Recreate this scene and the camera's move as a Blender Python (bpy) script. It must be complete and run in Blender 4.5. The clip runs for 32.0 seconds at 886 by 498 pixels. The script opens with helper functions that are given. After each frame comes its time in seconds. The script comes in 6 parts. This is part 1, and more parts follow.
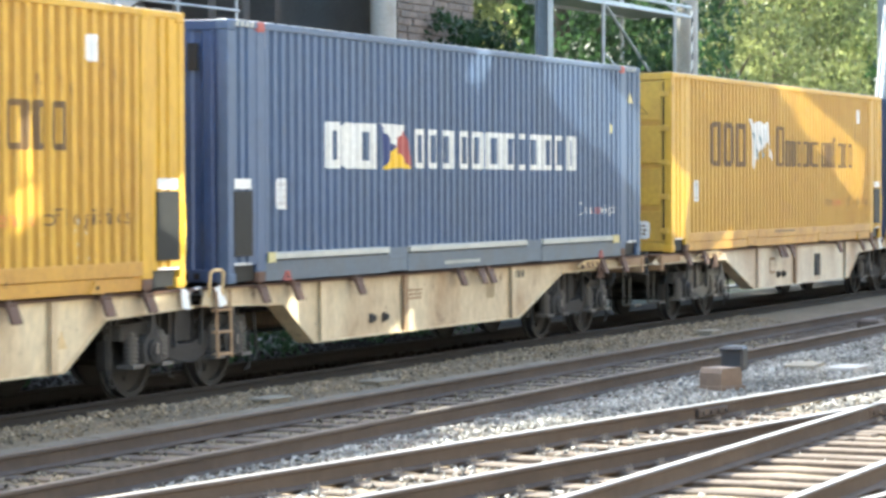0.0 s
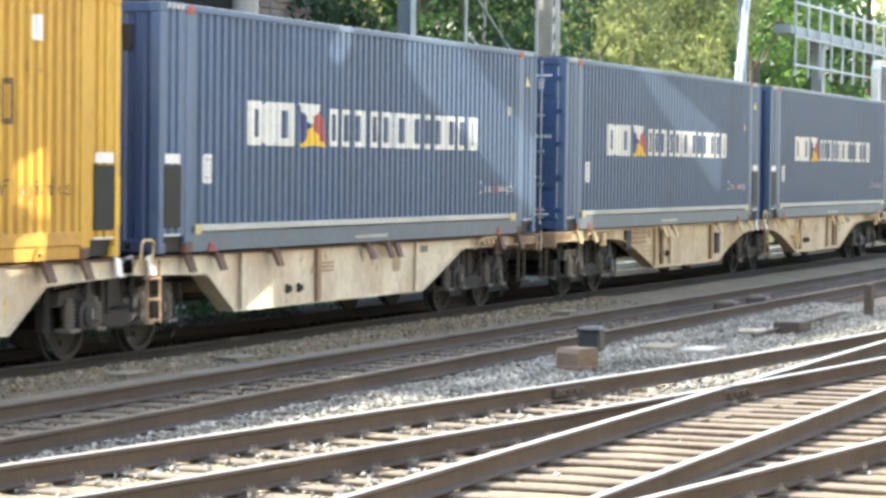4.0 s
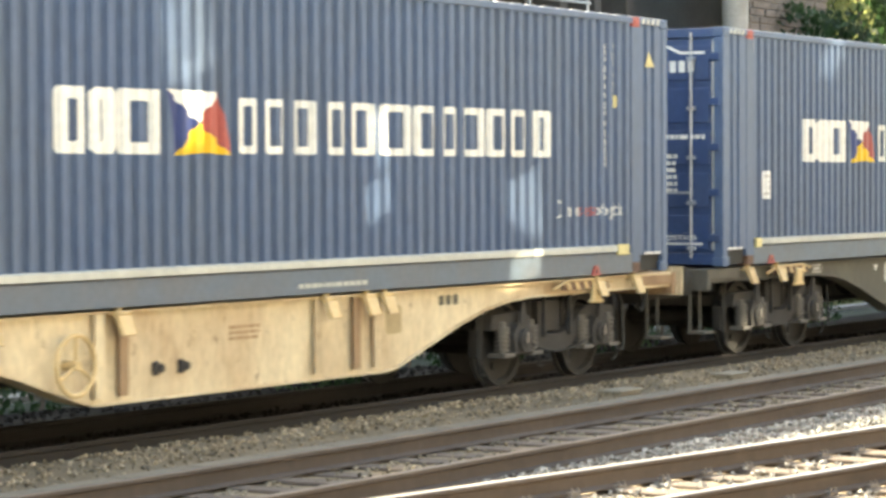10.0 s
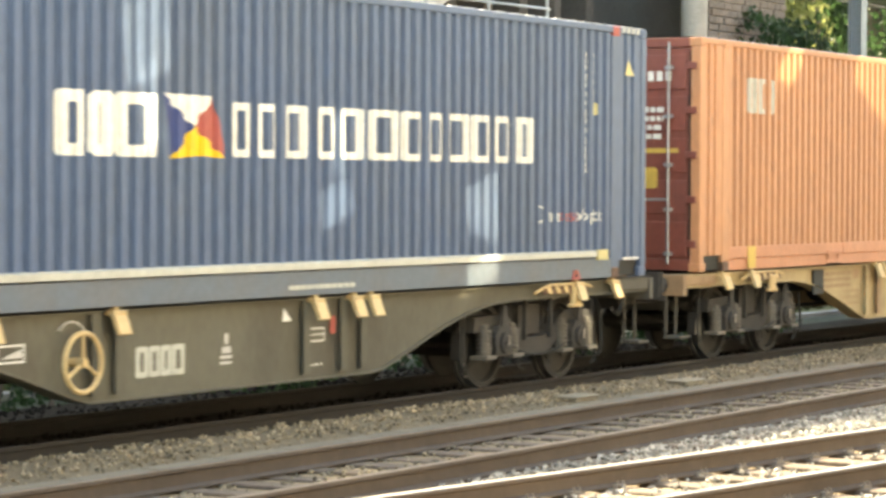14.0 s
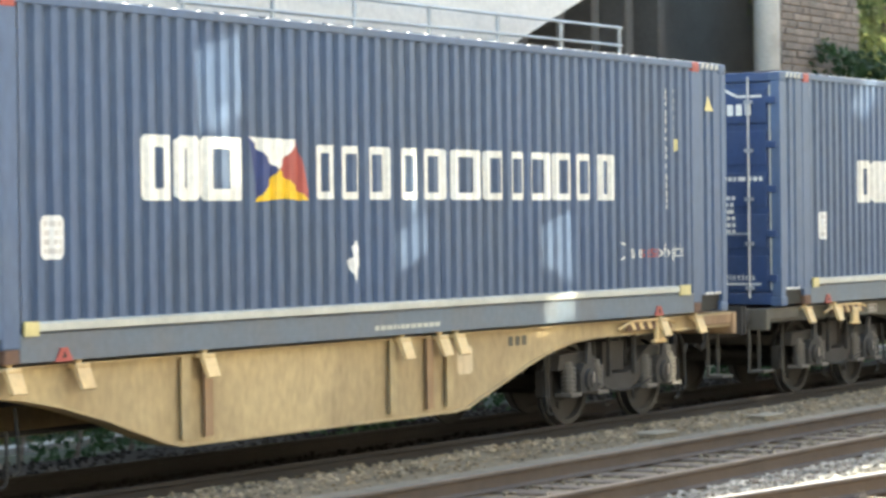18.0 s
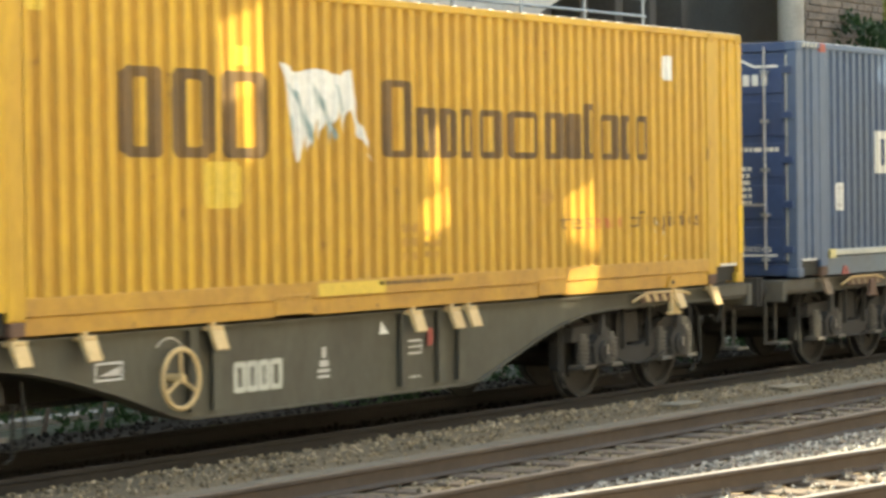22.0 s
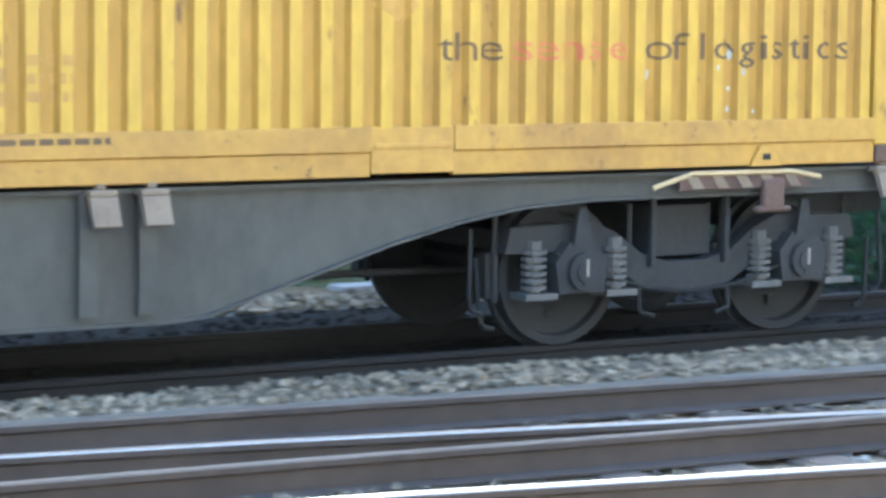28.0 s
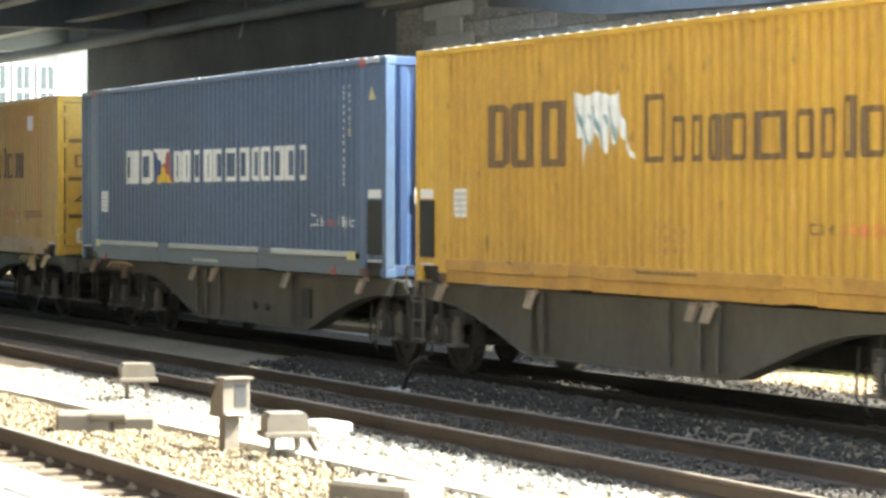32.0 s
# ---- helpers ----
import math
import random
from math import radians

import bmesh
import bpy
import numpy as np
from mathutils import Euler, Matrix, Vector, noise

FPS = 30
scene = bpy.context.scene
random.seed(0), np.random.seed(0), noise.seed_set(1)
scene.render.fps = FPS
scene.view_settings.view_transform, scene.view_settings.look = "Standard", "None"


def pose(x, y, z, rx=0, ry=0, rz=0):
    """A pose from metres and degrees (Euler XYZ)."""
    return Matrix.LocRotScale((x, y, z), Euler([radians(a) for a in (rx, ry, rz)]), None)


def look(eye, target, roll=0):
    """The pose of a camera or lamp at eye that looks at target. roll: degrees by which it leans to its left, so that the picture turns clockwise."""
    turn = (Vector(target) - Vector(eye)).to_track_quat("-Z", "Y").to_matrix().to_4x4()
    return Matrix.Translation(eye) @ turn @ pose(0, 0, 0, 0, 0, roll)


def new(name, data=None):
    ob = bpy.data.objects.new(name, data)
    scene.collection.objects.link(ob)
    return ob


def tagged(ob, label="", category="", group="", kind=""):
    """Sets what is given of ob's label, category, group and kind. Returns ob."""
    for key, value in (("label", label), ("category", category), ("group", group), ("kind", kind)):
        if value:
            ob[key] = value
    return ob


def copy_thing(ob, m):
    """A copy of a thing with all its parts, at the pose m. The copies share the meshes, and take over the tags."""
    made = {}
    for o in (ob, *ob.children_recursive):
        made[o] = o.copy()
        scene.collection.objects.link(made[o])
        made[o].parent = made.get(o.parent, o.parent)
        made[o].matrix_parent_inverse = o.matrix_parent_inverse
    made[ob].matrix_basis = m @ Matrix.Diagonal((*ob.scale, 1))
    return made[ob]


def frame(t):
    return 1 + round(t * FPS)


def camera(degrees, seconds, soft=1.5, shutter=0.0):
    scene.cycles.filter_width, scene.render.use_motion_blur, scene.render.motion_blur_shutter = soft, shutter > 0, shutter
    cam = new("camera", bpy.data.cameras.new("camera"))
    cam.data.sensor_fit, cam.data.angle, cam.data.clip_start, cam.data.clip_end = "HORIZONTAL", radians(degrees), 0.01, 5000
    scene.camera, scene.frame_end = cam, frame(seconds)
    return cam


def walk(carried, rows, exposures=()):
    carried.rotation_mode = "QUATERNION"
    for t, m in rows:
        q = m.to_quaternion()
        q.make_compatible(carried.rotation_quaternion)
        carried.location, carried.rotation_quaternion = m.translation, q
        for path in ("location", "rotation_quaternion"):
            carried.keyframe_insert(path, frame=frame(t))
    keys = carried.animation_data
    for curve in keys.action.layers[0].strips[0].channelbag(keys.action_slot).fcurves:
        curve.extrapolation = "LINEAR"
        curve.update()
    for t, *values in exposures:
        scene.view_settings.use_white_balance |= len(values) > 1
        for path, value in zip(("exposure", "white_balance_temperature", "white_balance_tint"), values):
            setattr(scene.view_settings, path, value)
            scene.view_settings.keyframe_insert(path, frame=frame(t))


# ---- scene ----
# Rail yard seen from a platform: z = 0 is the rail head of the freight track, x runs along the train, y away from the platform.
EYE = (0.0, 0.0, 2.18)
cam = camera(18.52, 32.0, soft=3.1, shutter=0.25)
# seconds, yaw, pitch, roll of the hand-held view
VIEW = [
    (0, -66.82, -1.27, -0.19),
    (0.5, -67.03, -1.21, -0.02),
    (1, -67.54, -1.40, 0.07),
    (1.5, -67.90, -1.43, 0.18),
    (2, -68.11, -1.43, 0.52),
    (2.5, -68.95, -1.60, 0.61),
    (3, -69.63, -1.56, 0.51),
    (3.5, -69.89, -1.69, 0.67),
    (5.5, -68.48, -1.66, 0.64),
    (6, -67.73, -1.56, 0.46),
    (6.5, -66.61, -1.46, -0.07),
    (7, -64.11, -1.26, -0.44),
    (7.5, -61.67, -1.23, -0.97),
    (8, -59.08, -1.20, -0.31),
    (8.5, -57.31, -1.02, -0.00),
    (9, -58.25, -1.37, 0.10),
    (9.5, -59.73, -1.51, 0.03),
    (10, -59.43, -1.41, -0.23),
    (10.5, -59.53, -1.08, -0.19),
    (11, -60.66, -0.86, -0.37),
    (11.5, -60.61, -0.97, 0.08),
    (12, -59.83, -1.09, 0.31),
    (12.5, -60.03, -1.28, 0.68),
    (13, -60.40, -1.39, 0.60),
    (13.5, -60.48, -1.28, 0.36),
    (14, -60.33, -1.31, 0.30),
    (14.5, -60.47, -1.35, 0.13),
    (15, -60.97, -1.75, 0.34),
    (15.5, -61.04, -1.99, 0.00),
    (17.5, -61.16, -1.21, -0.51),
    (18, -58.73, -0.48, -0.71),
    (18.5, -56.78, -0.67, -0.18),
    (19, -57.04, -0.93, 0.12),
    (19.5, -57.54, -1.13, 0.01),
    (20, -57.67, -0.96, -0.08),
    (20.5, -57.78, -0.67, 0.00),
    (21, -58.16, -0.98, 0.00),
    (21.5, -58.24, -1.23, 0.00),
    (22, -58.23, -1.08, -0.77),
    (22.5, -58.42, -1.01, -0.36),
    (23, -58.98, -1.45, -0.10),
    (23.5, -58.98, -1.48, -0.47),
    (24, -58.48, -1.55, -0.63),
    (24.5, -58.29, -1.76, -0.58),
    (25, -58.75, -1.44, -0.41),
    (25.5, -59.01, -0.96, -0.27),
    (27.5, -42.53, -4.61, 0.45),
    (28, -32.35, -5.18, 0.55),
    (28.5, -23.28, -5.56, 0.99),
    (29, -5.51, -5.83, -0.18),
    (29.5, 21.86, -5.46, -1.07),
    (30, 46.58, -4.60, 0.24),
    (30.5, 58.53, -3.24, -1.33),
    (31, 62.53, -1.54, 0.15),
    (31.5, 65.03, -0.93, 0.19),
    (32, 65.84, -1.06, 0.05),
]
# seconds, stops, kelvin, tint
EXPO = [(0.0, 2.81, 6200, 1), (3.5, 2.71, 6500, 1), (6.0, 2.86, 6800, 1), (7.5, 3.01, 7650, 1), (9.0, 2.91, 7600, 1), (11.5, 3.11, 8550, 1), (13.0, 3.16, 8850, 1), (15.0, 3.16, 8650, 1), (18.0, 2.91, 7050, 0), (19.0, 3.06, 7750, 0), (20.0, 3.21, 8450, -1), (21.5, 2.66, 8650, -2), (22.3, 2.51, 7950, -2), (23.3, 2.96, 6850, -2), (24.2, 3.11, 6800, -2), (25.5, 2.83, 8050, -2), (27.5, 3.03, 5000, -2), (28.3, 3.08, 4900, -2), (29.0, 2.98, 5800, -1), (29.5, 3.28, 5700, -2), (30.0, 3.93, 5100, -3), (30.6, 3.6, 5900, -2), (31.2, 3.52, 6000, -2), (32.0, 3.42, 6250, -2)]
walk(cam, [(t, pose(*EYE, 90 + p, 0, y) @ pose(0, 0, 0, 0, 0, r)) for t, y, p, r in VIEW], EXPO)

# ---- light ----
SUN_DIR = Vector((0.36, 1.0, 1.12)).normalized()
world = bpy.data.worlds.new("sky")
scene.world = world
world.use_nodes = True
wn = world.node_tree.nodes
sky = wn.new("ShaderNodeTexSky")
sky.sky_type = "NISHITA"
sky.sun_disc = False
sky.sun_elevation = math.asin(SUN_DIR.z)
sky.sun_rotation = math.atan2(SUN_DIR.x, SUN_DIR.y)
sky.air_density, sky.dust_density, sky.ozone_density = 1.0, 3.0, 1.0
world.node_tree.links.new(sky.outputs[0], wn["Background"].inputs[0])
wn["Background"].inputs[1].default_value = 0.15
sun = new("sun", bpy.data.lights.new("sun", "SUN"))
sun.data.energy, sun.data.angle, sun.data.color = 3.3, radians(0.55), (1.0, 0.93, 0.82)
sun.matrix_world = look(SUN_DIR * 60, (0, 0, 0))


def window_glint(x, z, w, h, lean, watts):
    """Added narrow area lamp for a bright patch at (x, z); stands for sun off unseen windows."""
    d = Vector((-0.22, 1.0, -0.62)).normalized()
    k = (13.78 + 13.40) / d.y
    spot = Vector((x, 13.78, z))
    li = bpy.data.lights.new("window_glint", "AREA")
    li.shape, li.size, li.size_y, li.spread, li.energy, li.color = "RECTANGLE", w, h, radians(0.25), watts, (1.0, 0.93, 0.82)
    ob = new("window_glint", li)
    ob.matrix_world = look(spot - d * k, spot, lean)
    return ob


# Lamps added one by one for bright spots on containers, wagons and ground.
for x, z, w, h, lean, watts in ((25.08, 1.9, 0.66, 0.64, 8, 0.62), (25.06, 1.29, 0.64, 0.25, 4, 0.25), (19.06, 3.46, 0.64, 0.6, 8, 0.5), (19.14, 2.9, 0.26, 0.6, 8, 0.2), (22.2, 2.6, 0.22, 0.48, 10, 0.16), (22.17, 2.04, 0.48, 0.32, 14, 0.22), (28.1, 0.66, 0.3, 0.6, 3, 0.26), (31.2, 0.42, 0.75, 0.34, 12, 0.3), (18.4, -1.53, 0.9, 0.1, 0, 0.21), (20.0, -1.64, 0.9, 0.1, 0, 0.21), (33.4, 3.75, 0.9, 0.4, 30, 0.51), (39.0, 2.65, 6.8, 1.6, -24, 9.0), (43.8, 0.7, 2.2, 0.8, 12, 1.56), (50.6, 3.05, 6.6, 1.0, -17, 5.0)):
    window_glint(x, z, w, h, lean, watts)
# ---- materials ----
RUST = (0.12, 0.055, 0.03)


def surface(name, base, rough=0.6, metal=0.0, dirt=None, dirt_amount=0.35, grain=14.0, blotch=1.4, bump=0.15, vary=0.06, streak=0.0, coords="Object", spec=0.5, specks=0.0):
    """A weathered surface: base colour, stains at two scales, optional run-off streaks, fine relief, small change from piece to piece."""
    m = bpy.data.materials.new(name)
    m.use_nodes = True
    nt = m.node_tree
    n, l = nt.nodes, nt.links
    bsdf = n["Principled BSDF"]
    tc = n.new("ShaderNodeTexCoord")
    big = n.new("ShaderNodeTexNoise")
    big.inputs["Scale"].default_value, big.inputs["Detail"].default_value, big.inputs["Roughness"].default_value = blotch, 6, 0.65
    fine = n.new("ShaderNodeTexNoise")
    fine.inputs["Scale"].default_value, fine.inputs["Detail"].default_value = grain, 5
    mp = n.new("ShaderNodeMapping")
    mp.inputs["Scale"].default_value = (1, 1, 1 - streak * 0.9)
    info = n.new("ShaderNodeObjectInfo")
    add = n.new("ShaderNodeVectorMath")
    add.operation = "ADD"
    mul = n.new("ShaderNodeVectorMath")
    mul.operation = "SCALE"
    mul.inputs[3].default_value = 7.0
    l.new(info.outputs["Random"], mul.inputs[0])
    l.new(tc.outputs[coords], mp.inputs["Vector"])
    l.new(mp.outputs[0], add.inputs[0])
    l.new(mul.outputs[0], add.inputs[1])
    l.new(add.outputs[0], big.inputs["Vector"])
    l.new(add.outputs[0], fine.inputs["Vector"])
    ramp = n.new("ShaderNodeValToRGB")
    ramp.color_ramp.elements[0].position, ramp.color_ramp.elements[1].position = 0.42, 0.72
    l.new(big.outputs["Fac"], ramp.inputs[0])
    mix = n.new("ShaderNodeMix")
    mix.data_type = "RGBA"
    mix.inputs["A"].default_value = (*base, 1)
    mix.inputs["B"].default_value = (*(dirt or tuple(v * 0.55 for v in base)), 1)
    k = n.new("ShaderNodeMath")
    k.operation = "MULTIPLY"
    k.inputs[1].default_value = dirt_amount
    l.new(ramp.outputs[0], k.inputs[0])
    l.new(k.outputs[0], mix.inputs["Factor"])
    hsv = n.new("ShaderNodeHueSaturation")
    l.new(mix.outputs["Result"], hsv.inputs["Color"])
    if specks:
        chips = n.new("ShaderNodeTexNoise")
        chips.inputs["Scale"].default_value, chips.inputs["Detail"].default_value, chips.inputs["Roughness"].default_value = 6.0, 4, 0.7
        l.new(add.outputs[0], chips.inputs["Vector"])
        edge = n.new("ShaderNodeMapRange")
        edge.inputs["From Min"].default_value, edge.inputs["From Max"].default_value, edge.inputs["To Max"].default_value = 0.63, 0.74, specks
        l.new(chips.outputs["Fac"], edge.inputs["Value"])
        rusty = n.new("ShaderNodeMix")
        rusty.data_type = "RGBA"
        rusty.inputs["B"].default_value = (*RUST, 1)
        l.new(edge.outputs[0], rusty.inputs["Factor"])
        l.new(mix.outputs["Result"], rusty.inputs["A"])
        l.new(rusty.outputs["Result"], hsv.inputs["Color"])
    v1 = n.new("ShaderNodeMapRange")
    v1.inputs["From Min"].default_value, v1.inputs["From Max"].default_value = 0.3, 0.7
    v1.inputs["To Min"].default_value, v1.inputs["To Max"].default_value = 1 - vary * 1.6, 1 + vary * 1.6
    l.new(fine.outputs["Fac"], v1.inputs["Value"])
    v2 = n.new("ShaderNodeMapRange")
    v2.inputs["To Min"].default_value, v2.inputs["To Max"].default_value = 1 - vary, 1 + vary
    l.new(info.outputs["Random"], v2.inputs["Value"])
    vm = n.new("ShaderNodeMath")
    vm.operation = "MULTIPLY"
    l.new(v1.outputs[0], vm.inputs[0])
    l.new(v2.outputs[0], vm.inputs[1])
    l.new(vm.outputs[0], hsv.inputs["Value"])
    l.new(hsv.outputs[0], bsdf.inputs["Base Color"])
    r = n.new("ShaderNodeMapRange")
    r.inputs["To Min"].default_value, r.inputs["To Max"].default_value = max(0.05, rough - 0.12), min(1, rough + 0.15)
    l.new(big.outputs["Fac"], r.inputs["Value"])
    l.new(r.outputs[0], bsdf.inputs["Roughness"])
    bsdf.inputs["Metallic"].default_value = metal
    bsdf.inputs["Specular IOR Level"].default_value = spec
    if bump:
        b = n.new("ShaderNodeBump")
        b.inputs["Strength"].default_value, b.inputs["Distance"].default_value = bump, 0.01
        l.new(fine.outputs["Fac"], b.inputs["Height"])
        l.new(b.outputs[0], bsdf.inputs["Normal"])
    return m


M = {
    "blue": surface("blue_paint", (0.066, 0.106, 0.188), 0.45, dirt=(0.105, 0.128, 0.155), dirt_amount=0.5, blotch=0.8, streak=0.6, bump=0.05),
    # Darker copies for the folds: groove shade is put into the colour.
    "blue_shade": surface("shaded_blue_paint", (0.052, 0.085, 0.151), 0.55, dirt=(0.078, 0.092, 0.108), dirt_amount=0.6, blotch=0.8, streak=0.6, bump=0.05),
    "orange_shade": surface("shaded_orange_paint", (0.40, 0.18, 0.085), 0.55, dirt=(0.30, 0.14, 0.075), dirt_amount=0.6, blotch=0.9, streak=0.7, bump=0.05),
    # Darker copy of the blue for container ends; their shade is in it.
    "blue_end": surface("shaded_end_blue_paint", (0.03, 0.06, 0.145), 0.45, dirt=(0.045, 0.068, 0.115), dirt_amount=0.5, bump=0.05),
    "blue_rail": surface("worn_grey_blue_paint", (0.10, 0.13, 0.165), 0.5, dirt=(0.15, 0.13, 0.11), dirt_amount=0.5, bump=0.08),
    "yellow": surface("yellow_paint", (0.59, 0.35, 0.036), 0.48, dirt=(0.42, 0.22, 0.04), dirt_amount=0.6, blotch=0.9, streak=0.7, bump=0.05, specks=0.7),
    "yellow_fresh": surface("fresh_yellow_paint", (0.72, 0.50, 0.08), 0.5, bump=0.0),
    # Dusty tan of the yellow grooves, darkened further for their shade.
    "yellow_dust_shade": surface("dusty_shaded_tan_paint", (0.46, 0.255, 0.035), 0.6, dirt=(0.34, 0.17, 0.035), dirt_amount=0.6, blotch=0.9, streak=0.7, bump=0.05, specks=0.8),
    "yellow_rail": surface("worn_yellow_paint", (0.52, 0.285, 0.045), 0.5, dirt=(0.30, 0.15, 0.045), dirt_amount=0.7, bump=0.08, specks=0.9),
    "yellow_end": surface("dull_yellow_door_paint", (0.54, 0.33, 0.05), 0.5, dirt=(0.40, 0.22, 0.055), dirt_amount=0.6, bump=0.05),
    "orange": surface("faded_orange_paint", (0.50, 0.235, 0.115), 0.5, dirt=(0.40, 0.185, 0.095), dirt_amount=0.5, blotch=0.9, streak=0.7, bump=0.05, specks=0.5),
    "orange_rail": surface("pale_orange_paint", (0.50, 0.215, 0.115), 0.5, dirt=(0.38, 0.165, 0.09), dirt_amount=0.5),
    "orange_end": surface("red_brown_paint", (0.21, 0.06, 0.042), 0.5, dirt=(0.16, 0.06, 0.045), dirt_amount=0.5),
    "white": surface("white_lettering", (0.73, 0.71, 0.64), 0.5, dirt=(0.6, 0.58, 0.5), dirt_amount=0.4, bump=0.0),
    "stripe": surface("chalky_white_stripe", (0.50, 0.50, 0.43), 0.6, dirt=(0.34, 0.33, 0.28), dirt_amount=0.6, bump=0.03),
    "label": surface("white_sticker", (0.75, 0.74, 0.70), 0.45, bump=0.0, dirt_amount=0.25),
    "bars": surface("faded_print", (0.58, 0.55, 0.51), 0.6, bump=0.0),
    "black": surface("black_panel", (0.02, 0.02, 0.019), 0.6, dirt=(0.04, 0.038, 0.03), dirt_amount=0.7, bump=0.04, spec=0.3),
    "brown_print": surface("faded_dark_lettering", (0.125, 0.075, 0.032), 0.6, dirt=(0.32, 0.17, 0.045), dirt_amount=0.4, grain=30, bump=0.0),
    "red": surface("red_paint", (0.36, 0.075, 0.06), 0.5, dirt=(0.3, 0.07, 0.05), dirt_amount=0.5, bump=0.03),
    "red_print": surface("faded_red_lettering", (0.52, 0.15, 0.06), 0.6, dirt=(0.6, 0.28, 0.06), dirt_amount=0.6, bump=0.0),
    "flag_blue": surface("pennant_blue", (0.03, 0.05, 0.16), 0.5, bump=0.0),
    "flag_teal": surface("faded_teal_print", (0.16, 0.26, 0.28), 0.6, dirt=(0.5, 0.55, 0.5), dirt_amount=0.8, grain=9, bump=0.0),
    "flag_yellow": surface("pennant_yellow", (0.75, 0.47, 0.02), 0.5, bump=0.0),
    "hazard": surface("hazard_yellow", (0.60, 0.41, 0.09), 0.5, dirt=(0.3, 0.2, 0.08), dirt_amount=0.5, bump=0.02),
    "casting": surface("rusty_cast_steel", (0.14, 0.08, 0.052), 0.75, dirt=(0.08, 0.05, 0.035), dirt_amount=0.6, grain=25),
    "galv": surface("galvanised_steel", (0.42, 0.44, 0.46), 0.45, 0.7, dirt=(0.25, 0.25, 0.25), dirt_amount=0.5),
    "roof": surface("container_roof_paint", (0.35, 0.36, 0.37), 0.5, dirt=(0.2, 0.17, 0.14), dirt_amount=0.6),
    "cream": surface("cream_wagon_paint", (0.64, 0.535, 0.35), 0.6, dirt=(0.33, 0.20, 0.10), dirt_amount=0.85, blotch=0.9, streak=0.5, vary=0.08, specks=0.8),
    "tan": surface("dusty_tan_wagon_paint", (0.42, 0.32, 0.17), 0.65, dirt=(0.20, 0.14, 0.08), dirt_amount=0.7, blotch=0.9, streak=0.5, vary=0.08),
    "dark_wagon": surface("dark_grey_brown_wagon_paint", (0.10, 0.093, 0.068), 0.65, dirt=(0.058, 0.05, 0.037), dirt_amount=0.7, blotch=0.9, streak=0.5),
    "olive": surface("dusty_grey_wagon_paint", (0.10, 0.09, 0.07), 0.75, dirt=(0.062, 0.053, 0.042), dirt_amount=0.7, blotch=0.9, streak=0.5),
    "spring": surface("dusty_coil_spring_steel", (0.14, 0.125, 0.105), 0.7, dirt=(0.07, 0.06, 0.05), dirt_amount=0.7, grain=20),
    "trough": surface("dust_covered_concrete", (0.20, 0.165, 0.115), 0.9, dirt=(0.13, 0.105, 0.072), dirt_amount=0.7, grain=20, bump=0.25),
    "sticker": surface("pale_yellow_sticker", (0.60, 0.52, 0.24), 0.5, dirt=(0.42, 0.34, 0.15), dirt_amount=0.5, bump=0.02),
    "bogie": surface("grimy_bogie_steel", (0.048, 0.044, 0.039), 0.9, dirt=(0.034, 0.031, 0.027), dirt_amount=0.8, grain=20, bump=0.3),
    "wheel": surface("brake_dusted_wheel", (0.034, 0.031, 0.027), 0.85, 0.0, dirt=(0.024, 0.022, 0.019), dirt_amount=0.7, grain=20),
    "tread": surface("polished_tread", (0.25, 0.24, 0.23), 0.3, 0.9, bump=0.0),
    "clamp": surface("sand_yellow_clamp", (0.62, 0.45, 0.22), 0.6, dirt=(0.35, 0.22, 0.11), dirt_amount=0.6, grain=25),
    "clamp_grey": surface("dusty_sand_grey_clamp", (0.27, 0.20, 0.125), 0.75, dirt=(0.14, 0.09, 0.055), dirt_amount=0.8, grain=25),
    "rail_side": surface("rusty_rail_steel", (0.085, 0.062, 0.046), 0.8, 0.0, dirt=(0.05, 0.038, 0.03), dirt_amount=0.7, grain=9, blotch=0.7, bump=0.25),
    "rail_top": surface("polished_rail_head", (0.36, 0.32, 0.27), 0.42, 0.7, dirt=(0.28, 0.25, 0.22), dirt_amount=0.5, bump=0.0),
    "rail_dull": surface("dull_rail_head", (0.14, 0.112, 0.085), 0.75, 0.0, dirt=(0.09, 0.068, 0.05), dirt_amount=0.6, bump=0.03, spec=0.3),
    "sleeper": surface("weathered_timber_sleeper", (0.10, 0.072, 0.05), 0.88, dirt=(0.06, 0.044, 0.031), dirt_amount=0.7, grain=18, bump=0.4, vary=0.12),
    "clip": surface("rail_fastening_steel", (0.27, 0.23, 0.19), 0.6, 0.4, dirt_amount=0.5),
    "ballast": surface("ballast_bed", (0.165, 0.122, 0.07), 0.95, dirt=(0.095, 0.07, 0.041), dirt_amount=0.8, grain=16, blotch=0.5, bump=0.8, vary=0.22),
    # Near-black copies of bed and stone: the train's shade put into colour.
    "ballast_shaded": surface("shaded_ballast_bed", (0.032, 0.029, 0.025), 0.95, dirt=(0.022, 0.02, 0.017), dirt_amount=0.8, grain=28, blotch=0.5, bump=0.8, vary=0.22, spec=0.05),
    "stone_shaded": surface("shaded_ballast_stone", (0.045, 0.04, 0.034), 0.95, dirt=(0.03, 0.026, 0.022), dirt_amount=0.7, grain=8, blotch=0.35, bump=0.2, vary=0.3, coords="Generated", spec=0.05),
    "stone_tan": surface("dusty_tan_ballast_stone", (0.27, 0.21, 0.135), 0.95, dirt=(0.15, 0.115, 0.072), dirt_amount=0.7, grain=8, blotch=0.35, bump=0.2, vary=0.3, coords="Generated"),
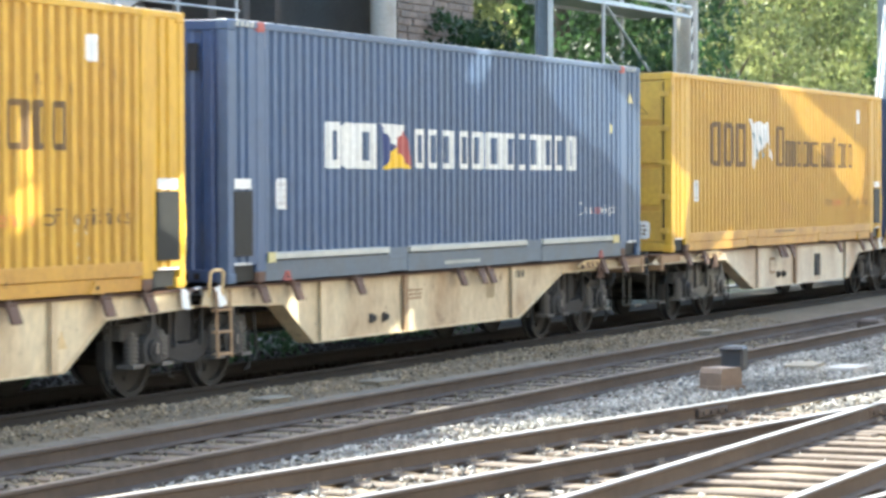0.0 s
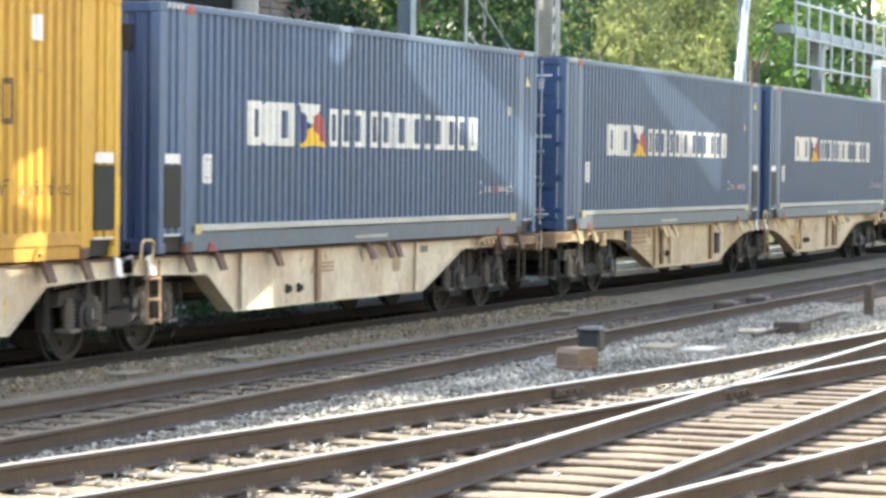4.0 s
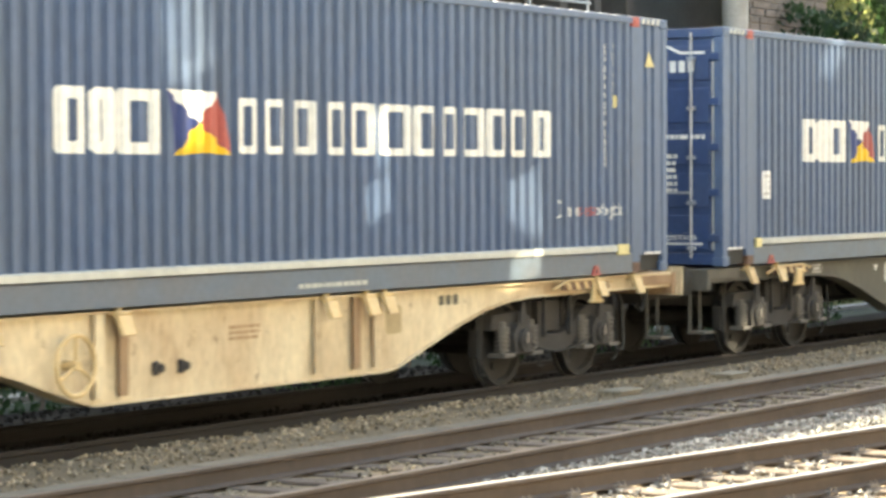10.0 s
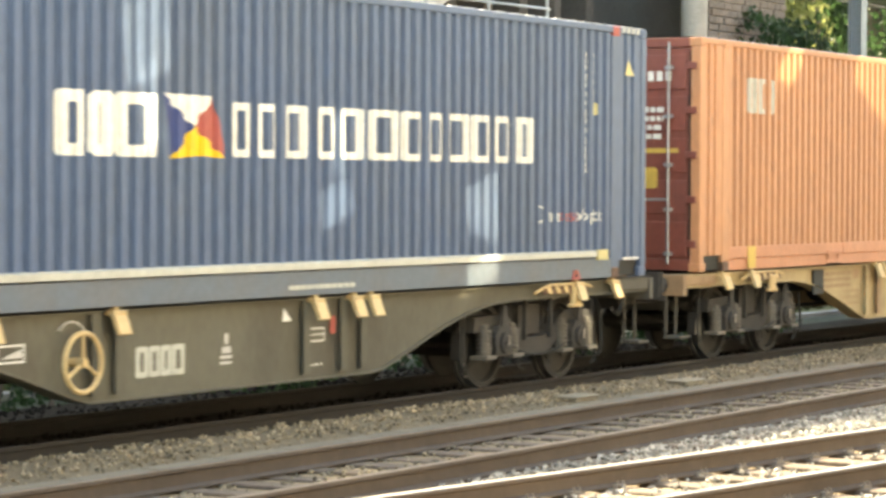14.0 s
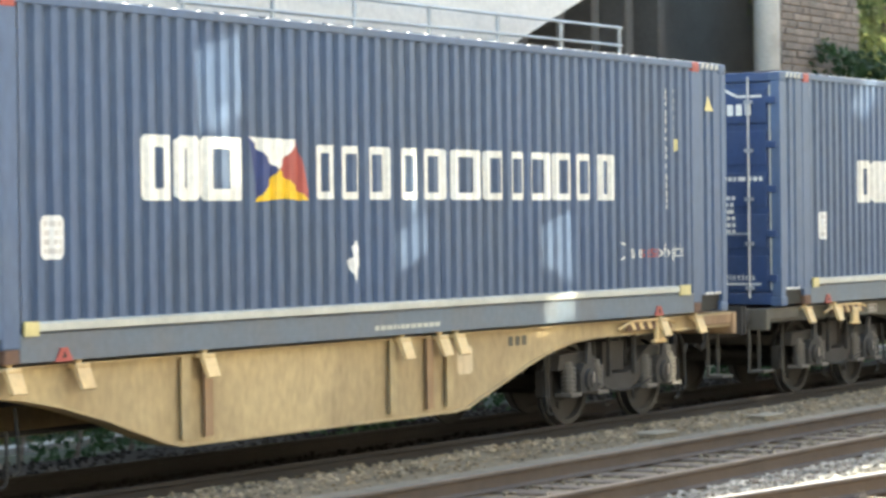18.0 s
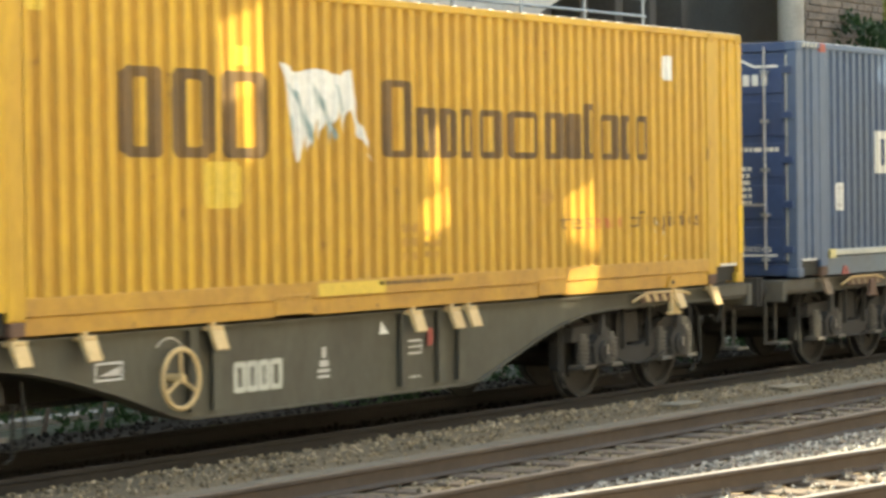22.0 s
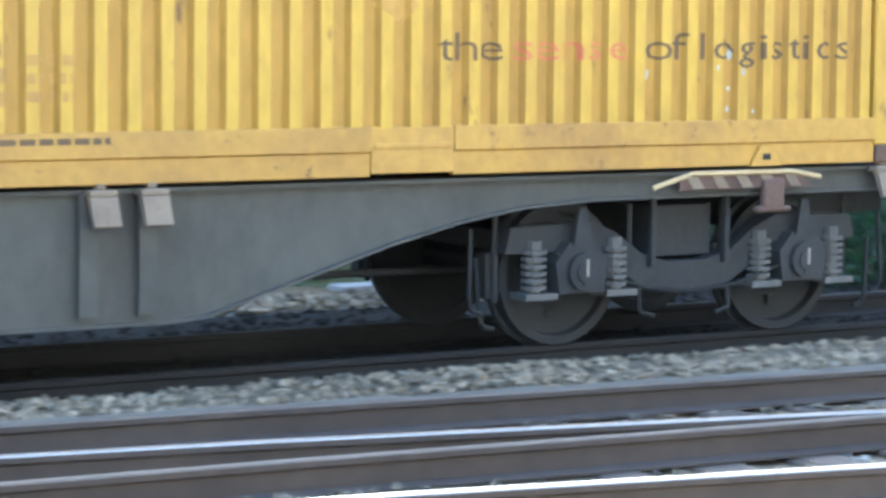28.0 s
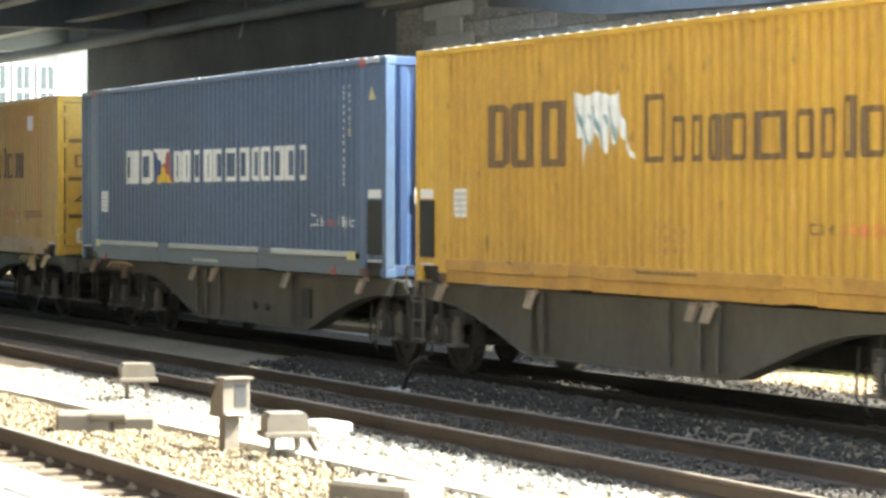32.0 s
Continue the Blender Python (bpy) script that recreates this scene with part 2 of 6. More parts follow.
    # Freight rail steel, darkened for the shade below the wagons.
    "rail_grimy": surface("shaded_rail_steel", (0.024, 0.019, 0.015), 0.9, dirt=(0.016, 0.013, 0.011), dirt_amount=0.7, grain=9, blotch=0.7, bump=0.25),
    "tan_dust": surface("trodden_tan_dust", (0.19, 0.135, 0.075), 0.95, dirt=(0.14, 0.10, 0.055), dirt_amount=0.7, grain=12, blotch=0.5, bump=0.4, spec=0.1),
    "stone_brown": surface("brown_ballast_stone", (0.165, 0.135, 0.092), 0.95, dirt=(0.10, 0.08, 0.053), dirt_amount=0.7, grain=8, blotch=0.35, bump=0.2, vary=0.3, coords="Generated"),
    "stone": surface("ballast_stone", (0.29, 0.268, 0.228), 0.9, dirt=(0.17, 0.14, 0.11), dirt_amount=0.7, grain=8, blotch=0.35, bump=0.2, vary=0.3, coords="Generated"),
    "concrete": surface("weathered_concrete", (0.42, 0.39, 0.34), 0.85, dirt=(0.2, 0.18, 0.15), dirt_amount=0.6, grain=20, bump=0.25),
    "concrete_dark": surface("dark_concrete", (0.13, 0.125, 0.12), 0.9, dirt=(0.06, 0.058, 0.055), dirt_amount=0.7, blotch=0.4),
    "concrete_white": surface("pale_concrete", (0.66, 0.63, 0.58), 0.8, dirt=(0.45, 0.42, 0.38), dirt_amount=0.5, blotch=0.4),
    "concrete_tan": surface("tan_weathered_concrete", (0.27, 0.23, 0.165), 0.9, dirt=(0.15, 0.125, 0.09), dirt_amount=0.6, grain=20, bump=0.25),
    "rib_rust": surface("rust_and_shade_rib", (0.34, 0.22, 0.12), 0.7, dirt=(0.16, 0.09, 0.05), dirt_amount=0.8, streak=0.6),
    "box_rust": surface("rust_brown_metal_box", (0.19, 0.13, 0.088), 0.7, dirt=(0.11, 0.075, 0.05), dirt_amount=0.6),
    "box_grey": surface("grey_brown_metal_housing", (0.15, 0.125, 0.097), 0.65, dirt=(0.095, 0.078, 0.06), dirt_amount=0.5),
    "box_black": surface("black_metal_housing", (0.03, 0.03, 0.032), 0.5, dirt=(0.06, 0.055, 0.05), dirt_amount=0.5),
    "brick": surface("grey_brown_brick", (0.22, 0.18, 0.15), 0.9, dirt=(0.12, 0.10, 0.085), dirt_amount=0.6, vary=0.18),
    "brick_sooty": surface("sooty_stone_block", (0.20, 0.18, 0.16), 0.9, dirt=(0.42, 0.38, 0.33), dirt_amount=0.7, vary=0.2, grain=9),
    "ashlar": surface("pale_stone_block", (0.50, 0.47, 0.42), 0.85, dirt=(0.22, 0.19, 0.16), dirt_amount=0.8, blotch=0.9, vary=0.22),
    "mortar": surface("lime_mortar", (0.34, 0.31, 0.27), 0.95, bump=0.3),
    "steel_paint": surface("grey_painted_mast_steel", (0.28, 0.30, 0.31), 0.5, 0.3, dirt_amount=0.4),
    # Girder colour lifted towards blue-grey; haze under the bridge is in it.
    "girder": surface("haze_blue_girder", (0.24, 0.29, 0.34), 0.6, 0.0, dirt=(0.14, 0.16, 0.18), dirt_amount=0.6, blotch=0.4),
    # Leaf colours: the light one for sunlit trees, the dark one also carries shade.
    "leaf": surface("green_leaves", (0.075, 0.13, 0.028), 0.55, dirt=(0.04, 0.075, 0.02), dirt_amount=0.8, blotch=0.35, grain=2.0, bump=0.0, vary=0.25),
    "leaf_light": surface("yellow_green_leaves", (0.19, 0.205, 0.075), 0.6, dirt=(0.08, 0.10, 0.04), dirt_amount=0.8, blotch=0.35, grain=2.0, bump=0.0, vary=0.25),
    "leaf_dark": surface("dark_shaded_leaves", (0.035, 0.07, 0.025), 0.5, dirt=(0.02, 0.04, 0.015), dirt_amount=0.8, blotch=0.5, grain=2.0, bump=0.0, vary=0.25),
    "bark": surface("grey_brown_bark", (0.13, 0.10, 0.075), 0.9, grain=12, bump=0.6),
    "grass": surface("dry_green_grass", (0.135, 0.14, 0.05), 0.8, dirt=(0.20, 0.165, 0.08), dirt_amount=0.8, blotch=0.5, bump=0.0, vary=0.25),
    "verge": surface("dark_shaded_ground", (0.05, 0.062, 0.036), 0.95, dirt=(0.035, 0.036, 0.025), dirt_amount=0.7, grain=12, bump=0.5, vary=0.2),
    "earth": surface("dusty_ground", (0.25, 0.22, 0.17), 0.95, dirt=(0.14, 0.13, 0.09), dirt_amount=0.7, blotch=0.12, grain=6, bump=0.5),
    "asphalt": surface("platform_asphalt", (0.07, 0.068, 0.065), 0.9, grain=40, bump=0.4),
    # Concrete made lighter and bluer to hold haze in the colour.
    "blue_concrete": surface("haze_blue_concrete", (0.23, 0.25, 0.27), 0.9, dirt=(0.12, 0.125, 0.13), dirt_amount=0.7, blotch=0.4),
    "pale_plaster": surface("pale_plaster", (0.46, 0.44, 0.40), 0.85, dirt=(0.34, 0.32, 0.28), blotch=0.4),
    "paving": surface("platform_paving", (0.34, 0.33, 0.31), 0.85, dirt=(0.22, 0.21, 0.19), grain=30, bump=0.2),
    # Paler copy of the cream; sunlight on this wagon is put into it.
    "cream_pale": surface("sunlit_cream_wagon_paint", (0.70, 0.63, 0.48), 0.6, dirt=(0.36, 0.22, 0.12), dirt_amount=0.8, blotch=0.9, streak=0.5, vary=0.08, specks=0.8),
    "plaster": surface("dark_brick_facade", (0.17, 0.13, 0.10), 0.85, blotch=0.4),
}
gl = bpy.data.materials.new("window_glass")
gl.use_nodes = True
gb = gl.node_tree.nodes["Principled BSDF"]
gb.inputs["Base Color"].default_value, gb.inputs["Roughness"].default_value, gb.inputs["Specular IOR Level"].default_value = (0.03, 0.04, 0.05, 1), 0.06, 0.9
M["glass"] = gl
# leaves let some light through
for key in ("leaf", "leaf_light", "leaf_dark", "grass"):
    nt = M[key].node_tree
    pb = nt.nodes["Principled BSDF"]
    tr = nt.nodes.new("ShaderNodeBsdfTranslucent")
    mx = nt.nodes.new("ShaderNodeMixShader")
    mx.inputs[0].default_value = 0.45
    src = pb.inputs["Base Color"].links[0].from_socket
    gain = nt.nodes.new("ShaderNodeHueSaturation")
    gain.inputs["Value"].default_value = 1.7
    nt.links.new(src, gain.inputs["Color"])
    nt.links.new(gain.outputs[0], tr.inputs[0])
    nt.links.new(pb.outputs[0], mx.inputs[1])
    nt.links.new(tr.outputs[0], mx.inputs[2])
    nt.links.new(mx.outputs[0], nt.nodes["Material Output"].inputs[0])


# ---- mesh helpers ----
def box(bm, x0, x1, y0, y1, z0, z1):
    v = [bm.verts.new((x, y, z)) for z in (z0, z1) for y in (y0, y1) for x in (x0, x1)]
    for f in ((0, 2, 3, 1), (4, 5, 7, 6), (0, 1, 5, 4), (2, 6, 7, 3), (0, 4, 6, 2), (1, 3, 7, 5)):
        bm.faces.new([v[i] for i in f])
    return bm


def boxes(*dims, bevel=0.0):
    bm = bmesh.new()
    for d in dims:
        box(bm, *d)
    if bevel:
        bmesh.ops.bevel(bm, geom=bm.edges[:], offset=bevel, segments=1, affect="EDGES")
    return bm


def prism(pts, y0, y1, bm=None, axis="y"):
    """A polygon of (a, z) drawn out from y0 to y1; axis says along which direction it is drawn."""
    bm = bm or bmesh.new()
    put = (lambda a, z, d: (a, d, z)) if axis == "y" else (lambda a, z, d: (d, a, z)) if axis == "x" else (lambda a, z, d: (a, z, d))
    rings = [[bm.verts.new(put(a, z, d)) for a, z in pts] for d in (y0, y1)]
    n = len(pts)
    bm.faces.new(rings[0])
    bm.faces.new(rings[1][::-1])
    for i in range(n):
        bm.faces.new((rings[0][i], rings[1][i], rings[1][(i + 1) % n], rings[0][(i + 1) % n]))
    bmesh.ops.recalc_face_normals(bm, faces=bm.faces)
    return bm


def rod(p, q, r, bm=None, seg=10, r2=None):
    """A round bar from p to q."""
    bm = bm or bmesh.new()
    p, q = Vector(p), Vector(q)
    m = Matrix.Translation((p + q) / 2) @ (q - p).to_track_quat("Z", "Y").to_matrix().to_4x4()
    bmesh.ops.create_cone(bm, cap_ends=True, segments=seg, radius1=r, radius2=r if r2 is None else r2, depth=(q - p).length, matrix=m)
    return bm


def tube(pts, r, seg=8):
    bm = bmesh.new()
    for p, q in zip(pts, pts[1:]):
        rod(p, q, r, bm, seg)
    return bm


def ring(centre, major, minor, axis="y", seg=24, sec=8):
    bm = bmesh.new()
    vs = []
    for i in range(seg):
        a = 2 * math.pi * i / seg
        row = []
        for j in range(sec):
            b = 2 * math.pi * j / sec
            d = major + minor * math.cos(b)
            u, w, h = d * math.cos(a), d * math.sin(a), minor * math.sin(b)
            row.append(bm.verts.new((centre[0] + u, centre[1] + h, centre[2] + w)))
        vs.append(row)
    for i in range(seg):
        for j in range(sec):
            bm.faces.new((vs[i][j], vs[(i + 1) % seg][j], vs[(i + 1) % seg][(j + 1) % sec], vs[i][(j + 1) % sec]))
    bmesh.ops.recalc_face_normals(bm, faces=bm.faces)
    return bm


def mesh_of(name, bm, mat, smooth=False):
    me = bpy.data.meshes.new(name)
    bm.to_mesh(me)
    bm.free()
    for m in (mat if isinstance(mat, (list, tuple)) else (mat,)):
        me.materials.append(M[m])
    if smooth:
        for f in me.polygons:
            f.use_smooth = True
    return me


PRINT = {"roof_edge", "unit_number", "data_lines", "data_panel", "handling_print", "owner_print", "unit_sticker", "web_address_shape", "scuff_mark", "hazard_stripes", "stems"}


def part(name, bm, mat, parent, label="", smooth=False, at=None):
    """Links a bmesh (or a mesh) as one mesh object under a thing or a part."""
    ob = new(name, mesh_of(name, bm, mat, smooth) if isinstance(bm, bmesh.types.BMesh) else bm)
    ob.parent = parent
    if at is not None:
        ob.matrix_basis = at
    return tagged(ob, label, kind="stuff" if name in PRINT else "")


def thing(name, label, category, at=None, group="", kind=""):
    ob = new(name)
    ob.empty_display_size = 0.2
    if at is not None:
        ob.matrix_basis = at
    return tagged(ob, label, category, group, kind)


def solid(name, bm, mat, label, category, at=None, group="", kind="", smooth=False):
    ob = new(name, mesh_of(name, bm, mat, smooth))
    if at is not None:
        ob.matrix_basis = at
    return tagged(ob, label, category, group, kind)


def words(body, x, z, height, width=None, y=0.0, flip=False):
    """Lettering as a flat mesh in the plane y, its lower left at (x, z)."""
    cu = bpy.data.curves.new("lettering", "FONT")
    cu.body, cu.size, cu.resolution_u = body, 1.0, 2
    ob = bpy.data.objects.new("lettering", cu)
    me = bpy.data.meshes.new_from_object(ob)
    bm = bmesh.new()
    bm.from_mesh(me)
    xs = [v.co.x for v in bm.verts]
    ys = [v.co.y for v in bm.verts]
    s = height / 0.69
    k = width / (max(xs) - min(xs)) if width else s
    x_low = min(xs)
    for v in bm.verts:
        v.co = (x + (v.co.x - x_low) * k, y, z + v.co.y * s)
    bpy.data.objects.remove(ob)
    bpy.data.curves.remove(cu)
    bpy.data.meshes.remove(me)
    return bm
# ---- ground and tracks ----
FREIGHT_Y = 15.03
RAIL_H = 0.172
BED_Z = -0.215


def lift(x, y):
    """Raises the through track and the crossover near the viewer to fit the camera's view."""
    k = min(1.0, max(0.0, (14.0 - y) / 1.1)) * min(1.0, max(0.0, (y - 7.3) / 1.7))
    return 0.14 * math.exp(-((x - 2.5) / 7.5) ** 2) * k


def shoulder(y):
    """Ballast heaped towards the near rail of the freight track."""
    return 0.085 * max(0.0, 1 - abs(y - 13.85) / 0.75)


gm = bmesh.new()
GX = [-1500, -600, -250, -120] + [i * 4.0 for i in range(-25, 36)] + [160, 200, 300, 700, 1500]
GY = [-800, -200, -60, -20, -8, 0, 2, 3, 4, 5, 6, 7, 8, 9, 10, 11, 12, 13, 14, 15, 16, 17, 18, 20, 24, 30, 45, 80, 200, 800, 2500]
grid = [[gm.verts.new((x, y, BED_Z - 0.06 + 0.02 * noise.noise((x * 0.3, y * 0.6, 0)))) for y in GY] for x in GX]
for i in range(len(GX) - 1):
    for j in range(len(GY) - 1):
        gm.faces.new((grid[i][j], grid[i + 1][j], grid[i + 1][j + 1], grid[i][j + 1]))
ground = solid("ground", gm, "earth", "dusty grey-brown ground that reaches the horizon", "ground", kind="structure")
bed = bmesh.new()
xs = [-140 + 2.0 * i for i in range(151)]
ys = [1.9 + 0.55 * i for i in range(20)] + [12.7, 13.1, 13.5, 13.85, 14.2, 14.6, 15.3, 16.0, 16.7, 17.3, 17.9]
rows = [[bed.verts.new((x, y, (-0.165 + 0.014 * noise.noise((x * 0.8, y * 1.3, 3)) if 9.4 < y < 10.8 and x < 7 else BED_Z + 0.03 * noise.noise((x * 0.8, y * 1.3, 3)) if y < 10.2 else (-0.172 if y > 12.5 else -0.2) + 0.014 * noise.noise((x * 0.8, y * 1.3, 3))) + lift(x, y) + shoulder(y))) for y in ys] for x in xs]
for i in range(len(xs) - 1):
    for j in range(len(ys) - 1):
        f = bed.faces.new((rows[i][j], rows[i + 1][j], rows[i + 1][j + 1], rows[i][j + 1]))
        # Bed beyond y = 14.1 takes the darker colour, for shade under the train.
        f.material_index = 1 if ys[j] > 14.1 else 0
solid("ballast_bed", bed, ("ballast", "ballast_shaded"), "brown-grey crushed stone track bed between the rails", "ballast", kind="structure")


def branch(x, y0, x1, slope, half=12.0):
    """Centre line of a turnout track that leaves a straight one at y0 on a parabola of 2 * half metres about x1."""
    d = x - x1
    if d < -half:
        return y0
    if d > half:
        return y0 + slope * d
    return y0 + slope * (d + half) ** 2 / (4 * half)


CROSS = -0.143
def centre_freight(x): return FREIGHT_Y
def centre_second(x): return 11.39
def centre_fourth(x): return 6.03
def centre_cross(x):
    a = branch(x, 11.39, 0.0, CROSS)
    return max(6.03, a) if x < 25 else 6.03 + (CROSS * -1) * (49.4 - x) ** 2 / 48 if x < 49.4 else 6.03
def centre_near(x): return branch(x, 6.03, 4.5, CROSS)


PROFILE = [(-0.07, -RAIL_H), (0.07, -RAIL_H), (0.07, -RAIL_H + 0.012), (0.012, -RAIL_H + 0.032), (0.009, -0.05), (0.036, -0.036), (0.036, -0.008), (0.028, 0.0), (-0.028, 0.0), (-0.036, -0.008), (-0.036, -0.036), (-0.009, -0.05), (-0.012, -RAIL_H + 0.032), (-0.07, -RAIL_H + 0.012)]


def rail(xs, line, offset, head, web):
    bm = bmesh.new()
    rings = []
    for x in xs:
        s = (line(x + 0.05) - line(x - 0.05)) / 0.1
        k = math.sqrt(1 + s * s)
        rings.append([bm.verts.new((x - s / k * (offset + a), line(x) + (offset + a) / k, z + lift(x, line(x) + offset))) for a, z in PROFILE])
    n = len(PROFILE)
    for r0, r1 in zip(rings, rings[1:]):
        for i in range(n):
            f = bm.faces.new((r0[i], r1[i], r1[(i + 1) % n], r0[(i + 1) % n]))
            if i in (6, 7, 8):
                f.material_index = 1
    bm.faces.new(rings[0])
    bm.faces.new(rings[-1])
    bmesh.ops.recalc_face_normals(bm, faces=bm.faces)
    return bm, (web, head)


def steps(a, b, d=3.0):
    n = max(1, round((b - a) / d))
    return [a + (b - a) * i / n for i in range(n + 1)]


sleeper_bm = boxes((-0.13, 0.13, -1.3, 1.3, -0.33, -RAIL_H - 0.006), bevel=0.012)
SLEEPER = mesh_of("sleeper", sleeper_bm, "sleeper")
clip_bm = bmesh.new()
for side in (-1, 1):
    box(clip_bm, -0.06, 0.06, side * 0.075 - 0.025, side * 0.075 + 0.025, -RAIL_H - 0.004, -RAIL_H + 0.022)
    rod((-0.03, side * 0.085, -RAIL_H + 0.02), (-0.03, side * 0.085, -RAIL_H + 0.05), 0.012, clip_bm, 6)
    rod((0.04, side * 0.085, -RAIL_H + 0.02), (0.04, side * 0.085, -RAIL_H + 0.05), 0.012, clip_bm, 6)
CLIP = mesh_of("rail_clip", clip_bm, "clip")


def track(name, label, line, x0, x1, head, near, clips=True, pitch=0.6, sleepers=(None, None), web="rail_side"):
    """A track of two rails on sleepers; near: the stretch whose sleepers and clips are pieces of their own."""
    t = thing(name, label, "railway track", kind="structure")
    for off in (0.755, -0.755):
        bm, mats = rail(steps(x0, x1, 2.0), line, off, head, web)
        part("rail", bm, mats, t)
    far = bmesh.new()
    x = (sleepers[0] if sleepers[0] is not None else x0) + 0.3
    end = sleepers[1] if sleepers[1] is not None else x1
    i = 0
    while x < end:
        s = math.atan((line(x + 0.1) - line(x - 0.1)) / 0.2)
        at = pose(x, line(x), lift(x, line(x)), 0, 0, math.degrees(s))
        if near[0] < x < near[1]:
            so = part("sleeper", SLEEPER, None, t, at=at @ pose(0, 0, 0.006 * math.sin(i * 2.3), 0, 0, 0.6 * math.sin(i * 1.7)))
            if clips and near[0] + 2 < x < near[0] + 34:
                for off in (0.755, -0.755):
                    part("rail_clip", CLIP, None, t, at=at @ pose(0, off, 0))
        else:
            bm2 = boxes((-0.13, 0.13, -1.3, 1.3, -0.33, -RAIL_H - 0.006))
            bm2.transform(at)
            me = bpy.data.meshes.new("tmp")
            bm2.to_mesh(me)
            bm2.free()
            far.from_mesh(me)
            bpy.data.meshes.remove(me)
        x += pitch
        i += 1
    if far.verts:
        tagged(part("far_sleepers", far, "sleeper", t), kind="stuff")
    else:
        far.free()
    return t


def build_tracks():
    # Freight rails use the shade-darkened steel.
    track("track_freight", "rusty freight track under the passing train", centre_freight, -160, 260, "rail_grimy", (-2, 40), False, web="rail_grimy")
    track("track_second", "rusty through track beside the freight track", centre_second, -160, 200, "rail_dull", (-2, 40), False)
    track("track_crossover", "diagonal crossover track with bright rail heads", centre_cross, -10, 50, "rail_top", (8, 34), sleepers=(8, 28))
    track("track_fourth", "station track with sunlit timber sleepers", centre_fourth, -160, 200, "rail_top", (-34, 40))
    track("track_near", "turnout track that curves towards the platform end", centre_near, 0, 60, "rail_top", (14, 36), sleepers=(18, 45))
# ---- the train ----
SIDE_Y, DECK_Z = 13.784, 1.144
LONG, TALL, WIDE = 13.716, 2.896, 2.5
UNIT, GAP = 29.95, 0.974


def train_x(t):
    """Where the head of the first wagon is at t seconds."""
    return 11.576 - 7.4233 * t - 0.3885 * t * (t - 32) / 32 + 0.0542 * t * (t - 16) * (t - 32) / 512


PITCH, WAVE0, WAVE1 = 0.2062, 0.92, 12.78
FOLD = (0.0, 0.082, 0.106, 0.182)


def wave(x):
    """How far the corrugated side lies behind the frame at x."""
    if x < WAVE0 - 1e-6 or x > WAVE1 + 1e-6:
        return 0.006
    d = (x - WAVE0) % PITCH
    crest, trough = 0.008, 0.05
    if d < FOLD[1]:
        return crest
    if d < FOLD[2]:
        return crest + (trough - crest) * (d - FOLD[1]) / (FOLD[2] - FOLD[1])
    if d < FOLD[3]:
        return trough
    return trough + (crest - trough) * (d - FOLD[3]) / (PITCH - FOLD[3])


def folds(a, b):
    out = []
    i = 0
    while WAVE0 + i * PITCH < WAVE1 + PITCH:
        out += [WAVE0 + i * PITCH + f for f in FOLD]
        i += 1
    return [x for x in out if a + 1e-4 < x < b - 1e-4]


def corrugated(x0, x1, z0, z1, y=0.0, sign=1, grimy=False):
    bm = bmesh.new()
    pts = [x0] + folds(x0, x1) + [x1]
    prev = None
    for x in pts:
        w = y + sign * wave(min(max(x, WAVE0), WAVE1))
        cur = (bm.verts.new((x, w, z0)), bm.verts.new((x, w, z1)))
        if prev:
            bm.faces.new((prev[0], cur[0], cur[1], prev[1]) if sign > 0 else (cur[0], prev[0], prev[1], cur[1]))
        prev = cur
    # Faces behind the crest take the darker colour, for shade in the grooves.
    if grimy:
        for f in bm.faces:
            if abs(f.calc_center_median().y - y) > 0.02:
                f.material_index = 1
    return bm


def laid(bm, lift=0.0035):
    """Cuts flat lettering at the folds and lays it on the corrugated side, as paint lies."""
    xs = [v.co.x for v in bm.verts]
    for x in folds(min(xs), max(xs)):
        bmesh.ops.bisect_plane(bm, geom=bm.verts[:] + bm.edges[:] + bm.faces[:], plane_co=(x, 0, 0), plane_no=(1, 0, 0), dist=1e-5)
    for v in bm.verts:
        v.co.y = wave(v.co.x) - lift
    return bm


def blocks(rects):
    bm = bmesh.new()
    for x0, x1, z0, z1 in rects:
        c = 0.12 * min(x1 - x0, z1 - z0)
        pts = [(x0 + c, z0), (x1 - c, z0), (x1, z0 + c), (x1, z1 - c), (x1 - c, z1), (x0 + c, z1), (x0, z1 - c), (x0, z0 + c)]
        bm.faces.new([bm.verts.new((x, 0, z)) for x, z in pts])
    return bm


def poly(*pts):
    bm = bmesh.new()
    bm.faces.new([bm.verts.new((x, 0, z)) for x, z in pts])
    return bm


def bars(x0, x1, z0, z1, n, seed=1, upright=False):
    """Print that cannot be read, as n rows of plain bars."""
    rng = random.Random(seed)
    out = []
    if upright:
        z = z1
        while z > z0 + 0.03:
            h = rng.choice((0.05, 0.06, 0.075))
            out.append((x0, x1, max(z0, z - h), z))
            z -= h + rng.choice((0.018, 0.02, 0.05))
        return out
    h = (z1 - z0) / n
    for i in range(n):
        x = x0
        while x < x1 - 0.02:
            w = min(x1 - x, rng.uniform(0.04, 0.12))
            out.append((x, x + w, z0 + h * i + 0.2 * h, z0 + h * i + 0.8 * h))
            x += w + 0.02
    return out


def flat(rects, y=-0.004):
    bm = blocks(rects)
    for v in bm.verts:
        v.co.y = y
    return bm


def to_end(bm, x, door_left):
    """Turns flat lettering (x, z) on to an end wall at x; its reading direction follows the way one faces that end."""
    for v in bm.verts:
        a, z = v.co.x, v.co.z
        v.co = (x, WIDE - a, z) if door_left else (x, a, z)
